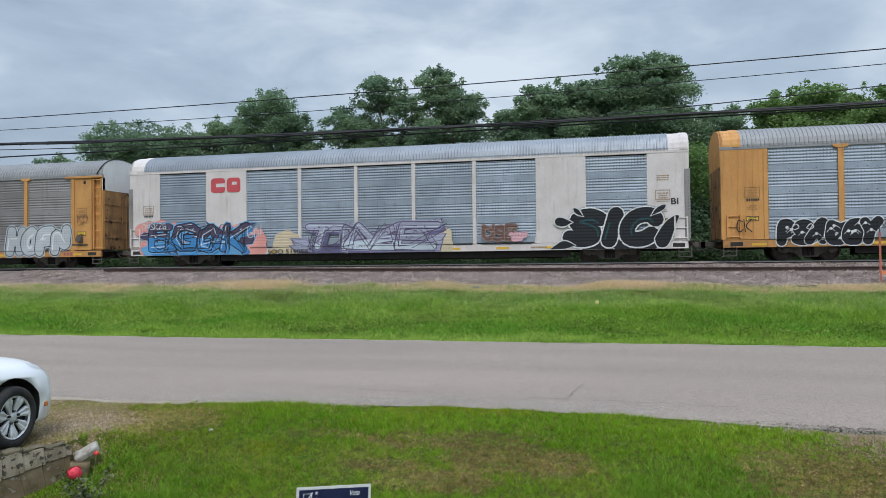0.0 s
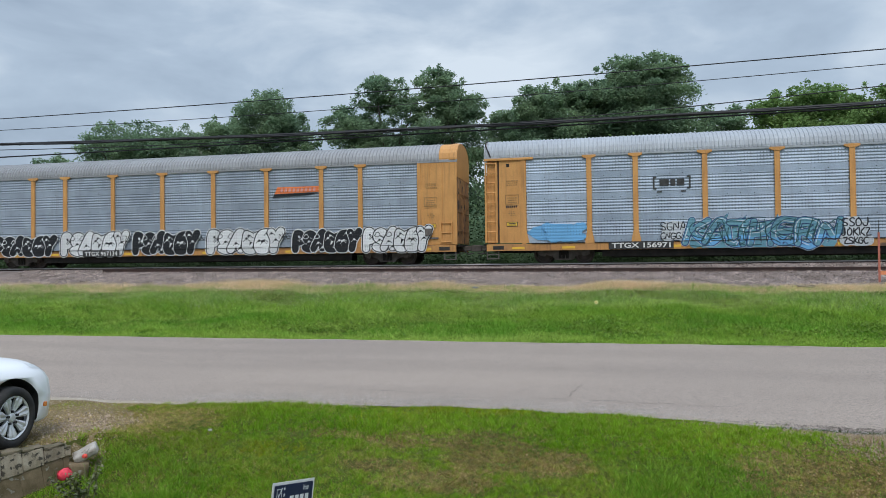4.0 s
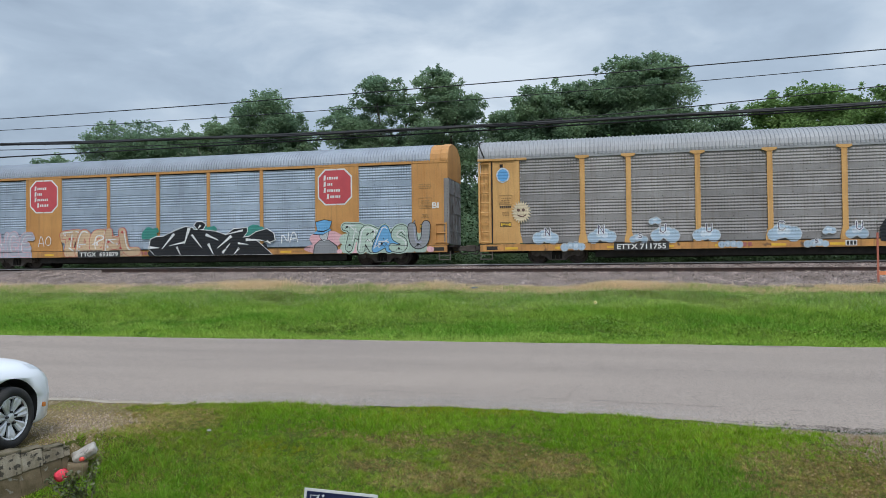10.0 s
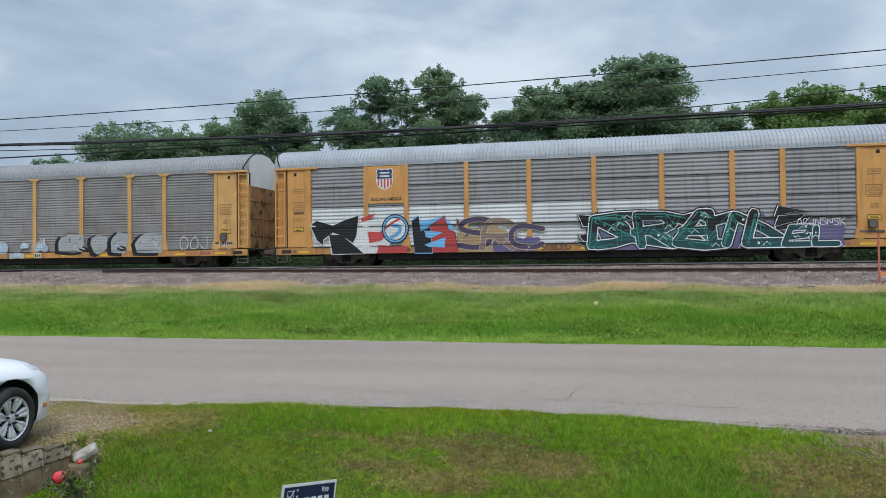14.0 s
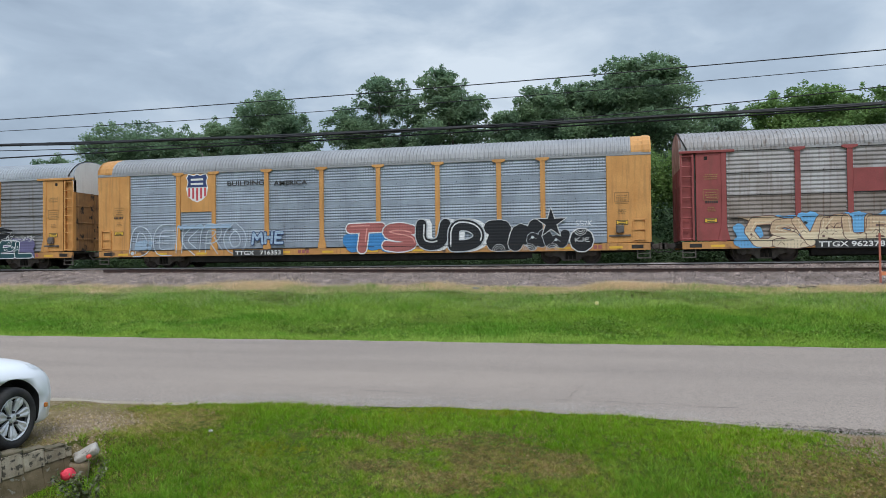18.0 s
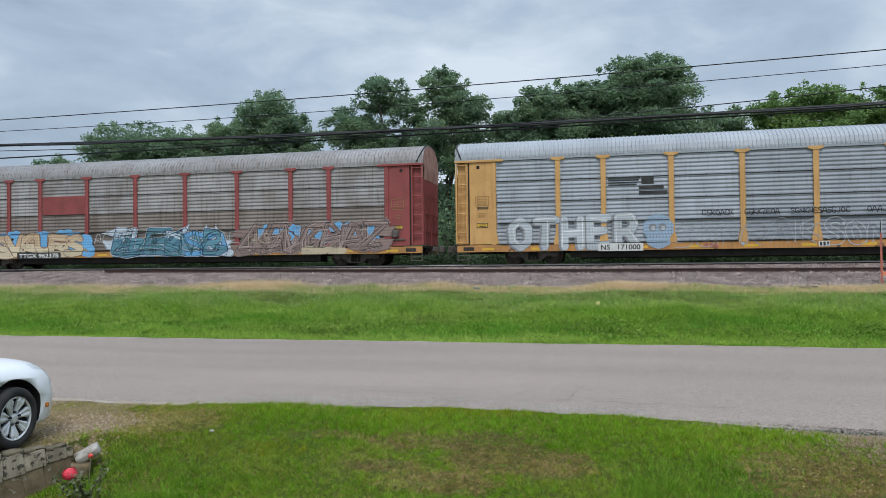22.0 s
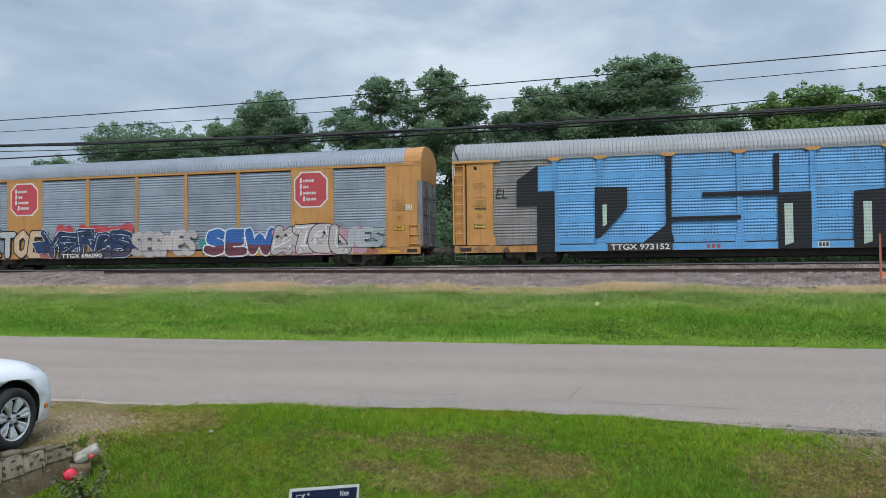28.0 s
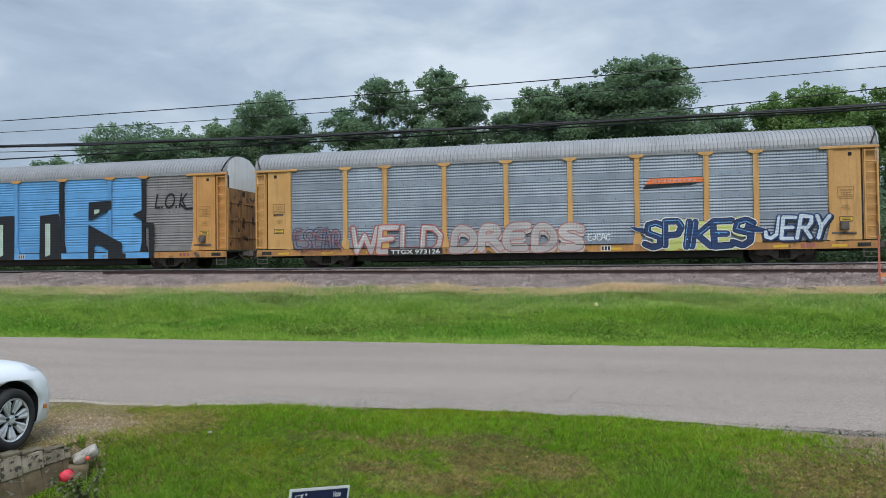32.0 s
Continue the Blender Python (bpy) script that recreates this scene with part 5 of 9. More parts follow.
def ribbon(pts, w):
    """The convex pieces of a thick line through (x, z) points."""
    out = []
    for (xa, za), (xb, zb) in zip(pts, pts[1:]):
        dx, dz = xb - xa, zb - za
        L = math.hypot(dx, dz) or 1e-6
        ex, ez, nx, nz = dx / L * w * .42, dz / L * w * .42, -dz / L * w / 2, dx / L * w / 2
        out.append([(xa - ex + nx * .55, za - ez + nz * .55), (xa + nx, za + nz), (xb + nx, zb + nz), (xb + ex + nx * .55, zb + ez + nz * .55), (xb + ex - nx * .55, zb + ez - nz * .55), (xb - nx, zb - nz), (xa - nx, za - nz), (xa - ex - nx * .55, za - ez - nz * .55)])
    return out


def beside(pts, d):
    """A line that runs at a distance beside another."""
    out = []
    for k, (x, z) in enumerate(pts):
        (ax, az), (bx, bz) = pts[max(k - 1, 0)], pts[min(k + 1, len(pts) - 1)]
        L = math.hypot(bx - ax, bz - az) or 1e-6
        out.append((x - (bz - az) / L * d, z + (bx - ax) / L * d))
    return out


def haze(key, x0, x1, z0, z1, tone, seed, fill=1.0, name="sprayed_haze", label="soft sprayed field of colour"):
    """A field of overlapping puffs with a lumpy upper edge."""
    car, rs, g = CARS[key], random.Random(seed), Geo()
    h = z1 - z0
    n = max(4, int((x1 - x0) / h * 5 * fill))
    for k in range(n):
        r = h * rs.uniform(.20, .34)
        x = x0 + r + (x1 - x0 - 2 * r) * (k + .5) / n
        for z in (z0 + r * rs.uniform(.5, 1.1), z1 - r * rs.uniform(.9, 1.9)):
            if rs.random() < fill + .25:
                blob(g, x + rs.uniform(-.1, .1), max(z, z0 + r * .3), r * rs.uniform(.9, 1.3), r, coat(car), 0, rs, 14, .10)
    return part(name, g, hue(tone), car, label)


def scrawl(key, x0, x1, z0, z1, tone, seed, w=.035, n=0, label="thin sprayed tag"):
    """A tag of thin looping lines past reading."""
    car, rs, g = CARS[key], random.Random(seed), Geo()
    h = z1 - z0
    n = n or max(2, round((x1 - x0) / (h * .75)))
    cell = (x1 - x0) / n
    for k in range(n):
        for line in LETTERS[rs.choice("CSEKAJNOZG")]:
            pts = [(x0 + cell * (k + .92 * px + rs.uniform(-.08, .08)), z0 + h * min(1, max(0, pz + rs.uniform(-.1, .1)))) for px, pz in line]
            for poly in ribbon(soften(pts, 1), w):
                g.plate(poly, coat(car), 0)
    return part("tag", g, hue(tone), car, label)


def piece(key, x0, x1, z0, z1, word, fill, line, seed, under=None, split=.45, halo=None, halo_w=.05, shade=None, shift=(.09, -.09), body=.30, edge=.035, puff=False, wild=.04, lean=.05, light=None, tips=0, wide=1.0, tones=None, label="sprayed lettering"):
    """A sprayed piece: cast shadow, halo, then letter after letter with outline, two-tone fill, inner lines and lights."""
    car, rs = CARS[key], random.Random(seed)
    w, h = x1 - x0, z1 - z0
    share = [.45 if ch in "I1" else 1.25 if ch in "MW" else 1 for ch in word]
    unit, at, shapes = w / sum(share), x0, []
    thick = min(unit, h) * body * (.82 if puff else .66)
    edge, halo_w = edge * 1.25, halo_w * .9
    for k, ch in enumerate(word):
        cell, tall, drop, tilt = unit * share[k], rs.uniform(.93, 1.0), rs.uniform(-wild, wild), lean + rs.uniform(-wild, wild) * 1.5
        bones = []
        for bone in LETTERS[ch]:
            pts = []
            for px, pz in bone:
                px, pz = px + rs.uniform(-wild, wild), min(max(pz * tall + drop + rs.uniform(-wild, wild) * .6, 0), 1)
                span = max(cell * wide - thick, cell * .30)
                pts.append((at + cell / 2 + span * (px - .5) + h * tilt * (pz - .5), z0 + thick / 2 + (h - thick) * pz))
            bones.append(soften(pts, 2) if puff else pts)
        shapes.append(bones)
        at += cell
    flames = []
    for k in range(tips):
        side = k % 2
        a, s = (x0, -1) if side == 0 else (x1, 1)
        zz, out = z0 + h * rs.uniform(.1, .9), h * rs.uniform(.25, .6)
        flames.append([(a - s * .3 * h, zz - .12 * h), (a + s * out * .55, zz + rs.uniform(-.2, .1) * h), (a + s * out, zz + rs.uniform(-.1, .25) * h), (a - s * .2 * h, zz + .14 * h)])
    # a wild hand joins its letters with bars and throws arrows off them
    if wild > .06 and fill:
        for k in range(len(shapes) - 1):
            for _ in range(2):
                (ax, az), (bx, bz) = rs.choice(rs.choice(shapes[k])), rs.choice(rs.choice(shapes[k + 1]))
                mid = ((ax + bx) / 2 + rs.uniform(-.1, .1) * h, (az + bz) / 2 + rs.uniform(-.2, .2) * h)
                shapes[k].append([(ax, az), mid, (bx, bz)])
        for k in range(len(shapes) * 3):
            ax, az = rs.choice(rs.choice(rs.choice(shapes)))
            up = 1 if az > z0 + h * .5 else -1
            dx = rs.uniform(-.22, .28) * h
            flames.append([(ax - .10 * h, az), (ax + dx, min(max(az + up * rs.uniform(.12, .26) * h, .57), z1 + .12 * h)), (ax + .10 * h, az)])
    slots = [fill or line, line, halo or line, shade or line, under or fill or line, light or line]
    hues = [hue(c) for c in slots]
    if tones:
        hues += [hue(c) for c in tones.values()]
    g = Geo()
    # behind the letters: cast shadow and halo
    if shade:
        for k in (3, 2, 1):
            for bones in shapes:
                for pts in bones:
                    for poly in ribbon([(px + shift[0] * k / 3, pz + shift[1] * k / 3) for px, pz in pts], thick + 1.6 * edge):
                        g.plate([(a, max(b, .565)) for a, b in poly], coat(car), 3)
    if halo:
        for bones in shapes:
            for pts in bones:
                for poly in ribbon(pts, thick + 2 * edge + 2 * halo_w):
                    g.plate(poly, coat(car), 2)
                if puff:
                    for p in (pts[0], pts[-1]):
                        dab(g, p, thick / 2 + edge + halo_w, coat(car), 2)
        for tip in flames:
            fan(g, swell(tip, edge + halo_w), coat(car), 2)
    for tip in flames:
        fan(g, swell(tip, edge), coat(car), 1)
        fan(g, tip, coat(car), 0)
    if not g.v:
        dab(g, shapes[0][0][0], thick * .3, coat(car), 1)
    top = part("graffiti", g, hues, car, label)
    cut = z0 + h * split
    for ch, bones in zip(word, shapes):
        q = Geo()
        body_slot = 6 + list(tones).index(ch) if tones and ch in tones else 0
        if fill is None:
            for pts in bones:
                for d in (-thick / 2, thick / 2):
                    for poly in ribbon(beside(pts, d), edge):
                        q.plate(poly, coat(car), 1)
        else:
            for grow, slot in ((2 * edge, 1), (0, body_slot)):
                for pts in bones:
                    for poly in ribbon(pts, thick + grow):
                        y = coat(car)
                        q.plate(poly, y, slot)
                        if slot == 0 and under:
                            low = below(poly, cut + .06 * h * math.sin(poly[0][0] * 9))
                            if len(low) > 2:
                                q.plate(low, coat(car), 4)
                    if puff:
                        for p in (pts[0], pts[-1]):
                            dab(q, p, (thick + grow) / 2, coat(car), slot)
            # inner lines and lights
            for pts in bones:
                if light:
                    for poly in ribbon(beside(pts, thick * .26)[:max(2, len(pts) * 2 // 3)], max(.026, thick * .13)):
                        q.plate(poly, coat(car), 5)
                i = rs.randrange(len(pts) - 1)
                (ax, az), (bx, bz) = pts[i], pts[i + 1]
                cx, cz = (ax + bx) / 2, (az + bz) / 2
                if wild > .05:
                    dab(q, (ax + (bx - ax) * .3, az + (bz - az) * .3), thick * .16, coat(car), 5 if light and rs.random() < .6 else 1)
                    for poly in ribbon([(cx - .4 * thick, cz - .3 * thick), (cx, cz + .15 * thick), (cx + .42 * thick, cz - .2 * thick)], edge * .6):
                        q.plate(poly, coat(car), 1)
        part("letter", q, hues, top)
    return top


def mass(key, x0, x1, z0, z1, fill, line, blocks, cuts, edge=.035, label="sprayed black lettering"):
    """A dark angular piece: rimmed blocks on a unit field, cut by pale tapering slashes."""
    car, w, h = CARS[key], x1 - x0, z1 - z0
    g = Geo()
    outlines = [[(x0 + w * u, z0 + h * v) for u, v in block] for block in blocks]
    for outline in outlines:
        fan(g, [(x, max(z, z0 - .01)) for x, z in swell(outline, edge * 1.5)], coat(car), 1)
    for outline in outlines:
        fan(g, outline, coat(car), 0)
    for (ua, va), (ub, vb), thick in cuts:
        ax, az, bx, bz = x0 + w * ua, z0 + h * va, x0 + w * ub, z0 + h * vb
        L = math.hypot(bx - ax, bz - az)
        nx, nz = -(bz - az) / L * thick, (bx - ax) / L * thick
        g.plate([(ax + nx, az + nz), (bx + nx * .2, bz + nz * .2), (bx - nx * .2, bz - nz * .2), (ax - nx, az - nz)], coat(car), 1)
    return part("graffiti", g, [hue(fill), hue(line)], car, label)


def cloud(key, x0, x1, z0, z1, seed, letter=True):
    """A pale blue puff with a white rim and one small outlined letter."""
    car, rs, g = CARS[key], random.Random(seed), Geo()
    w, h = x1 - x0, z1 - z0
    puffs = [(x0 + w * (.22 + .19 * k), z0 + h * (.34 + (.14 if k in (1, 2) else 0) + rs.uniform(-.06, .06)), min(h * .36, w * .24) * rs.uniform(.8, 1.1)) for k in range(4)]
    for slot, grow in ((1, .035), (0, 0)):
        for px, pz, r in puffs:
            dab(g, (px, pz), r + grow, coat(car), slot)
    for px, pz, r in puffs[1:3]:
        dab(g, (px, pz), r * .55, coat(car), 3)
    top = part("graffiti", g, [hue("mist"), hue("silver"), hue("plum"), hue("pale")], car, "pale blue sprayed cloud with a letter")
    if letter:
        q = Geo()
        a, b = x0 + w * rs.uniform(.3, .5), z0 + h * .5
        bones = LETTERS[rs.choice("CSNAKEGU")]
        for wide, slot in ((.085, 1), (.035, 2)):
            for pts in bones:
                for poly in ribbon([(a + .34 * h * px, b + .46 * h * pz) for px, pz in pts], wide):
                    q.plate(poly, coat(car), slot)
        part("letter", q, [hue("mist"), hue("white"), hue("plum")], top)
    return top


def pixel_letters(key, x0, x1, z0, z1):
    """Letters built of square blocks, black over a pale green glow."""
    car = CARS[key]
    art = ("#......", "##.....", "##.....", "##.....", "##.....", "#######", "######."), ("..####.", ".##..##", ".##..##", "#######", "###.###", "##...##", "##...##")
    art += (".......", ".......", ".......", "######.", ".####..", ".......", "......."), ("...####", "...##..", "...##..", "...##..", "##.##..", "#####..", "####...")
    art += (("..####.", ".##..##", ".##..##", "#######", "###..##", "##...##", "##...##"), ("...####", "######.", "##.....", "######.", "##.....", "######.", ".####.."))
    widths = (.9, 1.15, .45, .95, 1.15, 1.0)
    cell, top = (x1 - x0) / sum(widths), part("graffiti", Geo().box(x0, x0 + .01, FACE, FACE + .001, z0, z0 + .01), hue("mint"), car, "black block letters with a pale green glow")
    rs, at = random.Random(5), x0
    for grid, wd in zip(art, widths):
        q = Geo()
        u, v = cell * wd * .96 / 7, (z1 - z0) / 7
        for grow, slot, dx, dz in ((.070, 1, .06, -.06), (.030, 2, 0, 0), (0, 0, 0, 0)):
            for r, line in enumerate(grid):
                for c, ch in enumerate(line):
                    if ch == "#" and (slot != 1 or rs.random() < .85):
                        a, b = at + c * u + dx, z1 - (r + 1) * v + dz
                        q.plate([(a - grow, b - grow), (a + u + grow, b - grow), (a + u + grow, b + v + grow), (a - grow, b + v + grow)], coat(car), slot)
        for _ in range(4):
            r, c = rs.randrange(7), rs.randrange(7)
            if grid[r][c] == "#":
                dab(q, (at + (c + .5) * u, z1 - (r + .5) * v), .035, coat(car), 1)
        part("letter", q, [hue("black"), hue("mint"), hue("navy")], top)
        at += cell * wd
    return top


def stencil_rows(g, x0, x1, z0, z1, rows, y, rs, slot=0):
    """Small print that cannot be read, as short bars."""
    pitch = (z1 - z0) / rows
    for k in range(rows):
        x = x0 + rs.uniform(0, .1)
        while x < x1 - 0.05:
            n = rs.uniform(.03, .09)
            g.plate([(x, z0 + k * pitch), (min(x + n, x1), z0 + k * pitch), (min(x + n, x1), z0 + (k + .42) * pitch), (x, z0 + (k + .42) * pitch)], y, slot)
            x += n + 0.03


# ---- parts of an autorack wagon ----
def ribbed(x0, x1, z0, z1, style, sheets=4):
    """A wall panel of ribbed sheets; slot 1 holds bolt heads, slot 2 the lower sheets."""
    key = ("panel", round(x1 - x0, 2), round(z0, 2), round(z1, 2), style)
    w = x1 - x0
    if key in MESHES:
        return MESHES[key]
    g = Geo()
    h = (z1 - z0) / sheets
    for k in range(sheets):
        a, b = z0 + k * h, z0 + (k + 1) * h
        prof = []
        if style == "gap":
            prof.append((0.085, a + 0.003))
            prof.append((0.0, a + 0.022))
            start, end = a + 0.05, b - 0.03
        else:
            prof.append((0.012, a))
            prof.append((0.012, a + 0.26))
            start, end = a + 0.275, b - 0.01
        n = max(3, round((end - start) / (0.155 if style == "gap" else 0.135)))
        p = (end - start) / n
        dp = 0.026 if style == "gap" else 0.023
        for i in range(n):
            s = start + i * p
            prof += [(0.0, s + p * .06), (dp * .2, s + p * .20), (dp * .9, s + p * .54), (dp, s + p * .64), (dp * .25, s + p * .90), (0.0, s + p * .98)]
        if style == "gap":
            g.box(-w / 2, w / 2, S - .003, S + .03, b - .013, b + .013, 1)
        prof.append((0.03 if style == "gap" else 0.012, b))
        if style == "gap":
            prof.append((0.085, b + 0.001))
        m = len(prof)
        v = [(x, S + y, z) for x in (-w / 2, w / 2) for y, z in prof]
        g.add(v, [(i, m + i, m + i + 1, i + 1) for i in range(m - 1)], 2 if k < 2 else 0)
        for i in range(5):
            bx = -w / 2 + w * (i + .5) / 5
            bz = a + (0.075 if style != "gap" else 0.01)
            if (style != "gap" and i % 2) or i == 2:
                g.box(bx - .014, bx + .014, S - 0.004, S + .02, bz - .014, bz + .014 + (0.03 if style == "gap" else 0), 1)
        for e in (-1, 1):
            for i in range(4):
                bz = a + h * (i + .5) / 4
                g.box(e * (w / 2 - .035) - .018, e * (w / 2 - .035) + .018, S - 0.014, S + .02, bz - .018, bz + .018, 3)
    g.box(-w / 2, w / 2, S + 0.09, S + 0.12, z0, z1, 1)
    MESHES[key] = g
    return g


ARCH = [(-1.52, 4.70), (-1.52, 4.80), (-1.46, 5.02), (-1.32, 5.22), (-1.08, 5.40), (-0.72, 5.53), (-0.3, 5.59), (0, 5.60)]
ARCH = ARCH + [(-y, z) for y, z in (ARCH[5], ARCH[3], ARCH[1], ARCH[0])]


def roof_geo(x0, x1, pitch):
    g = Geo()
    cols = []
    n = max(1, int((x1 - x0) / pitch))
    p = (x1 - x0) / n
    for k in range(n):
        s = x0 + k * p
        cols += [(s, 0.0), (s + p * .52, 0.0), (s + p * .62, 0.024), (s + p * .90, 0.024)]
    cols.append((x1, 0.0))
    m = len(ARCH)
    v = []
    for x, up in cols:
        for y, z in ARCH:
            r = math.hypot(y, z - 4.2) or 1
            v.append((x, y + up * y / r * 1.2, z + up * (z - 4.2) / r * 1.2))
    f = [(i * m + j, (i + 1) * m + j, (i + 1) * m + j + 1, i * m + j + 1) for i in range(len(cols) - 1) for j in range(m - 1)]
    return g.add(v, f)


def arch_slab(x0, x1, zlow, grow=0.0):
    """A closed end cap under the roof's arch."""
    pts = [(y * (1 + grow), z + grow) for y, z in ARCH]
    pts = [(-1.5, zlow)] + pts[1:-1] + [(1.5, zlow)]
    n = len(pts)
    g = Geo()
    g.add([(x, y, z) for x in (x0, x1) for y, z in pts], [tuple(range(n)), tuple(range(2 * n - 1, n - 1, -1))] + [(k, n + k, n + (k + 1) % n, (k + 1) % n) for k in range(n)])
    return g


def shared(key, make, material):
    """A mesh used by several wagons."""
    k = (key, tuple(m.name for m in material) if isinstance(material, list) else material.name)
    if k not in MESHES:
        MESHES[k] = make().mesh(key[0], material)
    return MESHES[k]


def post_geo(flare=True, cap=True, w=0.19):
    g = Geo()
    if flare:
        g.prism([(-w / 2, 4.62), (w / 2, 4.62), (w / 2, 1.42), (w / 2 + .10, 0.98), (w / 2 + .10, 0.86), (-w / 2 - .10, 0.86), (-w / 2 - .10, 0.98), (-w / 2, 1.42)], S - 0.055, S + 0.09)
        g.box(-w / 2 - .012, -w / 2 + .02, S - 0.064, S - 0.05, 1.3, 4.55)
        g.box(w / 2 - .02, w / 2 + .012, S - 0.064, S - 0.05, 1.3, 4.55)
    else:
        g.box(-w / 2, w / 2, S - 0.02, S + 0.09, 0.88, 4.62)
    if cap:
        g.prism([(-.29, 4.66), (.29, 4.66), (.29, 4.58), (.13, 4.52), (-.13, 4.52), (-.29, 4.58)], S - 0.075, S + 0.02, 1)
    return g


def ladder_geo(x0, x1, z0, z1, y):
    g = Geo()
    for x in (x0, x1):
        g.box(x - .03, x + .03, y - 0.035, y + 0.07, z0, z1)
    n = round((z1 - z0) / 0.42)
    for k in range(n + 1):
        z = z0 + 0.05 + (z1 - z0 - .1) * k / n
        g.tube((x0, y, z), (x1, y, z), 0.024, 6)
    return g


SPIN = []


def wheelset_geo():
    g = Geo()
    tread = [(0.06, -.86), (.10, -.80), (.13, -.78), (.33, -.755), (.36, -.80), (.419, -.795), (.424, -.70), (.45, -.69), (.45, -.665), (.36, -.66), (.33, -.715), (.13, -.70), (.09, -.66), (.085, 0)]
    g.lathe_y(tread, 20)
    g.lathe_y([(r, -y) for r, y in reversed(tread)], 20)
    for k in range(2):
        a = k * math.pi
        g.tube((0.2 * math.cos(a), -.79, 0.2 * math.sin(a)), (0.2 * math.cos(a), -.74, .2 * math.sin(a)), .035, 8)
    return g


def bogie(car, x):
    b = part("bogie", shared(("bolster",), lambda: Geo().rbox(-.2, .2, -1.1, 1.1, .36, .56, .02).tube((0, 0, .5), (0, 0, .72), .2, 14), UNDER), None, car, "two-axle cast steel bogie", pose(x, 0, 0))
    frame_pts = [(-1.12, .58), (-1.02, .66), (-.62, .64), (-.42, .74), (.42, .74), (.62, .64), (1.02, .66), (1.12, .58), (1.12, .40), (1.0, .33), (.74, .36), (.50, .30), (.34, .14), (-.34, .14), (-.50, .30), (-.74, .36), (-1.0, .33), (-1.12, .40)]
    for s in (-1, 1):
        part("side_frame", shared(("side_frame", s), lambda: Geo().prism(frame_pts, s * 1.0 - .07, s * 1.0 + .07), CAST), None, b)
        part("spring_nest", shared(("spring_nest", s), lambda: Geo().tube((-.16, s * 1.08, .2), (-.16, s * 1.08, .5), .065, 10).tube((.0, s * 1.08, .2), (.0, s * 1.08, .5), .065, 10).tube((.16, s * 1.08, .2), (.16, s * 1.08, .5), .065, 10), UNDER), None, b)
        for e in (-1, 1):
            part("axle_box", shared(("axle_box", s), lambda: Geo().tube((0, s * .93, 0), (0, s * 1.13, 0), .12, 12), CAST), None, b, at=pose(e * .88, 0, .42))
    for e in (-1, 1):
        w = part("wheelset", shared(("wheelset",), wheelset_geo, WHEEL), None, b, at=pose(e * .88, 0, .42))
        SPIN.append((w, e * .88))
    return b


def coupler(car, s):
    g = Geo().rbox(min(s * 13.1, s * 13.95), max(s * 13.1, s * 13.95), -.1, .1, .62, .84, .02).rbox(min(s * 13.85, s * 14.12), max(s * 13.85, s * 14.12), -.17, .14, .58, .88, .03)
    part("coupler", g, CAST, car, "grimy knuckle coupler")
    h = Geo().tube((s * 13.5, -.5, .75), (s * 13.75, -.45, .45), .03, 8).tube((s * 13.75, -.45, .45), (s * 14.0, -.4, .5), .03, 8)
    part("air_hose", h, BLACK, car)


def under(car):
    g = Geo()
    g.box(-13.2, 13.2, -.35, .35, .48, .86)
    g.box(-13.2, 13.2, S + .12, -S - .12, .74, .87)
    for k in range(15):
        x = -11.5 + k * 1.64
        g.box(x - .06, x + .06, S + .08, -S - .08, .55, .75)
    g.box(-8.4, 8.4, S + .16, S + .22, .27, .60)
    g.box(-8.0, 8.0, -.5, .5, .22, .50)
    part("underframe", g, UNDER, car, "dark grimy underframe")
    for x, w in ((-1.9, .9), (1.2, .5), (3.9, 1.2)):
        part("brake_tank", Geo().tube((x, -1.0, .42), (x + w, -1.0, .42), .17, 12), UNDER, car)


def lower_gear(car, s):
    """Step, grab iron and safety valve cluster at a corner."""
    g = Geo()
    a, b = min(s * 12.85, s * 13.4), max(s * 12.85, s * 13.4)
    g.box(a, a + .04, S, S + .03, .2, .6).box(b - .04, b, S, S + .03, .2, .6).box(a, b, S - .01, S + .06, .2, .24).box(a, b, S - .01, S + .06, .40, .43)
    part("sill_step", g, CAST, car)
    part("uncoupling_lever", Geo().tube((s * 12.9, S + .02, .5), (s * 13.6, S + .1, .46), .014, 6).tube((s * 13.6, S + .1, .46), (s * 13.75, S + .5, .6), .014, 6), BLACK, car)


def logo_octagon(car, x, z, r=.85):
    c = r * .58
    rim = [(x - r, z - c), (x - c, z - r), (x + c, z - r), (x + r, z - c), (x + r, z + c), (x + c, z + r), (x - c, z + r), (x - r, z + c)]
    g = Geo().plate(rim, S - .026, 0)
    g.plate([(x + (a - x) * .92, z + (b - z) * .92) for a, b in rim], S - .030, 1)
    for k, widths in enumerate(((.10, .13, .11, .12, .11), (.07, .12, .11), (.11, .10, .12, .11, .12, .11), (.10, .12, .08, .11, .12))):
        zz, left = z + .42 - k * .29, x - .56 + (.16 if k == 3 else 0)
        g.plate([(left, zz - .10), (left + .10, zz - .10), (left + .12, zz + .13), (left + .02, zz + .13)], S - .034, 0)
        at = left + .17
        for w in widths:
            g.plate([(at, zz - .065), (at + w - .035, zz - .065), (at + w - .025, zz + .055), (at + .01, zz + .055)], S - .034, 0)
            at += w
    part("emblem", g, [EMBLEM_WHITE, EMBLEM_RED], car, "red octagonal emblem with a white rim and white bars")


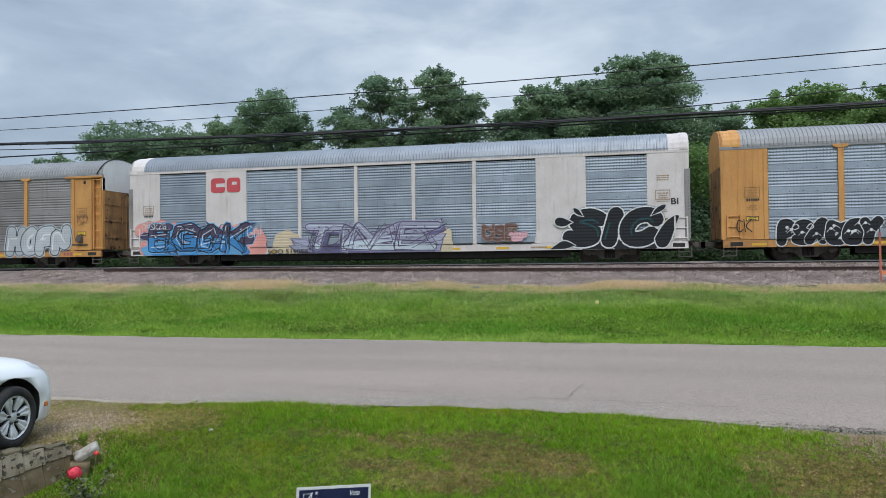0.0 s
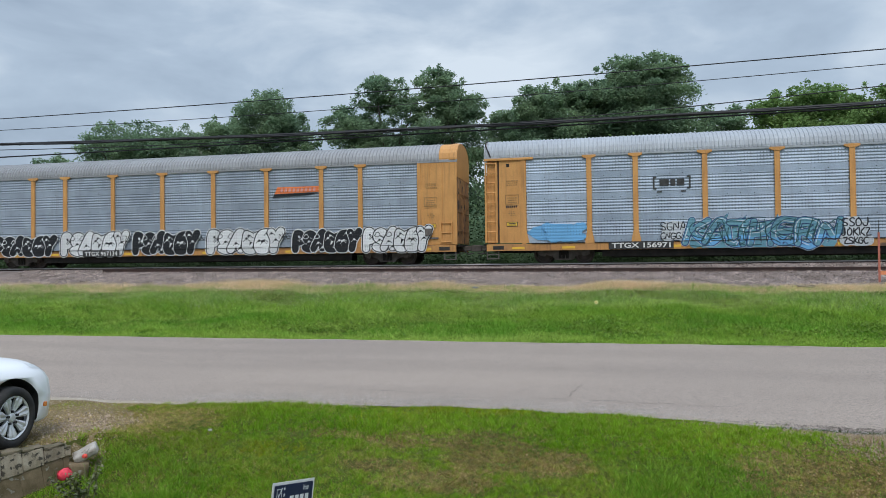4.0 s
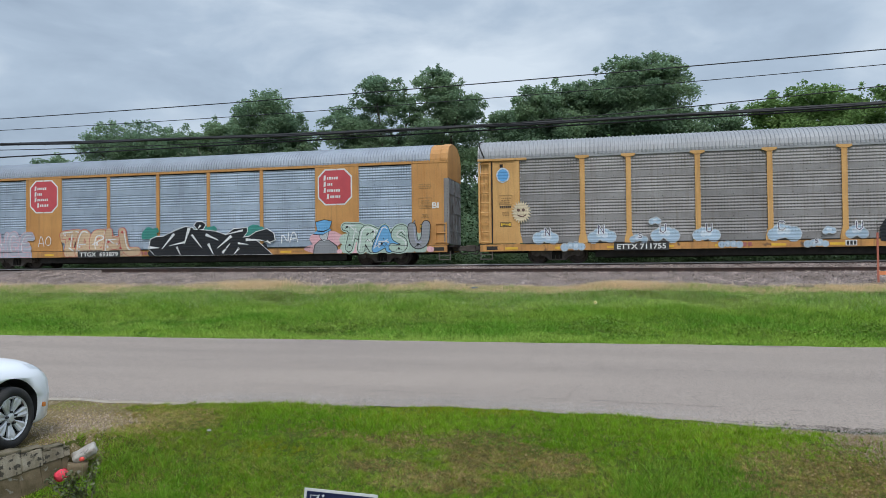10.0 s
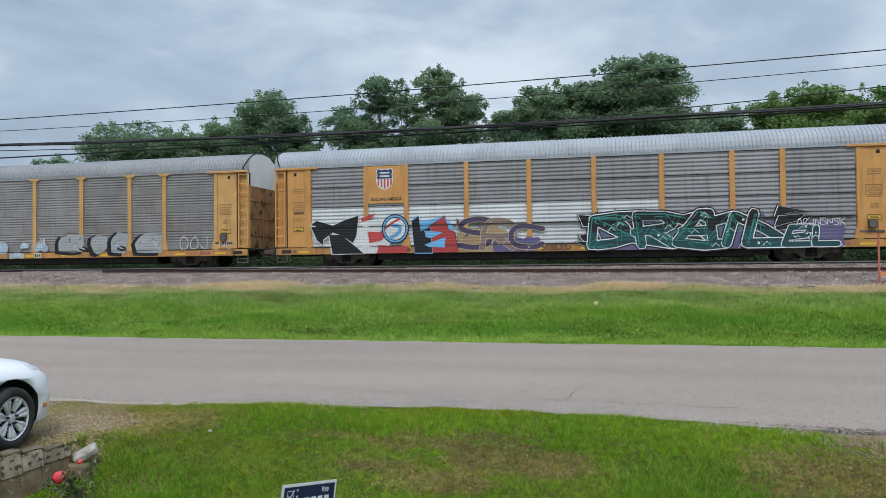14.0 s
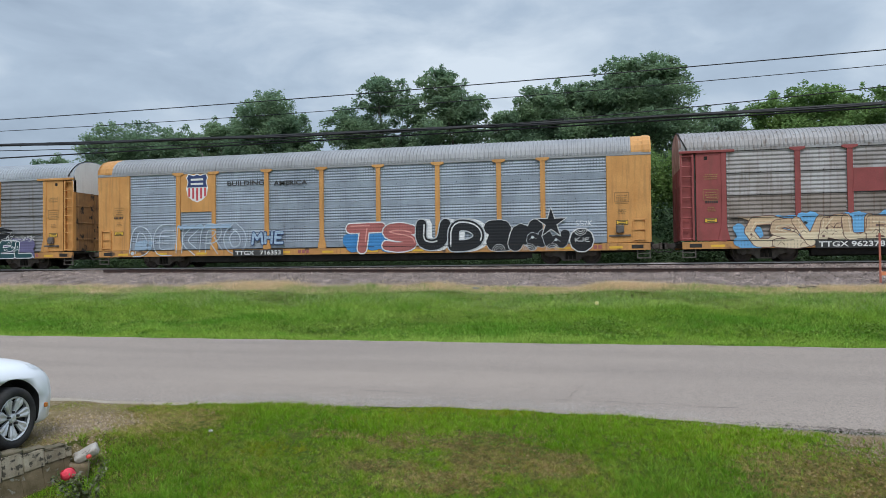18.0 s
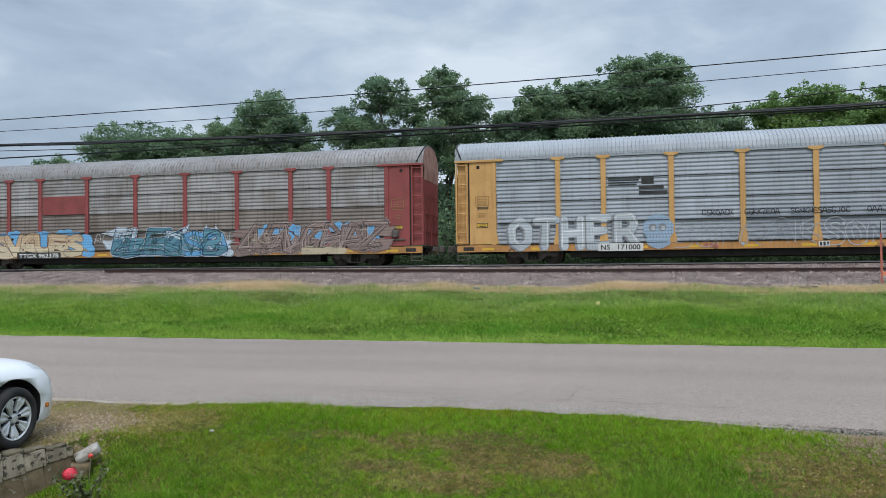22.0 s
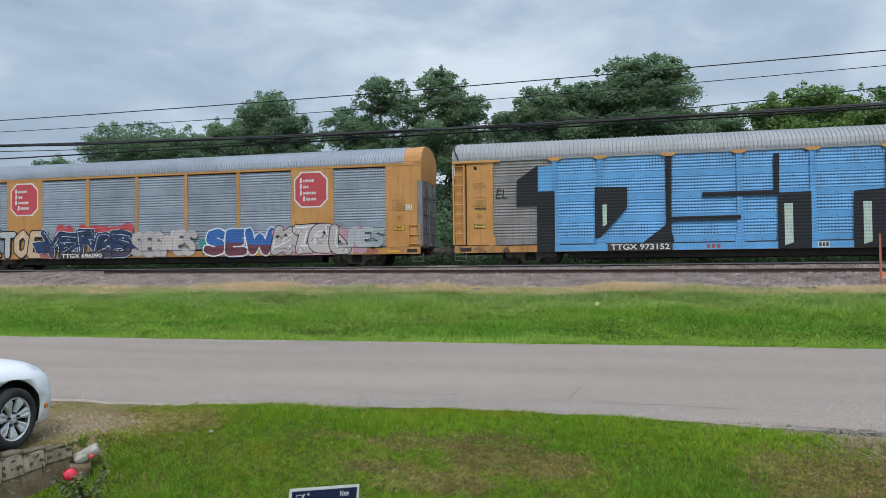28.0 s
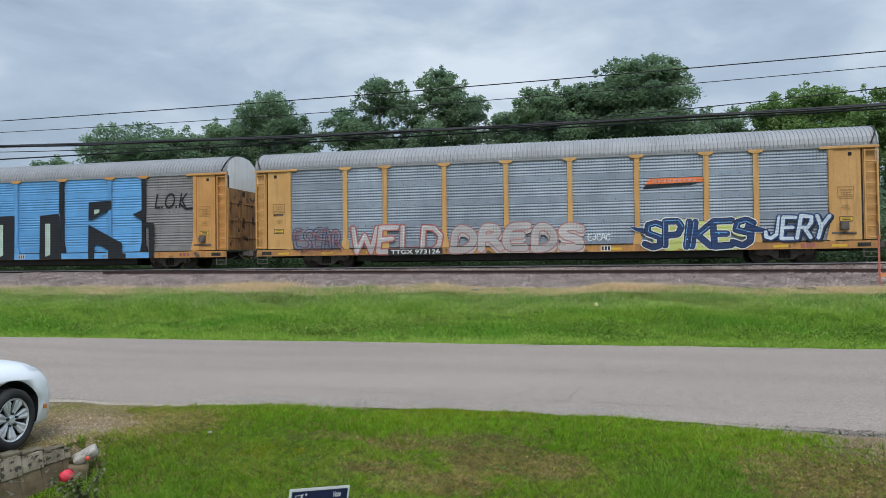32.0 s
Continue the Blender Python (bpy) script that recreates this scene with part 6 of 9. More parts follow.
def logo_shield(car, x, z, w, h):
    half = [(-.5, .36), (-.40, .5), (-.14, .44), (0, .5), (.14, .44), (.40, .5), (.5, .36), (.43, .2), (.5, -.02), (.42, -.30), (.2, -.44), (0, -.5), (-.2, -.44), (-.42, -.30), (-.5, -.02), (-.43, .2)]
    g = Geo().plate([(x + a * w, z + b * h) for a, b in half], S - .034, 0)
    g.plate([(x + a * w, z + b * h) for a, b in ((-.45, .34), (-.38, .46), (-.14, .40), (0, .46), (.14, .40), (.38, .46), (.45, .34), (.39, .2), (.45, .02), (-.45, .02), (-.39, .2))], S - .038, 1)
    for k in range(5):
        a = -.40 + k * .18
        low = -.44 + abs(a + .04) * .38
        g.plate([(x + a * w, z), (x + (a + .09) * w, z), (x + (a + .09) * w, z + low * h), (x + a * w, z + low * h)], S - .038, 2)
    for zz in (.28, .13):
        g.plate([(x - .28 * w, z + zz * h - .03 * h), (x + .28 * w, z + zz * h - .03 * h), (x + .28 * w, z + zz * h + .04 * h), (x - .28 * w, z + zz * h + .04 * h)], S - .042, 0)
    part("emblem", g, [EMBLEM_WHITE, EMBLEM_BLUE, EMBLEM_RED], car, "blue shield emblem with red and white stripes")


def number_board(car, word, x0, x1, z0, z1, board="black", ink=None):
    g = Geo()
    if board:
        g.plate([(x0 - .12, z0 - .05), (x1 + .12, z0 - .05), (x1 + .12, z1 + .05), (x0 - .12, z1 + .05)], FACE - .052, 0)
    set_word(g, word, x0, x1, z0, z1, FACE - .055, 1, 0.02)
    part("number_board", g, [STENCIL if board == "black" else STENCIL_W, ink or STENCIL_W], car, "white lettering on a black board" if board == "black" else "painted wagon number")


def small_print(car, s, seed):
    """Data panels, placards and stencils on the solid corner."""
    rs = random.Random(seed)
    g = Geo()
    y = S - .030
    cx = s * 12.25
    if rs.random() < .4:
        stencil_rows(g, cx - .3, cx + .3, 3.45, 3.72, 3, y, rs)
    g.plate([(cx - .28, 2.55), (cx + .28, 2.55), (cx + .28, 2.57), (cx - .28, 2.57)], y, 0)
    for a, b, c, d in ((-.30, .30, 2.62, 2.64), (-.30, .30, 3.02, 3.04), (-.30, -.28, 2.62, 3.04), (.28, .30, 2.62, 3.04)):
        g.plate([(cx + a, c), (cx + b, c), (cx + b, d), (cx + a, d)], y, 0)
    stencil_rows(g, cx - .25, cx + .25, 2.68, 2.98, 3, y, rs)
    stencil_rows(g, cx - .18, cx + .18, 2.12, 2.34, 3, y, rs)
    tagged(part("stencil", g, PRINT, car), kind="stuff")
    p = Geo().plate([(cx - .25, 1.64), (cx + .25, 1.64), (cx + .25, 1.84), (cx - .25, 1.84)], y, 1)
    p.plate([(cx - .225, 1.665), (cx + .225, 1.665), (cx + .225, 1.815), (cx - .225, 1.815)], y - .003, 0)
    for zz in (1.69, 1.755):
        p.plate([(cx - .15, zz), (cx + .15, zz), (cx + .15, zz + .03), (cx - .15, zz + .03)], y - .006, 1)
    part("placard", p, [PLACARD, STENCIL], car, "small yellow placard with black bars")


def autorack(spec):
    """One enclosed autorack wagon. The side towards the road carries the full detail."""
    kind, frame, sheet, roof, style = spec["kind"], spec["frame"], spec["sheet"], spec["roof"], spec["style"]
    lower = spec.get("lower", sheet)
    end_top, sill = spec.get("end_top", frame), spec.get("sill", frame)
    sill = SILL if sill in (YELLOW, GOLD, TAN) else sill
    car = thing("autorack_wagon", spec["label"], "freight wagon", pose(spec["c0"], 1.5, 0), "wagons of the train")
    half = 13.5 if kind != "K" else 13.35
    under(car)
    for x in (-10.05, 10.05):
        bogie(car, x)
    for s in (-1, 1):
        coupler(car, s)
        lower_gear(car, s)
        part("sill_slot", Geo().rbox(*sorted((s * 12.62, s * 13.12)), S - .0535, S + .02, .615, .79, .01), BLACK, car, "dark slot through the sill")
    # side sills with a lip
    for k, yy in enumerate((S - .05, -S - .07)):
        g = Geo().rbox(-half + .1, half - .1, yy, yy + .12, .56, .86, .012)
        g.box(-half + .1, half - .1, yy - .012, yy + .13, .56, .585)
        part("side_sill", g, sill, car)
    if spec.get("tabs", True):
        for k in range(12):
            part("reflector", shared(("reflector",), lambda: Geo().rbox(-.28, .28, S - .058, S - .04, .63, .73, .004), PLACARD), None, car, at=pose(-12 + k * 2.18, 0, 0))
    # posts and panels
    posts = (1.39, 4.19, 6.98, 8.91)
    zt = 4.60
    if kind in ("R", "B"):
        xs = sorted([-p for p in posts] + list(posts))
        pg = shared(("post", spec.get("cap", True)), lambda: post_geo(True, spec.get("cap", True)), [frame, frame])
        for i, x in enumerate(xs):
            me = pg
            if "post_mats" in spec and i in spec["post_mats"]:
                me = shared(("post", spec.get("cap", True)), lambda: post_geo(True, spec.get("cap", True)), [spec["post_mats"][i], frame])
            part("post", me, None, car, at=pose(x, 0, 0))
        edges = [-11.66] + xs + [11.66]
        for i, (a, b) in enumerate(zip(edges, edges[1:])):
            a, b = a + (.05 if i == 0 else .095), b - (.05 if i == 8 else .095)
            g = ribbed(a, b, .90, zt, style)
            up, low = sheet, lower if i not in spec.get("same", ()) else sheet
            if i in spec.get("alt", {}):
                up, low = spec["alt"][i]
            part("panel", shared(("panel", id(g)), lambda: g, [up, BLACK, low, BOLT]), None, car, at=pose((a + b) / 2, 0, 0))
    else:
        pg = shared(("post", "flush"), lambda: post_geo(False, False, .17), frame)
        for x in (-4.19, -1.38, 1.38, 4.19):
            part("post", pg, None, car, at=pose(x, 0, 0))
        for a, b in ((-11.62, -9.08), (-6.93, -4.28), (-4.1, -1.47), (-1.29, 1.29), (1.47, 4.1), (4.28, 6.93), (9.08, 11.62)):
            g = ribbed(a, b, .92, zt - .06, style)
            part("panel", shared(("panel", id(g)), lambda: g, [sheet, BLACK, lower, BOLT]), None, car, at=pose((a + b) / 2, 0, 0))
        for s in (-1, 1):
            a, b = sorted((s * 6.93, s * 9.08))
            q = Geo().rbox(a, b, S - .02, S + .08, .88, 4.64, .008)
            for x in ((a + b) / 2, a + .09, b - .09):
                q.box(x - .012, x + .012, S - .028, S - .015, .9, 4.6)
            part("solid_panel", q, frame, car, "plain painted steel panel")
            for x in (s * 9.0, s * 7.0):
                part("gusset", Geo().prism([(x - .07, 1.4), (x + .07, 1.4), (x + .15, .88), (x - .15, .88)], S - .05, S), frame, car)
    # top rail
    g = Geo().rbox(-half + .02, half - .02, S - .03, S + .06, zt, 4.73, .01)
    part("top_rail", g, spec.get("rail", frame if kind == "K" else roof), car)
    # far side
    far = Geo()
    for k in range(22):
        a = -11.7 + k * 1.064
        far.box(a, a + 1.04, -S - .04, -S + .0, .88, 4.7)
    part("far_wall", far, sheet, car)
    # corners: solid panel, ladder bay and end doors
    for s in (-1, 1):
        if kind == "R":
            a, b = sorted((s * 11.62, s * 12.82))
            g = Geo().rbox(a, b, S - .015, S + .08, .90, 4.58, .01)
            g.box(*sorted((s * 11.64, s * 11.82)), S - .05, S, .86, 4.6)
            g.prism([(s * 11.64, 1.5), (s * 11.84, 1.5), (s * 12.0, .9), (s * 11.5, .9)], S - .052, S - .01)
            part("corner_panel", g, frame, car)
            part("corner_rail", Geo().rbox(*sorted((s * 11.3, s * 13.48)), S - .09, S + .05, 4.56, 4.66, .01), frame, car)
            part("access_slot", Geo().rbox(*sorted((s * 12.35, s * 12.50)), S - .02, S + .02, 4.26, 4.42, .01), UNDER, car, "dark slot at the top of the corner panel")
            a, b = sorted((s * 12.9, s * 13.46))
            part("ladder_bay", Geo().box(a, b, S + .10, S + .16, .92, 4.55).box(a - .01, a + .03, S, S + .16, .92, 4.55).box(b - .03, b + .01, S, S + .16, .92, 4.55), frame, car)
            part("side_ladder", ladder_geo(a + .05, b - .05, .94, 4.5, S - .03), frame, car)
            gap = Geo().box(*sorted((s * 12.83, s * 12.89)), S + .03, S + .2, .92, 4.55)
            part("door_gap", gap, BLACK, car)
        else:
            a, b = sorted((s * 11.62, s * (half - .05)))
            g = Geo().rbox(a, b, S - .015, S + .08, .88, 4.64, .012)
            g.box(*sorted((s * 12.2, s * 12.215)), S - .03, S, .9, 4.6)
            g.box(*sorted((s * 12.78, s * 12.80)), S - .03, S, .9, 4.6)
            if kind == "B":
                g.box(*sorted((s * 11.64, s * 11.80)), S - .05, S, .88, 4.6)
            part("corner_panel", g, frame, car)
            a, b = sorted((s * 12.72, s * 13.22))
            part("grab_ladder", ladder_geo(a, b, .95, 1.9, S - .05), frame, car)
            if kind == "K":
                part("corner_guard", Geo().rbox(*sorted((s * 13.12, s * 13.36)), S - .03, S + .1, .95, 3.9, .01), SILVER_DULL, car, "bare metal corner guard")
        # end wall: two folding leaves and the arched cap
        e0, e1 = sorted((s * (half - .12), s * (half - .04)))
        for k in (-1, 1):
            a, b = sorted((k * .03, k * 1.46))
            door = Geo().rbox(e0, e1, a, b, .92, 3.95, .012)
            for zz in (1.5, 2.35, 3.2):
                door.rbox(e0 - .02, e1 + .02, a + .1, b - .1, zz, zz + .07, .008)
            for yy in (a + .3, b - .3):
                door.box(e0 - .015, e1 + .015, yy - .02, yy + .02, .95, 3.9)
            part("end_door", door, ZINC_END if kind == "K" else frame if frame is OXIDE else GRIMY_YELLOW, car, "grimy end door")
        g = arch_slab(*sorted((s * (half - .14), s * (half - .03))), 3.93)
        part("end_cap", g, end_top, car)
        part("end_platform", Geo().box(*sorted((s * 13.0, s * 13.55)), -1.35, 1.35, .80, .88), UNDER, car)
        if kind != "R":
            g = roof_geo(*sorted((s * (half - .85), s * (half - .02))), 0.9)
            part("roof_cap", g, frame if kind != "K" or spec.get("capped", True) else OFFWHITE, car, smooth=False)
        small_print(car, s, spec["seed"] + s)
    span = half - .02 if kind == "R" else half - .85
    part("roof", shared(("roof", span, kind), lambda: roof_geo(-span, span, 0.165 if kind != "K" else 0.135), roof), None, car)
    if kind == "R":
        for s in (-1, 1):
            g = Geo()
            for (ya, za), (yb, zb) in zip(ARCH[:8], ARCH[1:8]):
                x0 = s * (half - .05 - .5 * max(0, (5.3 - za)) * .9)
                x1 = s * (half - .05 - .5 * max(0, (5.3 - zb)) * .9)
                g.tube((x0, ya - .03, za + .03), (x1, yb - .03, zb + .035), .03, 6)
            part("roof_seal", g, BLACK, car, "black weather seal at the roof's end")
    # hand brake housing on one corner
    if kind == "K":
        return car
    b = Geo().rbox(12.0, 12.32, S - .16, S - .02, 1.3, 1.62, .02).tube((12.16, S - .2, 1.45), (12.16, S - .14, 1.45), .15, 14).rbox(11.7, 12.6, S - .07, S - .02, 1.14, 1.22, .01)
    part("hand_brake", b, CAST, car, "dark hand brake wheel and chain housing")
    return car


# ---- the train, wagon by wagon ----
SPEED = 9.508  # metres a second towards -x
CARS = {}
AZURE = hue("azure")
AZURE_SHEET = sheet_mat("blue_sprayed_sheet", HUES["azure"], tuple(c * 0.85 for c in HUES["azure"]), 0.75, 0.0, 0.5, 0.05)
RUST_END = mat("rust_stained_end", (0.46, 0.27, 0.22), (0.30, 0.155, 0.115), 0.85, 0, 2.2, 30, 0.15, streak=0.4)
CARS["car0"] = autorack(dict(kind="R", frame=YELLOW, sheet=SILVER_DULL, roof=ROOF_GREY, style="band", end_top=WHITE, seed=11, label="yellow autorack wagon with dull grey ribbed sides and white bubble graffiti", c0=-37.99))
CARS["cp"] = autorack(dict(kind="K", frame=OFFWHITE, sheet=SILVER, roof=ROOF_ZINC, style="band", capped=False, seed=12, label="off-white autorack wagon with blue grey ribbed panels and large graffiti", c0=-9.64))
CARS["bnsf"] = autorack(dict(kind="B", frame=YELLOW, sheet=SILVER, roof=ROOF_GREY, style="band", seed=13, label="yellow autorack wagon with a row of black and white graffiti", c0=18.37))
CARS["csx"] = autorack(dict(kind="R", frame=YELLOW, sheet=SILVER_BRIGHT, roof=ROOF_WHITE, style="band", end_top=WHITE, rail=ROOF_WHITE, seed=14, label="yellow autorack wagon with bright galvanised sides and a white roof", c0=46.56))
CARS["kcs1"] = autorack(dict(kind="K", frame=TAN, sheet=SILVER_BRIGHT, roof=ROOF_ZINC, style="band", seed=15, label="orange-yellow autorack wagon with two red octagonal emblems", c0=75.11))
CARS["ettx"] = autorack(dict(kind="R", frame=GOLD, sheet=SILVER_DULL, roof=ROOF_GREY, style="band", end_top=WHITE, seed=16, label="pale yellow autorack wagon with dull brownish grey sides", c0=103.27))
CARS["upw"] = autorack(dict(kind="R", frame=YELLOW, sheet=GREY_SHEET, lower=SHEET_WHITE, same=(6, 7, 8), roof=ROOF_WHITE, style="gap", cap=False, end_top=WHITE, rail=ROOF_WHITE, seed=17, label="yellow autorack wagon with white lower sheets and bold graffiti", c0=131.56))
CARS["up"] = autorack(dict(kind="B", frame=YELLOW, sheet=SILVER, roof=ROOF_GREY, style="band", seed=18, label="yellow autorack wagon with a blue shield emblem and slogan", c0=159.92))
CARS["red"] = autorack(dict(kind="R", frame=OXIDE, sheet=SILVER_RUSTY, lower=SILVER_BROWN, roof=ROOF_RUSTY, style="gap", sill=YELLOW, end_top=RUST_END, seed=19, label="faded red autorack wagon with rust-stained sheets and roof", c0=188.00))
CARS["ns"] = autorack(dict(kind="R", frame=GOLD, sheet=SILVER_PLAIN, roof=ROOF_WHITE, style="gap", end_top=WHITE, rail=ROOF_WHITE, seed=20, label="pale yellow autorack wagon with plain grey sides and white roof", c0=216.42))
CARS["kcs2"] = autorack(dict(kind="K", frame=TAN, sheet=SILVER, roof=ROOF_ZINC, style="band", seed=21, label="orange-yellow autorack wagon with red emblems and a full row of graffiti", c0=244.74))
CARS["dstr"] = autorack(dict(kind="R", frame=YELLOW, sheet=SILVER_DULL, roof=ROOF_GREY, style="band", end_top=WHITE, tabs=False, post_mats={0: AZURE, 1: AZURE, 3: AZURE, 4: AZURE, 6: AZURE, 2: hue("black"), 5: hue("black"), 7: hue("black")}, alt={k: (AZURE_SHEET, AZURE_SHEET) for k in range(1, 8)}, seed=22, label="yellow autorack wagon painted with giant blue and black letters", c0=272.97))
CARS["weld"] = autorack(dict(kind="R", frame=GOLD, sheet=SILVER, roof=ROOF_GREY, style="band", end_top=WHITE, seed=23, label="pale yellow autorack wagon with white and red outlined graffiti", c0=301.39))
CARS["tail"] = autorack(dict(kind="R", frame=YELLOW, sheet=SILVER_DULL, roof=ROOF_GREY, style="band", end_top=WHITE, seed=24, label="yellow autorack wagon following at the end of the view", c0=329.74))


def plain_rects(car, name, rects, material, label="", y=None):
    """Flat painted areas, each (x0, x1, z0, z1)."""
    g = Geo()
    for k, (a, b, c, d) in enumerate(rects):
        g.plate([(a, c), (b, c), (b, d), (a, d)], (S - .034 if y is None else y) - k * .0004)
    return part(name, g, material, car, label)


def finish_wagons():
    c = CARS
    g = Geo()
    for a, b in ((-8.8, -8.05), (-7.95, -7.24)):
        g.prism([(a, 3.66), (a + .12, 3.58), (b - .1, 3.58), (b, 3.66), (b, 4.18), (b - .1, 4.28), (a + .12, 4.28), (a, 4.18)], S - .036, S - .01)
    part("emblem", g, EMBLEM_RED, c["cp"], "red block emblem")
    plain_rects(c["cp"], "emblem_slot", [(-8.52, -8.05, 3.84, 4.02), (-7.68, -7.42, 3.94, 4.08)], OFFWHITE, "", S - .04)
    number_board(c["cp"], "SOO 519059", -5.78, -3.73, .56, .78, None, STENCIL)
    g = Geo()
    set_word(g, "BI", 12.58, 12.88, 2.42, 2.68, S - .034)
    part("stencil_mark", g, STENCIL, c["cp"])
    number_board(c["bnsf"], "TTGX 967134", -5.77, -3.88, .60, .82)
    number_board(c["csx"], "TTGX 156971", -8.0, -5.6, .62, .84)
    number_board(c["kcs1"], "TTGX  693879", -5.78, -3.57, .58, .80)
    number_board(c["ettx"], "ETTX 711755", -7.5, -5.5, .58, .80)
    number_board(c["up"], "TTGX   716353", -5.8, -3.44, .58, .78)
    number_board(c["red"], "TTGX 962378", -8.2, -5.8, .58, .80)
    number_board(c["ns"], "NS   171000", -7.12, -5.49, .58, .80, "white", STENCIL)
    number_board(c["kcs2"], "TTGX 696090", -5.66, -3.3, .58, .80)
    number_board(c["dstr"], "TTGX 973152", -6.58, -4.18, .60, .84)
    number_board(c["weld"], "TTGX 973126", -6.7, -4.4, .58, .78)
    for k, x, z in (("kcs1", -7.98, 3.7), ("kcs1", 7.92, 3.67), ("kcs2", -8.0, 3.65), ("kcs2", 7.95, 3.65)):
        logo_octagon(c[k], x, z)
    for k in ("kcs1", "kcs2"):
        g = Geo()
        set_word(g, "BI", 12.58, 12.88, 2.55, 2.82, S - .034)
        part("stencil_mark", g, STENCIL_W, c[k])
    # solid plates behind the shields
    part("plate", Geo().rbox(-8.82, -7.08, S - .03, S + .02, 2.86, 4.58, .008), YELLOW, c["upw"], "yellow plate that carries an emblem")
    logo_shield(c["upw"], -8.0, 3.98, .84, 1.0)
    g = Geo()
    set_word(g, "BUILDING AMERICA", -8.66, -7.2, 2.98, 3.13, S - .036)
    part("slogan", g, STENCIL, c["upw"])
    part("plate", Geo().rbox(-8.80, -7.10, S - .03, S + .02, 2.72, 4.58, .008), YELLOW, c["up"], "yellow plate that carries an emblem")
    logo_shield(c["up"], -7.88, 3.90, 1.2, 1.42)
    g = Geo()
    set_word(g, "BUILDING", -6.25, -4.32, 3.93, 4.16, S - .03)
    set_word(g, "AMERICA", -3.83, -2.12, 3.87, 4.10, S - .03)
    part("slogan", g, STENCIL, c["up"])
    part("plate", Geo().rbox(-6.86, -4.32, S - .02, S + .02, 2.78, 3.72, .006), OXIDE, c["red"], "plain red plate")
    # lettered emblems of other roads, as plain shapes
    plain_rects(c["csx"], "emblem", [(-6.27, -6.2, 3.08, 3.62), (-4.82, -4.75, 3.08, 3.62), (-6.27, -6.12, 3.55, 3.62), (-6.27, -6.12, 3.08, 3.15), (-4.9, -4.75, 3.55, 3.62), (-4.9, -4.75, 3.08, 3.15), (-6.0, -5.62, 3.22, 3.50), (-5.56, -5.36, 3.22, 3.50), (-5.3, -5.0, 3.22, 3.50), (-6.1, -5.9, 2.94, 3.0), (-5.15, -4.95, 2.94, 3.0)], STENCIL, "dark bracketed emblem", S - .012)
    plain_rects(c["ns"], "emblem", [(-6.77, -5.45, 3.62, 3.67), (-6.77, -5.5, 3.52, 3.57), (-6.77, -5.55, 3.42, 3.47), (-6.77, -5.6, 3.32, 3.37), (-5.4, -4.9, 3.36, 3.66), (-5.5, -4.5, 3.14, 3.28), (-5.5, -4.35, 2.92, 3.06)], STENCIL, "dark emblem with speed lines", S - .01)
    rs = random.Random(4)
    g = Geo()
    blob(g, -12.35, 3.92, .30, .33, S - .034, 0, rs, 24, .03)
    blob(g, -12.35, 3.92, .24, .27, S - .038, 1, rs, 24, .03)
    part("emblem", g, [hue("pale"), hue("azure")], c["ettx"], "round pale blue emblem")
    g = Geo()
    fan(g, [(-11.56 + (.46 if k % 2 else .32) * math.cos(k * math.tau / 44), 2.27 + (.52 if k % 2 else .36) * math.sin(k * math.tau / 44)) for k in range(44)], FACE, 0)
    for dx in (-.12, .1):
        dab(g, (-11.56 + dx, 2.36), .07, FACE - .001, 1)
    stroke(g, [(-11.7, 2.12), (-11.5, 2.06), (-11.36, 2.14)], .05, FACE - .001, 1)
    part("sprayed_sunburst", g, [hue("cream"), hue("brown")], c["ettx"], "cream sprayed sunburst")
    # torn orange stickers
    for k, x0, x1, z0, z1 in (("bnsf", 4.5, 6.95, 3.42, 3.74), ("weld", 4.45, 6.85, 3.38, 3.62)):
        g = Geo().plate([(x0 + .1, z0), (x1, z0 + .05), (x1, z1), (x0 + .25, z1)], S - .012, 0)
        g.plate([(x0, z0 - .18), (x1 - .5, z0 - .08), (x1 - .1, z0 + .02), (x0 + .1, z0 - .01)], S - .016, 1)
        for j in range(9):
            a = x0 + .4 + j * (x1 - x0 - .6) / 9
            g.plate([(a, z0 + .08), (a + .13, z0 + .08), (a + .16, z1 - .06), (a + .03, z1 - .06)], S - .020, 2)
        part("sticker", g, [hue("orange"), hue("black"), hue("coral")], c[k], "weathered orange sticker band with a black edge")
    # a light blue patch of paint and a few drips
    g = Geo()
    blob(g, -10.4, 1.35, 1.2, .38, S - .008, 0, rs, 20, .12)
    part("paint_patch", g, hue("sky"), c["csx"], "light blue sprayed patch")
    # a sprayed hat over grey and pink shapes
    g = Geo()
    blob(g, 7.55, 1.25, .80, .42, FACE - .0005, 3, rs, 18, .15)
    blob(g, 6.95, .80, .55, .22, FACE - .0010, 3, rs, 14, .12)
    for grow, slot in ((.03, 4), (0, 1)):
        g.plate([(6.85 - grow, .57), (6.92 - grow, .95 + grow), (7.18, 1.18 + grow), (7.62, 1.18 + grow), (7.98 + grow, .92 + grow), (8.12 + grow, .57)], FACE - .0018 - .0006 * (slot == 1), slot)
    for grow, slot in ((.025, 4), (0, 2)):
        g.plate([(7.15 - grow, 1.60), (7.20 - grow, 1.30), (7.38, 1.12 - grow), (7.52 + grow, 1.22), (7.62 + grow, 1.60)], FACE - .0032 - .0006 * (slot == 2), slot)
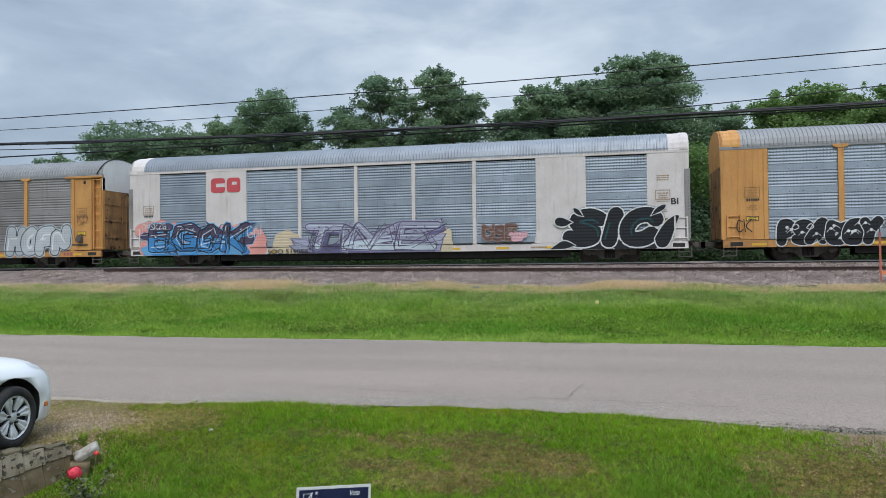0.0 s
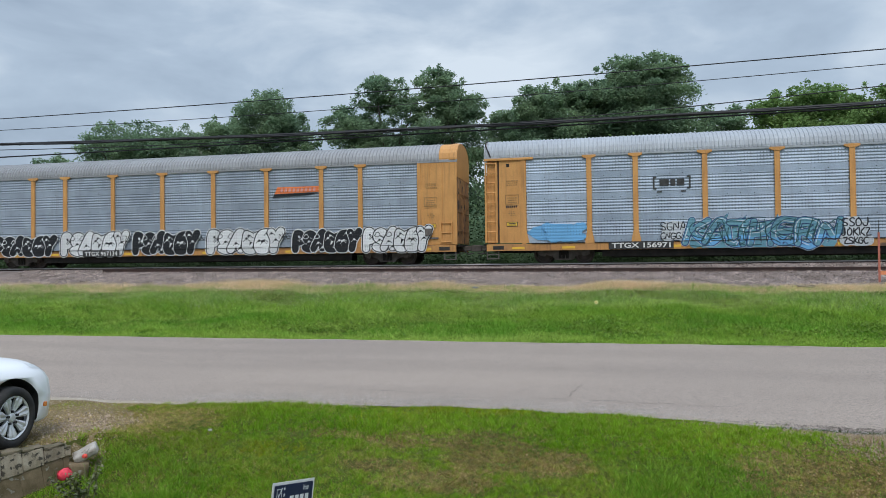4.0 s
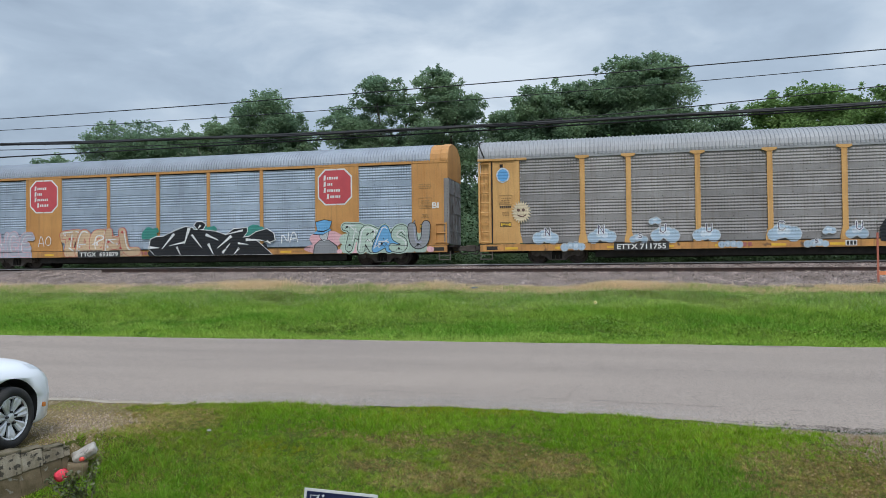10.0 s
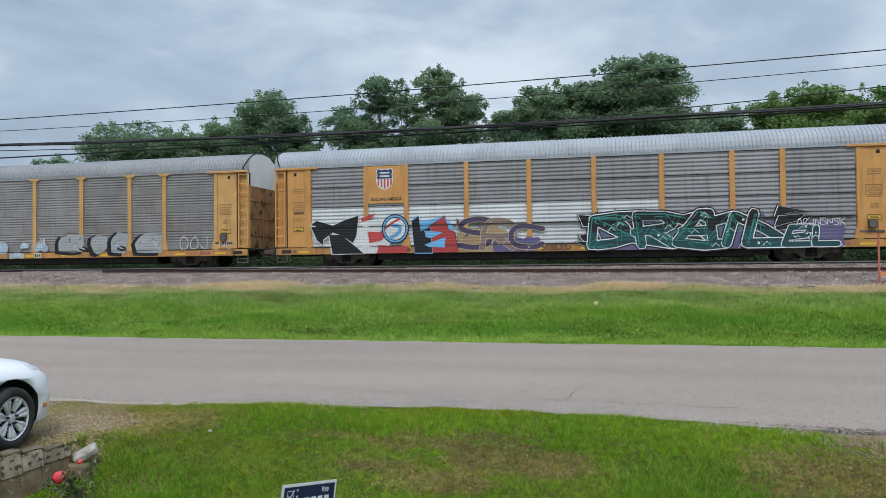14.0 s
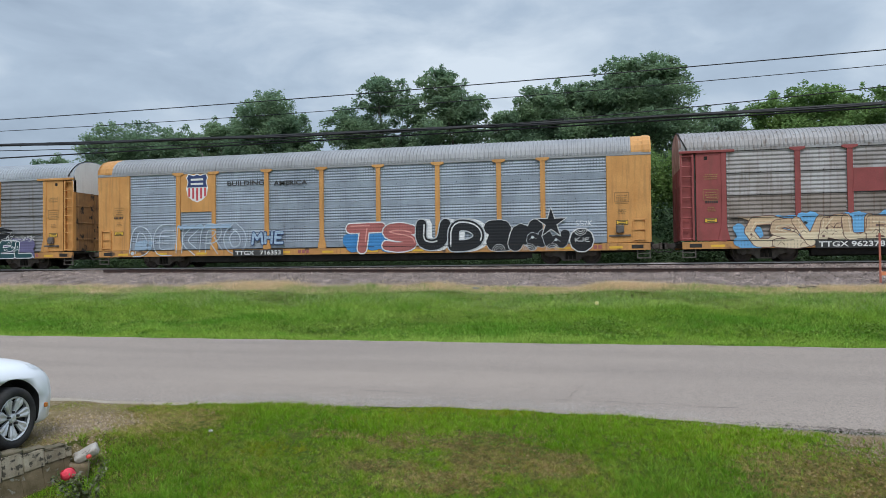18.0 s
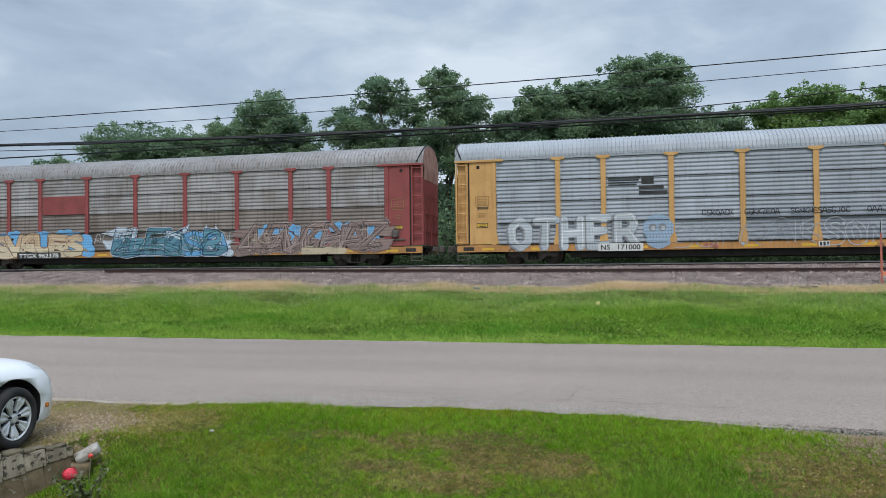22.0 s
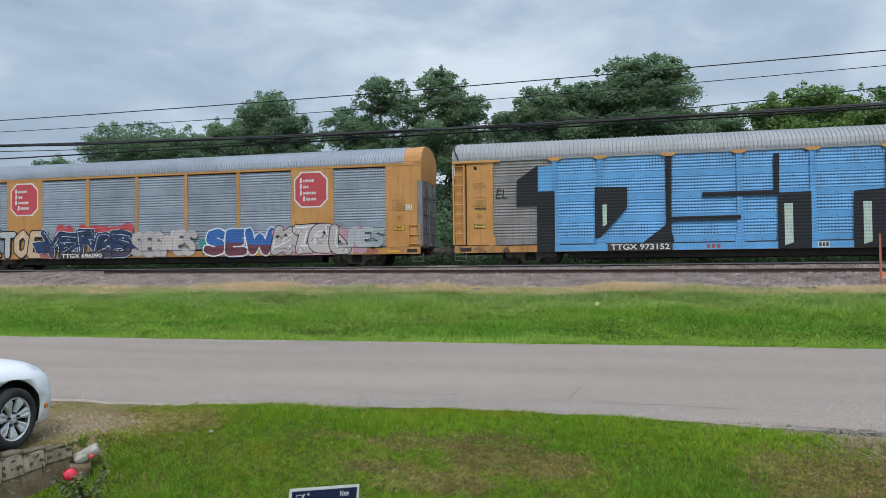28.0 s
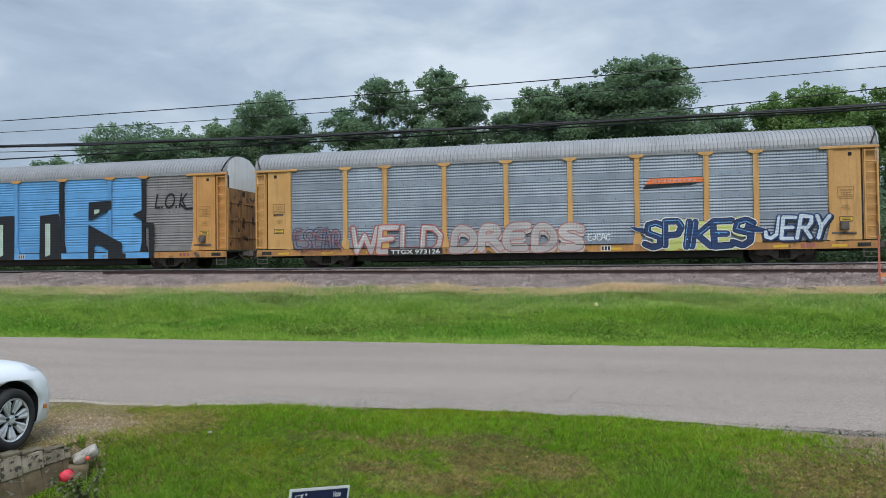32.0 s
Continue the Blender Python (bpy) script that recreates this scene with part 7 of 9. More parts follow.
    for grow, slot in ((.03, 4), (0, 0)):
        g.plate([(6.86 - grow, 1.50 - grow), (7.30, 1.46 - grow), (7.74 + grow, 1.66), (7.66, 1.74), (7.76 + grow, 2.06 + grow), (7.40, 2.14 + grow), (6.98 - grow, 2.04 + grow), (7.04, 1.66)], FACE - .0044 - .0006 * (slot == 0), slot)
    g.plate([(7.02, 1.66), (7.36, 1.62), (7.68, 1.76), (7.67, 1.72), (7.36, 1.57), (7.03, 1.61)], FACE - .0056, 4)
    for q in (7.28, 7.48):
        g.plate([(q, 1.42), (q + .08, 1.42), (q + .07, 1.45), (q + .01, 1.45)], FACE - .0046, 4)
    g.plate([(7.33, 1.22), (7.46, 1.24), (7.46, 1.26), (7.33, 1.24)], FACE - .0046, 4)
    part("graffiti", g, [hue("sky"), hue("grey"), hue("silver"), hue("pink"), hue("black")], c["kcs1"], "sprayed blue hat shape over grey and pink")
    # the giant blue letters
    d = c["dstr"]
    y = FACE
    g = Geo()
    g.plate([(-9.65, 3.1), (-9.65, 4.28), (-9.02, 4.34), (-9.02, .92), (-9.1, .92)], y + .05, 0)
    g.plate([(-8.94, .57), (9.4, .57), (9.4, .85), (-8.94, .85)], y, 0)
    y -= .003
    body_d = (
        [(-10.57, 3.72), (-9.64, 4.36), (-9.65, 3.2), (-8.92, 3.2), (-8.94, .56), (-9.7, .56), (-9.69, 2.60), (-10.58, 2.60)],
        [(-7.21, 3.32), (-5.86, 3.28), (-5.87, 2.40), (-6.99, 1.15), (-7.23, 1.1)],
        [(-4.21, 4.50), (-4.23, 1.69), (-5.3, .86), (-5.3, .57), (-4.10, .57), (-4.04, 4.50)],
    )
    body_s = (
        [(-2.84, 2.76), (-2.84, 2.95), (-.09, 2.96), (.12, 2.90), (.12, 2.74)],
        [(-.09, 2.96), (-.08, 4.46), (.14, 4.45), (.12, 2.90)],
        [(-4.15, 1.77), (-4.15, 1.96), (-1.35, 1.97), (-1.35, 1.79)],
    )
    body_t = (
        [(.07, 2.84), (1.32, 2.86), (1.30, .57), (.04, .57)],
        [(2.87, 2.82), (4.2, 2.91), (4.30, 4.42), (4.04, 4.42), (4.02, 2.9), (4.17, .57), (2.84, .57)],
    )
    body_r = (
        [(5.77, 3.43), (7.1, 3.49), (7.1, 3.07), (5.76, 2.49)],
        [(5.76, 2.30), (7.7, 1.32), (7.7, .72), (7.33, .72), (6.48, 1.23), (5.74, 1.36)],
        [(5.74, 1.36), (6.1, 1.30), (6.1, .57), (5.74, .57)],
        [(6.9, .95), (7.9, .80), (7.9, .57), (6.9, .57)],
        [(8.86, 4.50), (9.06, 4.50), (9.05, 2.98), (8.85, 2.98)],
        [(8.30, 2.74), (9.04, 3.05), (9.04, 2.55), (8.97, 2.35)],
        [(8.97, 2.36), (9.51, 2.27), (9.51, 2.05), (9.02, 2.14)],
        [(9.51, 2.27), (9.49, .57), (9.22, .57), (9.2, 2.1)],
    )
    for pts in (*body_d, *body_s, *body_t, *body_r):
        g.plate(pts, y, 1)
        y -= .0006
    for x0, x1, z0, z1 in ((-6.9, -6.72, 1.6, 2.55), (.3, .62, .7, 2.4), (3.2, 3.5, .7, 2.4), (6.1, 6.4, 2.8, 3.05)):
        g.plate([(x0, z0), (x1, z0 + .1), (x1, z1), (x0, z1)], y, 2)
        y -= .0006
    part("graffiti", g, [hue("azure"), hue("black"), hue("mint")], d, "giant light blue letters with black shading")
    g = Geo()
    set_word(g, "L.O.K", 9.5, 11.35, 3.0, 3.75, S - .02, 0, .0, 0, .25)
    stroke(g, [(10.9, 3.2), (11.25, 2.95), (11.7, 2.98)], .10, S - .021, 0)
    set_word(g, "EL", -11.5, -11.0, 2.95, 3.35, S - .02, 0, -.005, 0, .1)
    part("tag", g, hue("black"), d, "black sprayed tag")


    # a bold piece: a black winged shape, a blue ring and red fields
    d = c["upw"]

    def field(name, tone, label, *outlines, edge=0.0, rim="white", depth=0.0):
        g, y = Geo(), FACE - .002 - depth
        for pts in outlines if edge else ():
            fan(g, swell(pts, edge), y, 1)
            y -= .0003
        for pts in outlines:
            fan(g, pts, y, 0)
            y -= .0003
        part(name, g, [hue(tone), hue(rim)], d, label)

    field("sprayed_field", "white", "white sprayed ground", [(-9.15, 2.16), (-7.52, 2.02), (-7.80, 0.78), (-8.40, 0.57), (-9.03, 0.57), (-9.93, 1.28), (-9.43, 1.33)], edge=0)
    field("sprayed_wing", "black", "black sprayed wing with a white rim", [(-11.61, 1.95), (-11.33, 2.13), (-10.54, 1.88), (-9.90, 2.15), (-9.26, 2.32), (-9.38, 1.38), (-9.55, 1.07), (-10.10, 1.42)], [(-11.61, 1.85), (-10.96, 1.83), (-10.54, 1.56), (-11.00, 1.25), (-11.03, 0.99), (-11.33, 1.23)], [(-10.71, 1.46), (-10.10, 1.45), (-9.03, 0.57), (-9.17, 0.57), (-10.55, 0.57)], edge=.07, depth=.004)
    field("sprayed_field", "red", "red sprayed patches", [(-9.15, 2.21), (-8.44, 2.40), (-8.71, 2.12), (-9.10, 2.03)], [(-8.83, 1.58), (-8.28, 1.54), (-7.79, 1.76), (-7.71, 1.55), (-8.18, 1.15), (-8.75, 1.05)], [(-8.29, 0.94), (-6.94, 0.87), (-6.95, 0.57), (-8.40, 0.57)], depth=.008)
    field("sprayed_field", "red", "red sprayed field", [(-5.87, 1.75), (-5.21, 2.22), (-4.73, 1.44), (-4.59, 0.57), (-5.84, 0.57)], edge=.03, rim="black", depth=.008)
    field("sprayed_letter", "black", "black sprayed letter with a blue rim", [(-6.72, 2.00), (-6.40, 2.22), (-6.20, 0.91), (-6.26, 0.57), (-6.58, 0.57)], [(-6.35, 1.53), (-5.87, 1.72), (-5.78, 0.57), (-6.31, 0.57)], edge=.06, rim="sky", depth=.011)
    field("sprayed_light", "sky", "light blue sprayed highlights", [(-6.32, 1.99), (-5.24, 2.17), (-5.93, 1.77), (-6.30, 1.63)], [(-6.14, 1.57), (-5.25, 1.48), (-5.80, 1.23), (-6.06, 1.27)], [(-6.15, 0.93), (-5.15, 1.25), (-5.20, 0.79), (-5.94, 0.83)], [(-5.19, 2.17), (-4.83, 1.80), (-4.73, 1.49), (-4.99, 1.60)], depth=.016)
    g, y = Geo(), FACE - .018
    for tone, r in ((0, .66), (1, .61), (0, .53), (2, .49)):
        g.plate([(-7.50 + r * .98 * math.cos(k * math.tau / 28), 1.68 + r * 1.02 * math.sin(k * math.tau / 28)) for k in range(28)], y, tone)
        y -= .0008
    y = stroke(g, soften([(-7.75, 1.26), (-7.30, 1.48), (-7.25, 1.78), (-7.60, 1.83)]), .17, y, 1)
    y = stroke(g, soften([(-7.95, 1.73), (-7.60, 1.98), (-7.30, 2.13)]), .10, y, 3)
    part("sprayed_ring", g, [hue("black"), hue("sky"), hue("white"), hue("red")], d, "light blue sprayed ring with black rims")
    # small marks on the sills and corners: data boxes, faded initials, test labels
    for i, (key, car) in enumerate(c.items()):
        rs = random.Random(40 + i)
        g = Geo()
        y = FACE - .001
        for x in (-2.4 + rs.uniform(-.6, .6), 10.9 + rs.uniform(-.4, .4)):
            for j in range(3):
                g.plate([(x + j * .20, .63), (x + j * .20 + .14, .63), (x + j * .20 + .14, .79), (x + j * .20, .79)], y, 0)
        x = 2.2 + rs.uniform(-1, 1)
        g.plate([(x, .60), (x + .42, .60), (x + .42, .82), (x, .82)], y, 1)
        for j in range(3):
            g.plate([(x + .04 + j * .13, .63), (x + .13 + j * .13, .63), (x + .13 + j * .13, .79), (x + .04 + j * .13, .79)], y - .002, 2)
        x = 6.2 + rs.uniform(-.6, .6)
        for j in range(rs.randint(5, 8)):
            g.plate([(x + j * .10, .66), (x + j * .10 + .07, .66), (x + j * .10 + .07, .73), (x + j * .10, .73)], y, 3)
        x = -12.3 + rs.uniform(-.1, .1)
        for j in range(6):
            g.plate([(x + j * .085 - .2, 2.47), (x + j * .085 - .14, 2.47), (x + j * .085 - .14, 2.56), (x + j * .085 - .2, 2.56)], S - .034, 2)
        tagged(part("sill_marks", g, [hue("brick"), STENCIL_W, STENCIL, PRINT], car, "small stencilled data marks"), kind="stuff")


finish_wagons()


def paint_pieces():
    """The graffiti, wagon by wagon: local x from and to, z from and to."""
    piece("car0", 7.88, 11.48, 0.60, 2.20, "HOFN", "silver", "black", 1, puff=True, halo="pale", halo_w=.06, body=.72, wide=1.45, light="white", shade="sky", shift=(.0, -.05))
    scrawl("car0", 12.0, 12.7, 2.3, 2.7, "brown", 3)
    # salmon field with a dark blue and sky blue piece, then cream with lavender letters
    haze("cp", -12.95, -9.6, .56, 2.30, "coral", 3)
    haze("cp", -9.8, -5.7, .56, 2.05, "coral", 4)
    haze("cp", -12.6, -7.0, .56, 1.15, "sky", 5)
    piece("cp", -12.15, -6.9, .66, 2.10, "EGOK", "plum", "black", 2, under="blue", split=.55, halo="sky", halo_w=.06, shade="blue", shift=(.16, -.16), body=.36, wild=.07, wide=1.2, light="pale", tips=4)
    piece("cp", -12.0, -7.0, .70, 2.05, "SKEGAN", None, "black", 102, body=.30, edge=.03, wild=.10, wide=1.3, lean=.12)
    scrawl("cp", -12.6, -11.2, 1.85, 2.15, "white", 9, .03)
    scrawl("cp", -6.9, -6.1, 1.35, 1.95, "pale", 10, .04)
    haze("cp", -5.45, -4.3, .60, 1.75, "cream", 6)
    haze("cp", -.2, 3.4, .56, 1.75, "cream", 7, .8)
    haze("cp", -4.2, .4, .56, 1.05, "violet", 8)
    piece("cp", -4.0, 2.4, .66, 1.95, "TIME", "lavender", "plum", 5, under="pale", split=.3, halo="lavender", halo_w=.035, shade="violet", shift=(.20, -.16), body=.33, wild=.09, wide=1.2, lean=.18, light="pale", tips=8)
    piece("cp", -3.6, 2.6, .66, 1.9, "KZNAEX", None, "plum", 105, body=.34, edge=.026, wild=.12, wide=1.4, lean=.25)
    piece("cp", 4.55, 6.06, .98, 1.73, "USE", "brown", "umber", 6, body=.36, wild=.08, wide=1.2)
    haze("cp", 5.8, 6.5, 1.0, 1.45, "pink", 7)
    haze("cp", 8.6, 12.2, .57, 1.45, "white", 12, 1.2)
    haze("cp", 8.7, 12.1, .57, 1.38, "black", 11, 1.3)
    piece("cp", 8.25, 12.1, .62, 2.38, "SIC", "black", "white", 8, puff=True, body=.50, wide=1.15, wild=.03, lean=.22, edge=.05, halo="black", halo_w=.012, light="deep")
    fins()
    # six throw-ups of one hand, black and white in turn
    for k, (a, b, c) in enumerate(((-11.28, -7.61, 1.74), (-7.15, -3.41, 1.87), (-2.98, .54, 1.83), (1.14, 4.96, 1.84), (5.59, 8.85, 1.74), (9.10, 12.16, 1.77))):
        dark = k % 2 == 0
        piece("bnsf", a, b, .60, c, "PSALEY", "black" if dark else "white", "white" if dark else "black", 9, puff=True, halo="white", halo_w=.018 if dark else .035, body=.76, wide=1.42, wild=.07, edge=.022 if dark else .038, lean=.12, label="bubble letters in black and white")
        g = Geo()
        for x in (a + .5, a + 1.05):
            for p in ribbon(soften([(x, c - .42), (x + .16, c - .22), (x + .3, c - .40), (x + .12, c - .5), (x, c - .42)], 1), .03):
                g.plate(p, coat(CARS["bnsf"]), 0)
        part("eyes", g, hue("white" if dark else "black"), CARS["bnsf"])
        if k:
            scrawl("bnsf", a - .75, a - .1, 1.3, 1.58, "black", 20 + k, .03)
    scrawl("bnsf", -12.9, -12.3, 1.2, 1.7, "black", 31, .04)
    # teal wild letters between two small whitened tags
    haze("csx", -10.9, -8.95, 1.0, 1.75, "sky", 40)
    haze("csx", -6.05, -4.85, .95, 1.72, "silver", 41)
    scrawl("csx", -6.0, -4.95, 1.34, 1.68, "black", 42, .04)
    scrawl("csx", -6.0, -4.95, .95, 1.25, "black", 43, .04)
    haze("csx", -4.9, .8, .60, 1.45, "sea", 44)
    piece("csx", -4.95, .95, .60, 1.85, "KATHERN", "sea", "navy", 17, under="sky", split=.35, halo="pale", halo_w=.02, body=.34, wild=.10, wide=1.35, puff=True, light="pale", edge=.03)
    piece("csx", -4.8, .8, .64, 1.82, "SAGEKSHM", None, "deep", 117, body=.40, edge=.026, wild=.12, wide=1.5, puff=True)
    haze("csx", .85, 2.1, .62, 1.75, "silver", 45)
    scrawl("csx", .95, 1.95, 1.35, 1.7, "black", 46, .05)
    scrawl("csx", .9, 2.0, .98, 1.3, "black", 47, .05)
    scrawl("csx", 1.0, 1.9, .66, .92, "black", 48, .05)
    pixel_letters("csx", 4.62, 11.05, .98, 2.30)
    # pale ghost letters, cream letters edged in red, black and white wild letters, mint letters
    haze("kcs1", -11.5, -8.75, .58, 1.7, "faded", 50)
    piece("kcs1", -11.54, -8.73, .60, 1.98, "PHGE", "faded", "pink", 20, puff=True, body=.40, wide=1.2, edge=.022, wild=.06, light="white", shade="faded", shift=(.1, -.2))
    scrawl("kcs1", -8.3, -7.45, 1.13, 1.66, "white", 23, .035)
    piece("kcs1", -6.84, -2.5, .57, 2.0, "TACHL", "sandy", "red", 21, body=.58, wide=1.45, edge=.020, wild=.08, puff=True, light="white", shade="sandy", shift=(.06, -.2))
    for a in (-2.2, 1.0, 3.4):
        haze("kcs1", a, a + .9, 1.45, 2.0, "lagoon", 60 + int(a))
    haze("kcs1", -1.9, 4.6, .57, 1.1, "black", 61)
    mass("kcs1", -1.95, 4.9, .57, 2.2, "black", "white", (
        ((.07, 0), (.015, .22), (.03, .5), (.08, .58), (.16, .56), (.20, .0)), ((.08, 0), (.14, .60), (.25, .78), (.31, .86), (.37, .82), (.41, 0)), ((.37, 0), (.36, .78), (.47, .74), (.55, .70), (.62, .60), (.64, 0)),
        ((.55, 0), (.60, .52), (.69, .76), (.79, .79), (.79, .66), (.75, .46), (.76, 0)), ((.66, 0), (.72, .48), (.82, .54), (.90, .28), (.98, 0)), ((.78, .46), (.86, .66), (.94, .74), (.99, .62), (1.0, .42), (.96, .36), (.88, .44)),
        ((.38, .90), (.40, .99), (.44, 1.0), (.47, .92), (.45, .78), (.41, .76))),
        (((.22, .66), (.12, .20), .07), ((.34, .82), (.30, .34), .09), ((.30, .40), (.18, .30), .05), ((.36, .62), (.44, .22), .06), ((.24, .26), (.27, .02), .06), ((.43, .90), (.41, .80), .06), ((.47, .62), (.57, .44), .07), ((.49, .34), (.53, .02), .07),
         ((.67, .56), (.56, .20), .07), ((.76, .72), (.62, .60), .05), ((.60, .06), (.66, .34), .06), ((.73, .20), (.69, .02), .06), ((.72, .34), (.80, .30), .05), ((.78, .44), (.90, .42), .07), ((.94, .40), (.97, .30), .06), ((.02, .26), (.10, .24), .07)), edge=.03)
    scrawl("kcs1", 5.2, 6.1, 1.1, 1.6, "white", 24, .05)
    haze("kcs1", 8.1, 12.5, .60, 1.7, "mint", 65, .8)
    haze("kcs1", 7.9, 12.7, .57, 1.1, "pink", 66, .3)
    piece("kcs1", 8.35, 11.45, .58, 1.95, "TRAS", "mint", "black", 25, body=.52, wide=1.32, edge=.024, puff=True, wild=.08, light="white", tones={"A": "sky"}, shade="mint", shift=(.06, -.08), halo="mint", halo_w=.05)
    piece("kcs1", 11.4, 12.5, .70, 2.0, "U", "grey", "black", 26, body=.40, edge=.028, light="lavender", wild=.08, puff=True)
    # clouds, then silver blocks with black sides
    rows = ((-11.05, -9.95, 1.55), (-8.74, -7.51, 1.64), (-6.10, -5.00, 1.64), (-4.42, -3.37, 1.61), (-1.55, -.27, 1.66), (1.38, 2.18, 1.58))
    for k, (a, b, c) in enumerate(rows):
        cloud("ettx", a, b, .86, c, 27 + k)
    for k, (a, b, c) in enumerate(((-9.98, -8.71, 1.00), (-3.55, -2.35, .95), (-.28, .87, .90), (-7.0, -6.2, 1.25), (-6.15, -5.7, 2.0), (.55, 1.0, 1.45))):
        cloud("ettx", a, b, .57 if c < 1.1 else c - .4, c, 127 + k, k in (2, 3))
    silver_blocks()
    scrawl("ettx", 9.76, 11.45, .86, 1.55, "white", 40, .035)
    scrawl("ettx", 11.9, 12.6, .9, 1.3, "white", 41, .03)
    # brown and plum swirls, then dark green letters rimmed with white on violet
    for a, b, tone, seed in ((-4.55, -3.4, "sandbrown", 44), (-3.6, -2.2, "sandbrown", 45), (-3.0, -.9, "violet", 46)):
        haze("upw", a, b, .57, 1.75 if tone != "violet" else 1.2, tone, seed)
    for k, tone in enumerate(("plum", "umber", "plum")):
        piece("upw", -4.5 + k * 1.1, -3.1 + k * 1.1, .62, 2.35 - .2 * k, "SRC"[k], tone, "sand", 47 + k, puff=True, body=.20, edge=.02, wild=.10, wide=1.3)
    scrawl("upw", -.9, .4, .62, .9, "brown", 49, .05)
    haze("upw", .9, 11.3, .57, 1.75, "violet", 50, 1.1)
    piece("upw", 1.17, 9.05, .60, 2.22, "DRAIL", "black", "white", 47, under="deep", split=.5, halo="black", halo_w=.06, shade="violet", shift=(.20, -.10), body=.34, wild=.12, wide=1.12, lean=.08, light="lagoon", tips=6, edge=.034)
    piece("upw", 9.0, 11.0, .60, 1.55, "EL", "deep", "white", 48, body=.34, edge=.03, wild=.1, wide=1.1, lean=.2)
    piece("upw", 1.3, 9.0, .62, 2.1, "ZRAKVNL", None, "lagoon", 147, body=.26, edge=.020, wild=.12, wide=1.3, lean=.15)
    scrawl("upw", 9.4, 11.2, 1.45, 1.75, "white", 52, .03)
    # pale blue outlines, twin red letters, black letters
    piece("up", -11.6, -5.2, .58, 2.15, "DEKRO", None, "pale", 50, body=.30, edge=.035, wild=.04, wide=1.05, puff=True)
    haze("up", -11.5, -10.3, .9, 1.4, "mistblue", 54, .5)
    haze("up", -8.9, -6.0, 1.9, 2.12, "mistblue", 56, .7)
    piece("up", -5.0, -3.3, 1.05, 1.70, "MHE", "mistblue", "navy", 51, body=.34, edge=.03)
    haze("up", -.35, 3.1, .75, 1.7, "blue", 52)
    piece("up", -.10, 3.2, .58, 2.02, "TS", "brick", "white", 52, puff=True, body=.36, edge=.045, wide=1.15, light="coral", wild=.05)
    piece("up", 3.15, 6.25, .60, 2.08, "UD", "black", "silver", 53, puff=True, body=.40, edge=.045, shade="white", shift=(.22, .0), wide=1.15, light="white", wild=.03)
    piece("up", 6.35, 8.75, .58, 2.0, "ZN", "black", "white", 54, body=.66, edge=.022, wide=1.25, wild=.04, puff=True, lean=.08)
    piece("up", 8.3, 9.9, .58, 1.5, "NW", "black", "silver", 154, body=.70, edge=.018, wide=1.4, wild=.06, puff=True, lean=.0)
    star_and_ball()
    # cream letters on sky blue, a blue piece, brown wild lines
    haze("red", -11.5, -10.2, .62, 1.6, "sky", 55)
    haze("red", -10.0, -4.2, 1.1, 2.02, "sky", 56, .7)
    haze("red", -4.6, -3.7, .66, 1.75, "sky", 57)
    piece("red", -10.7, -4.5, .60, 1.88, "CSVHUES", "sandy", "brown", 56, body=.56, wide=1.5, edge=.024, wild=.10, light="cream", under="cream", split=.5, tips=2)
    haze("red", -2.7, 3.5, .57, 1.6, "sea", 58, 1.2)
    piece("red", -2.6, 3.4, .58, 2.0, "ALEKSB", "pale", "navy", 57, under="sea", split=.6, halo="white", halo_w=.025, body=.32, wide=1.4, edge=.03, wild=.14, lean=.15, tips=6, light="sea", tones={"E": "sea", "S": "sky", "B": "sea"})
    piece("red", -2.5, 3.3, .62, 1.9, "ZEAKSNXG", None, "deep", 157, body=.34, edge=.028, wild=.14, wide=1.5, lean=.2)
    scrawl("red", -3.7, -2.8, 1.25, 1.75, "white", 60, .03)
    scrawl("red", 3.3, 4.3, 1.2, 1.75, "silver", 61, .03)
    haze("red", 5.0, 11.6, 1.2, 2.1, "sky", 62, .5)
    haze("red", 5.0, 11.4, .70, 1.6, "umber", 63, .45)
    piece("red", 4.7, 11.5, .60, 2.05, "NEUGHAZ", "umber", "black", 59, halo="rose", halo_w=.022, body=.26, wide=1.3, edge=.022, wild=.14, lean=.3, light="rose", tips=8)
    piece("red", 4.9, 11.3, .64, 2.0, "KVNAZWEX", None, "rose", 159, body=.30, edge=.015, wild=.14, wide=1.5, lean=.3)
    haze("red", 7.6, 9.8, .57, .95, "sand", 64)
    scrawl("red", 4.8, 6.0, 1.1, 1.6, "sand", 65, .03)
    # large pale block letters with dark sides, faded ghosts, letters on pink
    piece("ns", -11.13, -5.48, .58, 2.15, "OTHER", "blanched", "grey", 60, body=.44, edge=.016, shade="grey", shift=(-.08, -.04), wide=1.06, wild=.02, lean=0, light="white")
    skull()
    for a, b, seed in ((-4.1, -1.6, 62), (-1.5, 1.5, 63), (1.6, 4.0, 64), (4.2, 6.9, 65)):
        piece("ns", a, b, .62, 1.80, "RAK" if seed % 2 else "SON", None, "ash" if seed < 64 else "silver", seed, body=.34, edge=.03, wild=.10, wide=1.1, puff=True)
    for a, b in ((-3.0, -1.75), (-1.35, .0), (.4, 2.6), (3.2, 4.3)):
        scrawl("ns", a, b, 1.95, 2.18, "black", 66 + int(a * 3), .032)
    for z in (1.55, 1.32, 1.12, .92):
        scrawl("ns", 6.15, 6.65, z - .16, z, "black", 80 + int(z * 10), .03)
    haze("ns", 8.45, 11.9, .57, 2.15, "rosepink", 81)
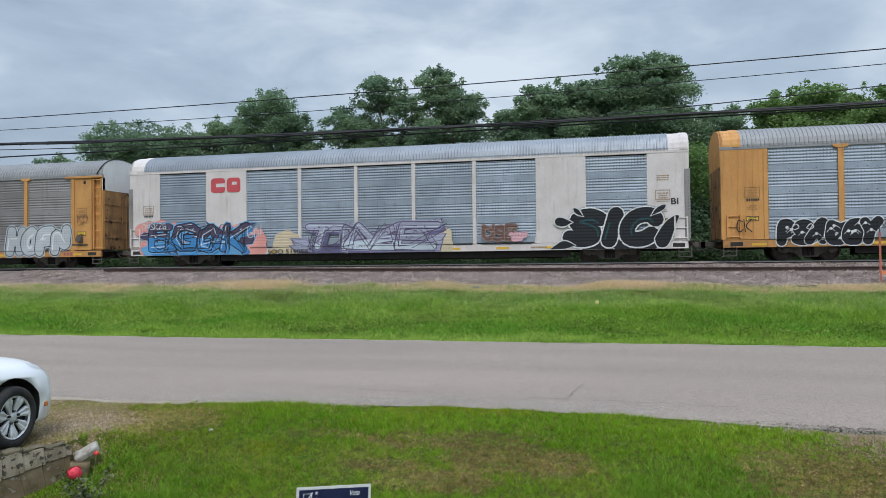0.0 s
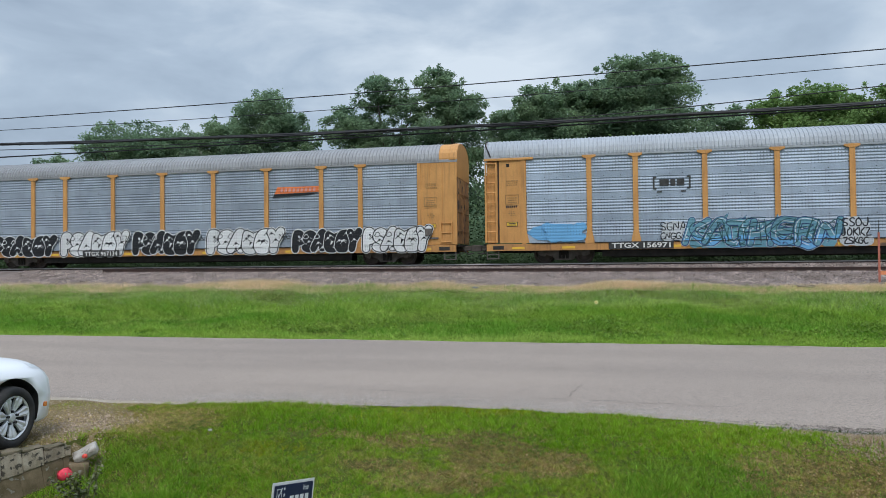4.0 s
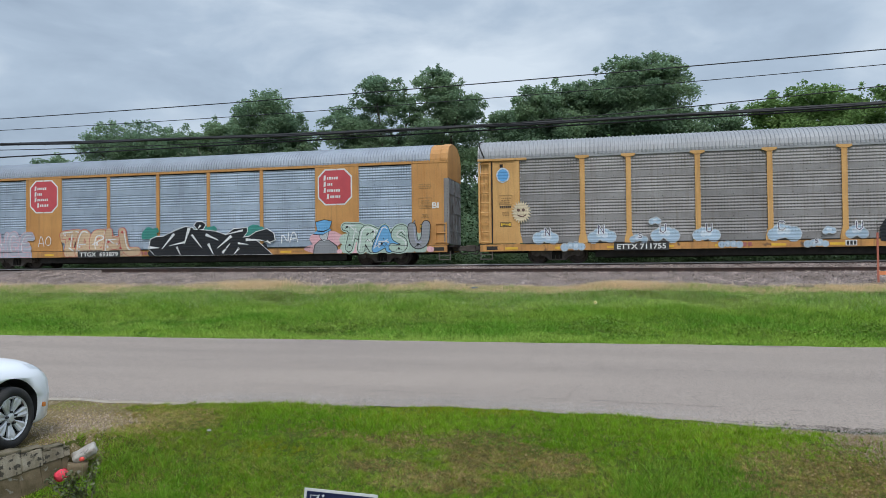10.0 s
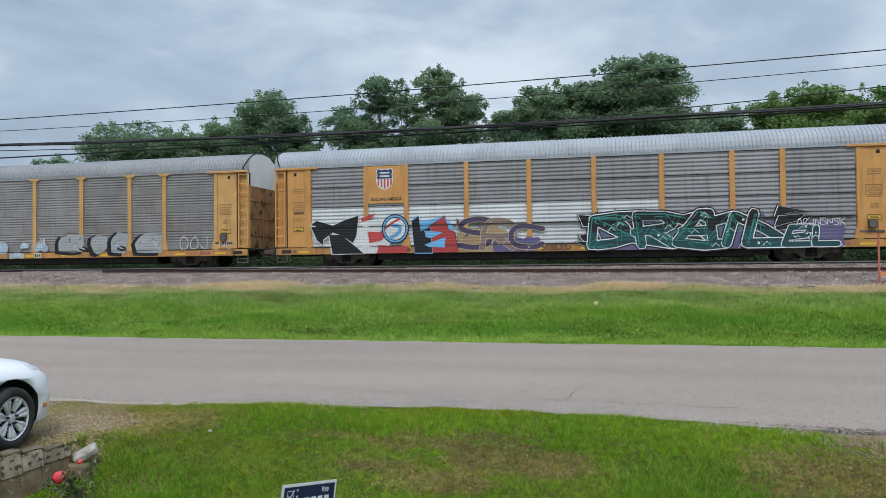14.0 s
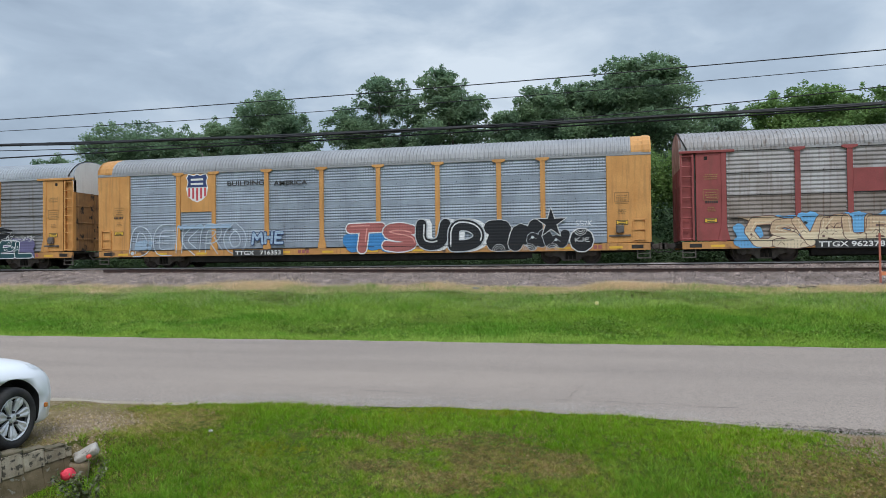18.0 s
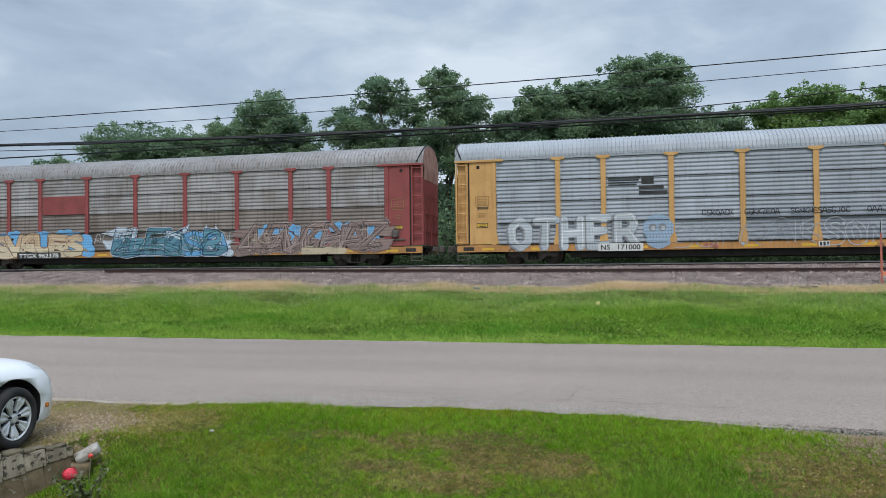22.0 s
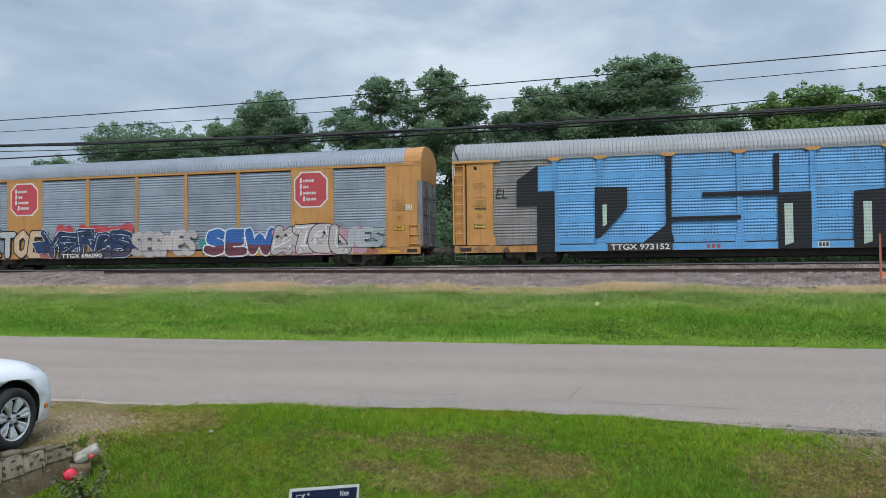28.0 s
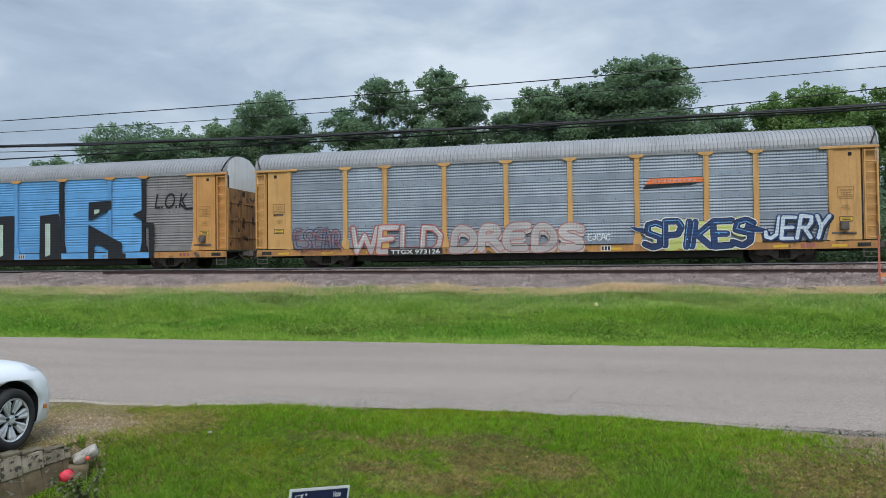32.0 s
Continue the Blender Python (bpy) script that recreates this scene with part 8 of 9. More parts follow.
    piece("ns", 8.95, 11.2, .62, 2.12, "KS", "silver", "white", 65, body=.40, edge=.03, halo="black", halo_w=.07, shade="black", shift=(-.16, -.05), wide=1.15, wild=.03, light="white")
    piece("ns", 11.05, 11.8, 1.3, 2.1, "E", "silver", "black", 67, body=.34, lean=.3, halo="black", halo_w=.03)
    # a full row of pieces
    piece("kcs2", -12.4, -6.75, .60, 2.10, "AWKTOE", "sandy", "black", 68, body=.50, edge=.05, wide=1.2, wild=.04, light="cream", shade="black", shift=(.05, -.05), tones={"T": "silver"})
    haze("kcs2", -7.1, -6.3, .6, 1.5, "brick", 82)
    haze("kcs2", -6.2, -1.5, 1.3, 2.30, "crimson", 83, .7)
    piece("kcs2", -6.75, -1.75, .62, 2.02, "YERBS", "navy", "black", 70, under="plum", split=.3, halo="pale", halo_w=.04, body=.36, wide=1.3, wild=.13, light="pale", tips=6, edge=.03, shade="black", shift=(.1, -.1))
    piece("kcs2", -6.6, -1.9, .66, 2.0, "KREGAS", None, "black", 170, body=.28, edge=.03, wild=.12, wide=1.4, lean=.1)
    piece("kcs2", -1.55, 1.9, .58, 1.92, "SEGNES", "rosewhite", "grey", 71, puff=True, body=.66, wide=1.4, edge=.022, wild=.04, label="grey bubble letters")
    haze("kcs2", 2.0, 6.2, .90, 1.45, "lagoon", 84, .6)
    piece("kcs2", 2.45, 6.05, .58, 1.95, "SEW", "royal", "white", 72, under="wine", split=.42, halo="sky", halo_w=.012, body=.56, wide=1.15, edge=.05, wild=.03, lean=.08)
    haze("kcs2", 5.9, 10.8, .70, 1.9, "rosepink", 85, .8)
    piece("kcs2", 6.1, 9.9, .58, 2.02, "KTEL", "rosewhite", "black", 73, puff=True, body=.56, wide=1.35, edge=.034, wild=.09, lean=.15, light="white", shade="pink", shift=(.1, -.1))
    piece("kcs2", 9.85, 11.5, .90, 1.80, "RES", "faded", "mint", 74, puff=True, body=.34, edge=.028, wide=1.15)
    scrawl("kcs2", -12.5, -11.8, 2.15, 2.6, "white", 86, .03)
    # letters outlined in brick red, then navy on lime
    piece("weld", -11.5, -9.1, .72, 1.88, "ESEAR", None, "plum", 76, puff=True, body=.40, edge=.032, wild=.09, wide=1.25)
    piece("weld", -11.45, -9.15, .68, 1.86, "SGEB", None, "brick", 75, puff=True, body=.22, edge=.018, wild=.09, wide=1.25)
    piece("weld", -8.61, -4.31, .60, 1.94, "WELD", "rosewhite", "brick", 77, body=.30, edge=.05, wide=1.08, wild=.03, light="white", lean=.05)
    piece("weld", -3.92, 2.04, .58, 1.90, "DREDS", "rosewhite", "rosebrick", 78, puff=True, body=.32, edge=.04, wide=1.10, wild=.05, shade="rosewhite", shift=(.0, -.15), light="silver")
    scrawl("weld", 2.12, 3.07, 1.05, 1.32, "white", 79, .035)
    haze("weld", 4.3, 8.9, .62, 1.98, "lime", 80, .6)
    piece("weld", 4.45, 8.77, .60, 1.90, "SPIKES", "navy", "black", 81, halo="white", halo_w=.05, body=.42, wide=1.28, edge=.02, wild=.06, light="sky", tips=2)
    piece("weld", 9.21, 11.61, .92, 1.98, "JERY", "pale", "navy", 82, body=.36, edge=.045, wide=1.15, wild=.05, lean=.12, shade="black", shift=(.06, -.05))


def fins():
    """Pointed black flourishes with white rims at both ends of the large black letters."""
    car, g = CARS["cp"], Geo()
    shapes = ([(8.5, 1.75), (7.95, 2.02), (7.72, 1.85), (7.80, 1.62), (8.1, 1.55)], [(8.6, .75), (8.1, 1.02), (7.62, .66), (7.5, .60), (8.2, .60)], [(11.9, 1.0), (12.35, 1.75), (12.95, 2.05), (12.75, 1.55), (12.45, .62), (12.0, .60)], [(11.75, 1.95), (12.0, 2.32), (12.4, 2.45), (12.3, 2.2)], [(8.95, 2.0), (8.75, 2.32), (8.5, 2.38), (8.62, 2.1)])
    for grow, slot in ((.055, 1), (0, 0)):
        for pts in shapes:
            fan(g, swell(soften(pts + pts[:1], 2)[:-1], grow), coat(car), slot)
    part("graffiti", g, [hue("black"), hue("white")], car, "black pointed flourishes with white rims")


def silver_blocks():
    """Leaning silver slabs with black sides."""
    car, rs = CARS["ettx"], random.Random(36)
    g, q = Geo(), Geo()
    for a, b in ((2.6, 4.5), (4.5, 5.75), (5.7, 6.9), (7.05, 8.9)):
        pts = [(p + rs.uniform(-.14, .14), z + rs.uniform(-.10, .10)) for p, z in ((a + .3, .82), ((a + b) / 2, .74), (b - .15, .82), (b - .02, 1.2), (b - .1, 1.66), ((a + b) / 2, 1.74), (a + .4, 1.62), (a + .15, 1.25))]
        g.plate([(x - .22, z - .02 if z > 1 else z - .14) for x, z in pts], coat(car), 0)
        q.plate(pts, coat(car), 0)
        for _ in range(4):
            x, z = rs.uniform(a + .4, b - .4), rs.uniform(.9, 1.5)
            for poly in ribbon(soften([(x, z), (x + .2, z + rs.uniform(-.3, .3)), (x + rs.uniform(-.1, .5), z + rs.uniform(-.2, .3))], 1), .028):
                q.plate(poly, coat(car), rs.choice((1, 2)))
    for x in (4.6, 6.8):
        for poly in ribbon(soften([(x - .5, 1.0), (x - .2, .88), (x, 1.0), (x - .3, 1.1)], 1), .09):
            q.plate(poly, coat(car), 1)
    top = part("graffiti", g, hue("black"), car, "silver sprayed blocks with black sides")
    part("letter", q, [hue("ash"), hue("black"), hue("white")], top)


def star_and_ball():
    """A black five-pointed star and a black ball with a white rim."""
    car, g = CARS["up"], Geo()
    for grow, slot in ((.05, 1), (0, 0)):
        pts = []
        for k in range(10):
            r = (.66 if k % 2 == 0 else .24) + grow * (1.6 if k % 2 == 0 else 1)
            pts.append((9.25 + r * math.sin(k * math.pi / 5), 1.78 + r * math.cos(k * math.pi / 5)))
        fan(g, pts, coat(car), slot)
        dab(g, (10.55, 1.02), .50 + grow, coat(car), slot)
    for r in (.12, .2, .28):
        for cx, cz in ((10.5, 1.5), (6.95, .62), (8.3, .62), (9.3, .62)):
            arc = [(cx + r * math.cos(a * math.pi / 8), cz + r * math.sin(a * math.pi / 8) * (1 if cz < 1 else -1)) for a in range(9)]
            for poly in ribbon(arc, .022):
                g.plate(poly, coat(car), 1)
    part("graffiti", g, [hue("black"), hue("white")], car, "black star and ball with a white rim")
    scrawl("up", 10.25, 10.9, .95, 1.12, "white", 90, .03, 3)
    scrawl("up", 10.3, 11.0, 1.62, 1.85, "white", 91, .025, 4)


def skull():
    """A pale blue round head with two dark eyes."""
    car, rs, g = CARS["ns"], random.Random(8), Geo()
    blob(g, -4.75, 1.45, .62, .62, coat(car), 0, rs, 24, .04)
    blob(g, -4.75, .95, .50, .35, coat(car), 0, rs, 16, .06)
    for x in (-4.98, -4.58):
        dab(g, (x, 1.5), .17, coat(car), 1)
        dab(g, (x + .03, 1.47), .09, coat(car), 2)
    for k in range(6):
        x = -5.1 + k * .13
        g.plate([(x, 1.05), (x + .03, 1.05), (x + .03, 1.2), (x, 1.2)], coat(car), 1)
    part("graffiti", g, [hue("mistblue"), hue("grey"), hue("blanched")], car, "pale blue sprayed mask")


paint_pieces()


def close_panels():
    """The dark gap that runs between the wall sheets and the sill, past the paint."""
    for key, car in CARS.items():
        flush = key in ("cp", "kcs1", "kcs2")
        xs = (-11.62, -9.08, -6.93, -4.28, -1.38, 1.38, 4.28, 6.93, 9.08, 11.62) if flush else (-11.6, -8.91, -6.98, -4.19, -1.39, 1.39, 4.19, 6.98, 8.91, 11.6)
        for i, (a, b) in enumerate(zip(xs, xs[1:])):
            if not (flush and i in (1, 7)):
                part("panel_gap", Geo().box(a + .2, b - .2, PAINT_AT.get(car.name, FACE) - .001, S, .872, .893), BLACK, car)
                if key in ("upw", "red", "ns"):
                    part("sheet_seam", Geo().box(a + .12, b - .12, PAINT_AT.get(car.name, FACE) - (.022 if key == "upw" else .001), S, 1.815, 1.838), BLACK, car)


close_panels()


# ---- the parked car on the drive, nose towards the road ----
CARPAINT = mat("white_car_paint", (0.84, 0.86, 0.89), (0.82, 0.84, 0.87), 0.25, 0, 2, 30, 0.0, 0.0, grit=0.015)
RUBBER = mat("tyre_rubber", (0.022, 0.022, 0.023), (0.04, 0.038, 0.036), 0.85, 0, 6, 60, 0.3)
ALLOY = mat("silver_wheel_trim", (0.68, 0.69, 0.70), (0.62, 0.63, 0.64), 0.38, 0.35, 6, 60, 0.0, grit=0.05)
GLASS = mat("dark_car_glass", (0.02, 0.022, 0.025), (0.02, 0.022, 0.025), 0.06, 0, 3, 30, 0.0)
AMBER = mat("amber_lens", (0.62, 0.22, 0.05), (0.55, 0.19, 0.05), 0.2, 0, 3, 30, 0.0)
LAMP = mat("clear_lamp_lens", (0.72, 0.75, 0.78), (0.60, 0.63, 0.66), 0.15, 0.0, 8, 30, 0.0)
TRIM = mat("black_plastic_trim", (0.025, 0.025, 0.026), (0.035, 0.035, 0.036), 0.6, 0, 4, 40, 0.1)
MOSSY = mat("mossy_stone", (0.20, 0.165, 0.115), (0.115, 0.105, 0.06), 0.95, 0, 9, 60, 0.8, 0.2)
REDLENS = mat("red_lens", (0.35, 0.02, 0.02), (0.3, 0.02, 0.02), 0.15, 0, 3, 30, 0.0)


def loft(sections, n):
    """Skins rings of equal length; each section is a list of points."""
    g = Geo()
    v = [p for s in sections for p in s]
    f = [(i * n + k, i * n + (k + 1) % n, (i + 1) * n + (k + 1) % n, (i + 1) * n + k) for i in range(len(sections) - 1) for k in range(n)]
    f += [tuple(range(n - 1, -1, -1)), tuple(range((len(sections) - 1) * n, len(sections) * n))]
    return g.add(v, f)


def body_ring(y, w, z0, z1, n=28, power=3.2):
    """A rounded section at y: half width w, from z0 to z1."""
    out = []
    for k in range(n):
        a = k * math.tau / n
        ca, sa = math.cos(a), math.sin(a)
        x = w * math.copysign(abs(ca) ** (2 / power), ca)
        z = (z0 + z1) / 2 + (z1 - z0) / 2 * math.copysign(abs(sa) ** (2 / (power + (.6 if sa > 0 else 6))), sa)
        tuck = 1 - 0.10 * max(0, (z - (z0 + z1) / 2) / ((z1 - z0) / 2)) ** 2 - 0.06 * max(0, -(z - (z0 + z1) / 2) / ((z1 - z0) / 2)) ** 2
        out.append((x * tuck, y, z))
    return out


def road_wheel(parent, x, y, s, turn=0):
    w = part("wheel", Geo().lathe_y([(.205, -.085), (.222, -.098), (.232, -.085), (.232, .085), (.222, .098), (.205, .085)], 32).box(-.01, .01, -.06, .06, -.01, .01), ALLOY, parent, "", pose(x, y, .325, 0, 0, 90 * s + turn))
    part("tyre", Geo().lathe_y([(.226, -.09), (.240, -.106), (.262, -.114), (.300, -.108), (.318, -.085), (.325, -.05), (.325, .05), (.318, .085), (.300, .108), (.262, .114), (.240, .106), (.226, .09)], 40), RUBBER, w, "black tyre", smooth=True)
    part("brake_disc", Geo().lathe_y([(.0, -.02), (.15, -.02), (.15, .02), (.0, .02)], 24), BLACK, w)
    part("wheel_well", Geo().lathe_y([(.0, -.035), (.225, -.035), (.225, -.02), (0, -.02)], 24), TRIM, w)
    for k in range(7):
        # broad fluted spokes that flare towards the rim, with a groove down the middle
        a = k * math.tau / 7 + .2
        c, sn = math.cos(a), math.sin(a)
        rings = []
        for r, half, dish in ((.040, .018, -.070), (.085, .026, -.074), (.130, .040, -.086), (.175, .056, -.096), (.224, .040, -.094)):
            rings.append([(r * c - u * half * sn, dish + d, r * sn + u * half * c) for u, d in ((-1, .030), (-1, .008), (-.55, 0), (0, .010), (.55, 0), (1, .008), (1, .030))])
        part("spoke", loft(rings, 7), ALLOY, w, "silver wheel cover spoke")
    part("hub_cap", Geo().lathe_y([(.0, -.085), (.03, -.085), (.050, -.074), (.052, -.05)], 20), ALLOY, w)
    for k in range(5):
        a = k * math.tau / 5 + .3
        part("wheel_nut", Geo().tube((.066 * math.cos(a), -.092, .066 * math.sin(a)), (.066 * math.cos(a), -.05, .066 * math.sin(a)), .013, 10), TRIM, w)
    return w


def parked_car():
    car = thing("parked_car", "white four-door saloon car parked on the drive", "car", pose(-6.89, -24.80, -1.765, 0, 0, 2))
    # stations: distance ahead of the front axle, half width, underside, top
    st = ((.86, .44, .20, .64), (.83, .65, .13, .74), (.76, .76, .11, .82), (.62, .835, .11, .875), (.42, .875, .12, .915), (.2, .89, .15, .94), (0, .895, .15, .965), (-.3, .895, .17, .995), (-.7, .895, .18, 1.01), (-1.5, .895, .18, .97), (-2.5, .895, .18, .98), (-3.0, .885, .20, 1.0), (-3.4, .84, .28, 1.0), (-3.62, .75, .34, .98), (-3.70, .60, .42, .92))
    lower = loft([body_ring(y, w, a, b) for y, w, a, b in st], 28)
    ob = part("body", lower, [CARPAINT], car, "glossy white bodywork", smooth=True)
    cut = Geo()
    for y in (.07, -2.69):
        for s in (-1, 1):
            cut.tube((s * .60, y, .325), (s * 1.2, y + .012, .325), .405, 40)
    tool = new("arch_cutter", cut.mesh("arch_cutter", TRIM))
    tool.parent = car
    mod = ob.modifiers.new("arches", "BOOLEAN")
    mod.object, mod.operation, mod.solver, mod.material_mode = tool, "DIFFERENCE", "EXACT", "TRANSFER"
    bpy.context.view_layer.update()
    dg = bpy.context.evaluated_depsgraph_get()
    made = bpy.data.meshes.new_from_object(ob.evaluated_get(dg))
    ob.modifiers.clear()
    ob.data = made
    bpy.data.objects.remove(tool)
    # cabin
    cab = ((-.55, .70, .90, .98), (-1.15, .66, .95, 1.30), (-1.6, .63, .95, 1.45), (-2.3, .62, .95, 1.46), (-2.9, .60, .95, 1.36), (-3.45, .62, .95, 1.02))
    part("glasshouse", loft([body_ring(y, w, a, b, 28, 4.0) for y, w, a, b in cab], 28), GLASS, car, "dark tinted windows", smooth=True)
    roof = ((-1.45, .60, 1.40, 1.445), (-1.7, .62, 1.40, 1.475), (-2.3, .61, 1.40, 1.485), (-2.85, .57, 1.32, 1.40))
    part("roof", loft([body_ring(y, w, a, b, 28, 4.0) for y, w, a, b in roof], 28), CARPAINT, car, smooth=True)
    for s in (-1, 1):
        for (ya, za), (yb, zb), wa, wb in (((-.62, .97), (-1.5, 1.43), .70, .62), ((-2.1, .97), (-2.1, 1.44), .70, .62), ((-2.85, 1.38), (-3.45, 1.0), .60, .66)):
            part("pillar", Geo().tube((s * wa, ya, za), (s * wb, yb, zb), .04, 8), CARPAINT, car)
        # dark arch liners behind the wheels
        for y in (.07, -2.69):
            part("arch_liner", Geo().tube((s * .56, y, .33), (s * .62, y, .33), .40, 32), TRIM, car)
        part("side_marker", Geo().rbox(*sorted((s * .80, s * .852)), .565, .600, .345, .395, .006), AMBER, car, "amber side marker")
        lens, cols = Geo(), 7
        stations = sorted(st)
        for y in (.46, .55, .64, .72, .79):
            dims = [float(np.interp(y, [q[0] for q in stations], [q[k] for q in stations])) for k in (1, 2, 3)]
            for k in range(cols):
                a = .50 + .30 * k / (cols - 1) * (.5 + y * .6)
                c, q = math.cos(a), math.sin(a)
                z = (dims[1] + dims[2]) / 2 + (dims[2] - dims[1]) / 2 * q ** (2 / 3.8)
                lens.v.append((s * (dims[0] * c ** (2 / 3.2) * (1 - .10 * q) + .001), y + .002, z + .002))
        for j in range(4):
            for k in range(cols - 1):
                f = (j * cols + k, j * cols + k + 1, (j + 1) * cols + k + 1, (j + 1) * cols + k)
                lens.f.append(f if s > 0 else f[::-1])
                lens.m.append(0)
        part("headlight", lens, LAMP, car, "clear headlight", smooth=True)
        part("tail_light", Geo().rbox(*sorted((s * .45, s * .80)), -3.64, -3.5, .75, .90, .03), REDLENS, car)
        part("door_mirror", Geo().rbox(*sorted((s * .88, s * 1.04)), -.98, -.82, .95, 1.07, .03), CARPAINT, car)
        part("sill_trim", Geo().rbox(*sorted((s * .84, s * .88)), -2.25, -.45, .17, .24, .01), TRIM, car)
        for y in (-1.55, -2.5):
            part("door_handle", Geo().rbox(*sorted((s * .88, s * .91)), y - .1, y + .1, .80, .83, .008), CARPAINT, car)
    part("lower_lip", Geo().rbox(-.56, .56, .60, .76, .150, .17, .008), TRIM, car, "black lower bumper lip")
    part("grille", Geo().rbox(-.42, .42, .80, .875, .40, .50, .015), TRIM, car)
    road_wheel(car, .80, .07, 1, 3)
    road_wheel(car, -.80, .07, -1)
    road_wheel(car, .80, -2.69, 1)
    road_wheel(car, -.80, -2.69, -1)
    return car


parked_car()


# ---- low wall at the edge of the drive ----
def rough_block(w, d, h, seed, bulge=0.016):
    rs = random.Random(seed)
    bm = bmesh.new()
    bmesh.ops.create_cube(bm, size=1)
    bmesh.ops.subdivide_edges(bm, edges=bm.edges[:], cuts=3, use_grid_fill=True)
    for v in bm.verts:
        c = v.co.copy()
        k = 1 - 0.012 * ((abs(c.x) > .45) + (abs(c.y) > .45) + (abs(c.z) > .45) - 1)
        v.co = (c.x * w * k + rs.uniform(-1, 1) * bulge, c.y * d * k + rs.uniform(-1, 1) * bulge, c.z * h * k + rs.uniform(-1, 1) * bulge)
    bm.verts.index_update()
    g = Geo().add([tuple(v.co) for v in bm.verts], [tuple(v.index for v in f.verts) for f in bm.faces])
    bm.free()
    return g


def drive_wall():
    """Cast blocks whose face tapers towards the end of the wall, on a stained footing set back a little."""
    wall = thing("retaining_wall", "low weathered concrete block wall along the drive", "wall", pose(0, 0, 0), kind="structure")
    # along the face, from the end of the wall: x, y, top, underside of the upper course
    path = ((-5.53, -24.42, -1.82, -1.88), (-5.56, -24.48, -1.775, -1.885), (-5.64, -24.68, -1.75, -1.915), (-5.72, -24.87, -1.735, -1.95), (-5.80, -25.06, -1.725, -1.98), (-5.87, -25.28, -1.69, -2.00), (-5.92, -25.5, -1.69, -2.0), (-5.94, -25.75, -1.69, -2.0), (-5.95, -26.0, -1.69, -2.0), (-5.95, -26.4, -1.69, -2.0), (-5.95, -26.8, -1.69, -2.0), (-5.95, -27.2, -1.69, -2.0))
    rs = random.Random(12)
    for (xa, ya, ta, ua), (xb, yb, tb, ub) in zip(path, path[1:]):
        w, a = math.hypot(xb - xa, yb - ya), math.degrees(math.atan2(yb - ya, xb - xa))
        top, low = (ta + tb) / 2 + rs.uniform(-.008, .008), (ua + ub) / 2
        cx, cy = (xa + xb) / 2 - .07, (ya + yb) / 2 + .03
        slope = math.degrees(math.atan2(ub - ua, w))
        part("block", Geo().rbox(-w * .505, w * .505, -.07, .07, -(top - low) / 2, (top - low) / 2, .010), CONCRETE, wall, at=pose(cx, cy, (top + low) / 2, rs.uniform(-2, 2), -slope * .6, a + rs.uniform(-1.5, 1.5)))
        part("coping_stone", rough_block(w * 1.0, .135, .026, rs.randrange(999), .009), MOSSY, wall, "rounded brown mossy top", at=pose(cx, cy, top + .004, rs.uniform(-4, 4), rs.uniform(-5, 5) - slope * .3, a), smooth=True)
        part("footing_block", Geo().rbox(-w * .51, w * .51, -.07, .07, -.2, .17, .006), DIRTY, wall, "stained lower course", at=pose(cx - .012, cy + .005, low - .165, 0, -slope, a))


drive_wall()
s1 = tagged(part("loose_stone", rough_block(.24, .15, .07, 77, .005), mat("pale_stone", (0.44, 0.41, 0.37), (0.33, 0.29, 0.245), .9, 0, 9, 50, .8, 0, ((.2, .18, .16), .6, 14)), smooth=True), "pale broken stone beside the wall", "stone")
s1.matrix_basis = pose(-5.405, -24.36, -1.862, 20, -27, 30)
s2 = tagged(part("loose_stone", rough_block(.19, .14, .17, 78, .010), DIRTY, smooth=True), "brown stained broken stone at the end of the wall", "stone")
s2.matrix_basis = pose(-5.43, -24.44, -2.03, 0, 4, 40)


# ---- rose bush ----
ROSE_LEAF = mat("rose_leaf", (0.065, 0.088, 0.030), (0.155, 0.165, 0.075), 0.5, 0, 4, 20, 0, 0.4, island=True)
PETAL = mat("rose_petal", (0.80, 0.065, 0.10), (0.70, 0.05, 0.085), 0.5, 0, 6, 30, 0, 0.12, island=True)
ORANGE_PETAL = mat("orange_petal", (0.80, 0.10, 0.075), (0.70, 0.08, 0.06), 0.5, 0, 6, 30, 0, 0.12, island=True)
STEM = mat("rose_stem", (0.09, 0.11, 0.045), (0.12, 0.09, 0.05), 0.7, 0, 8, 30, 0.2)


def bloom(parent, name, x, y, z, r, material, label):
    """A round head of cupped, overlapping petals."""
    g = Geo()
    rs = random.Random(int(r * 1000) + 3)
    for n, tilt, size in ((3, 1.35, .75), (5, .9, .85), (7, .4, .95), (8, -.1, 1.0), (7, -.6, .95), (4, -1.2, .8)):
        turn = rs.uniform(0, 6)
        for k in range(n):
            a = k * math.tau / n + turn + rs.uniform(-.15, .15)
            d = Vector((math.cos(a) * math.cos(tilt), math.sin(a) * math.cos(tilt), math.sin(tilt)))
            side = d.orthogonal().normalized()
            over = d.cross(side)
            rr = r * size * rs.uniform(.9, 1.08)
            ring = [d * rr * .88 + (side * math.cos(j * math.tau / 8) + over * math.sin(j * math.tau / 8)) * rr * .5 * rs.uniform(.85, 1.15) for j in range(8)]
            g.add([tuple(d * rr * 1.02)] + [tuple(p) for p in ring], [(0, 1 + j, 1 + (j + 1) % 8) for j in range(8)])
    return part(name, g, material, parent, label, pose(x, y, z), smooth=True)


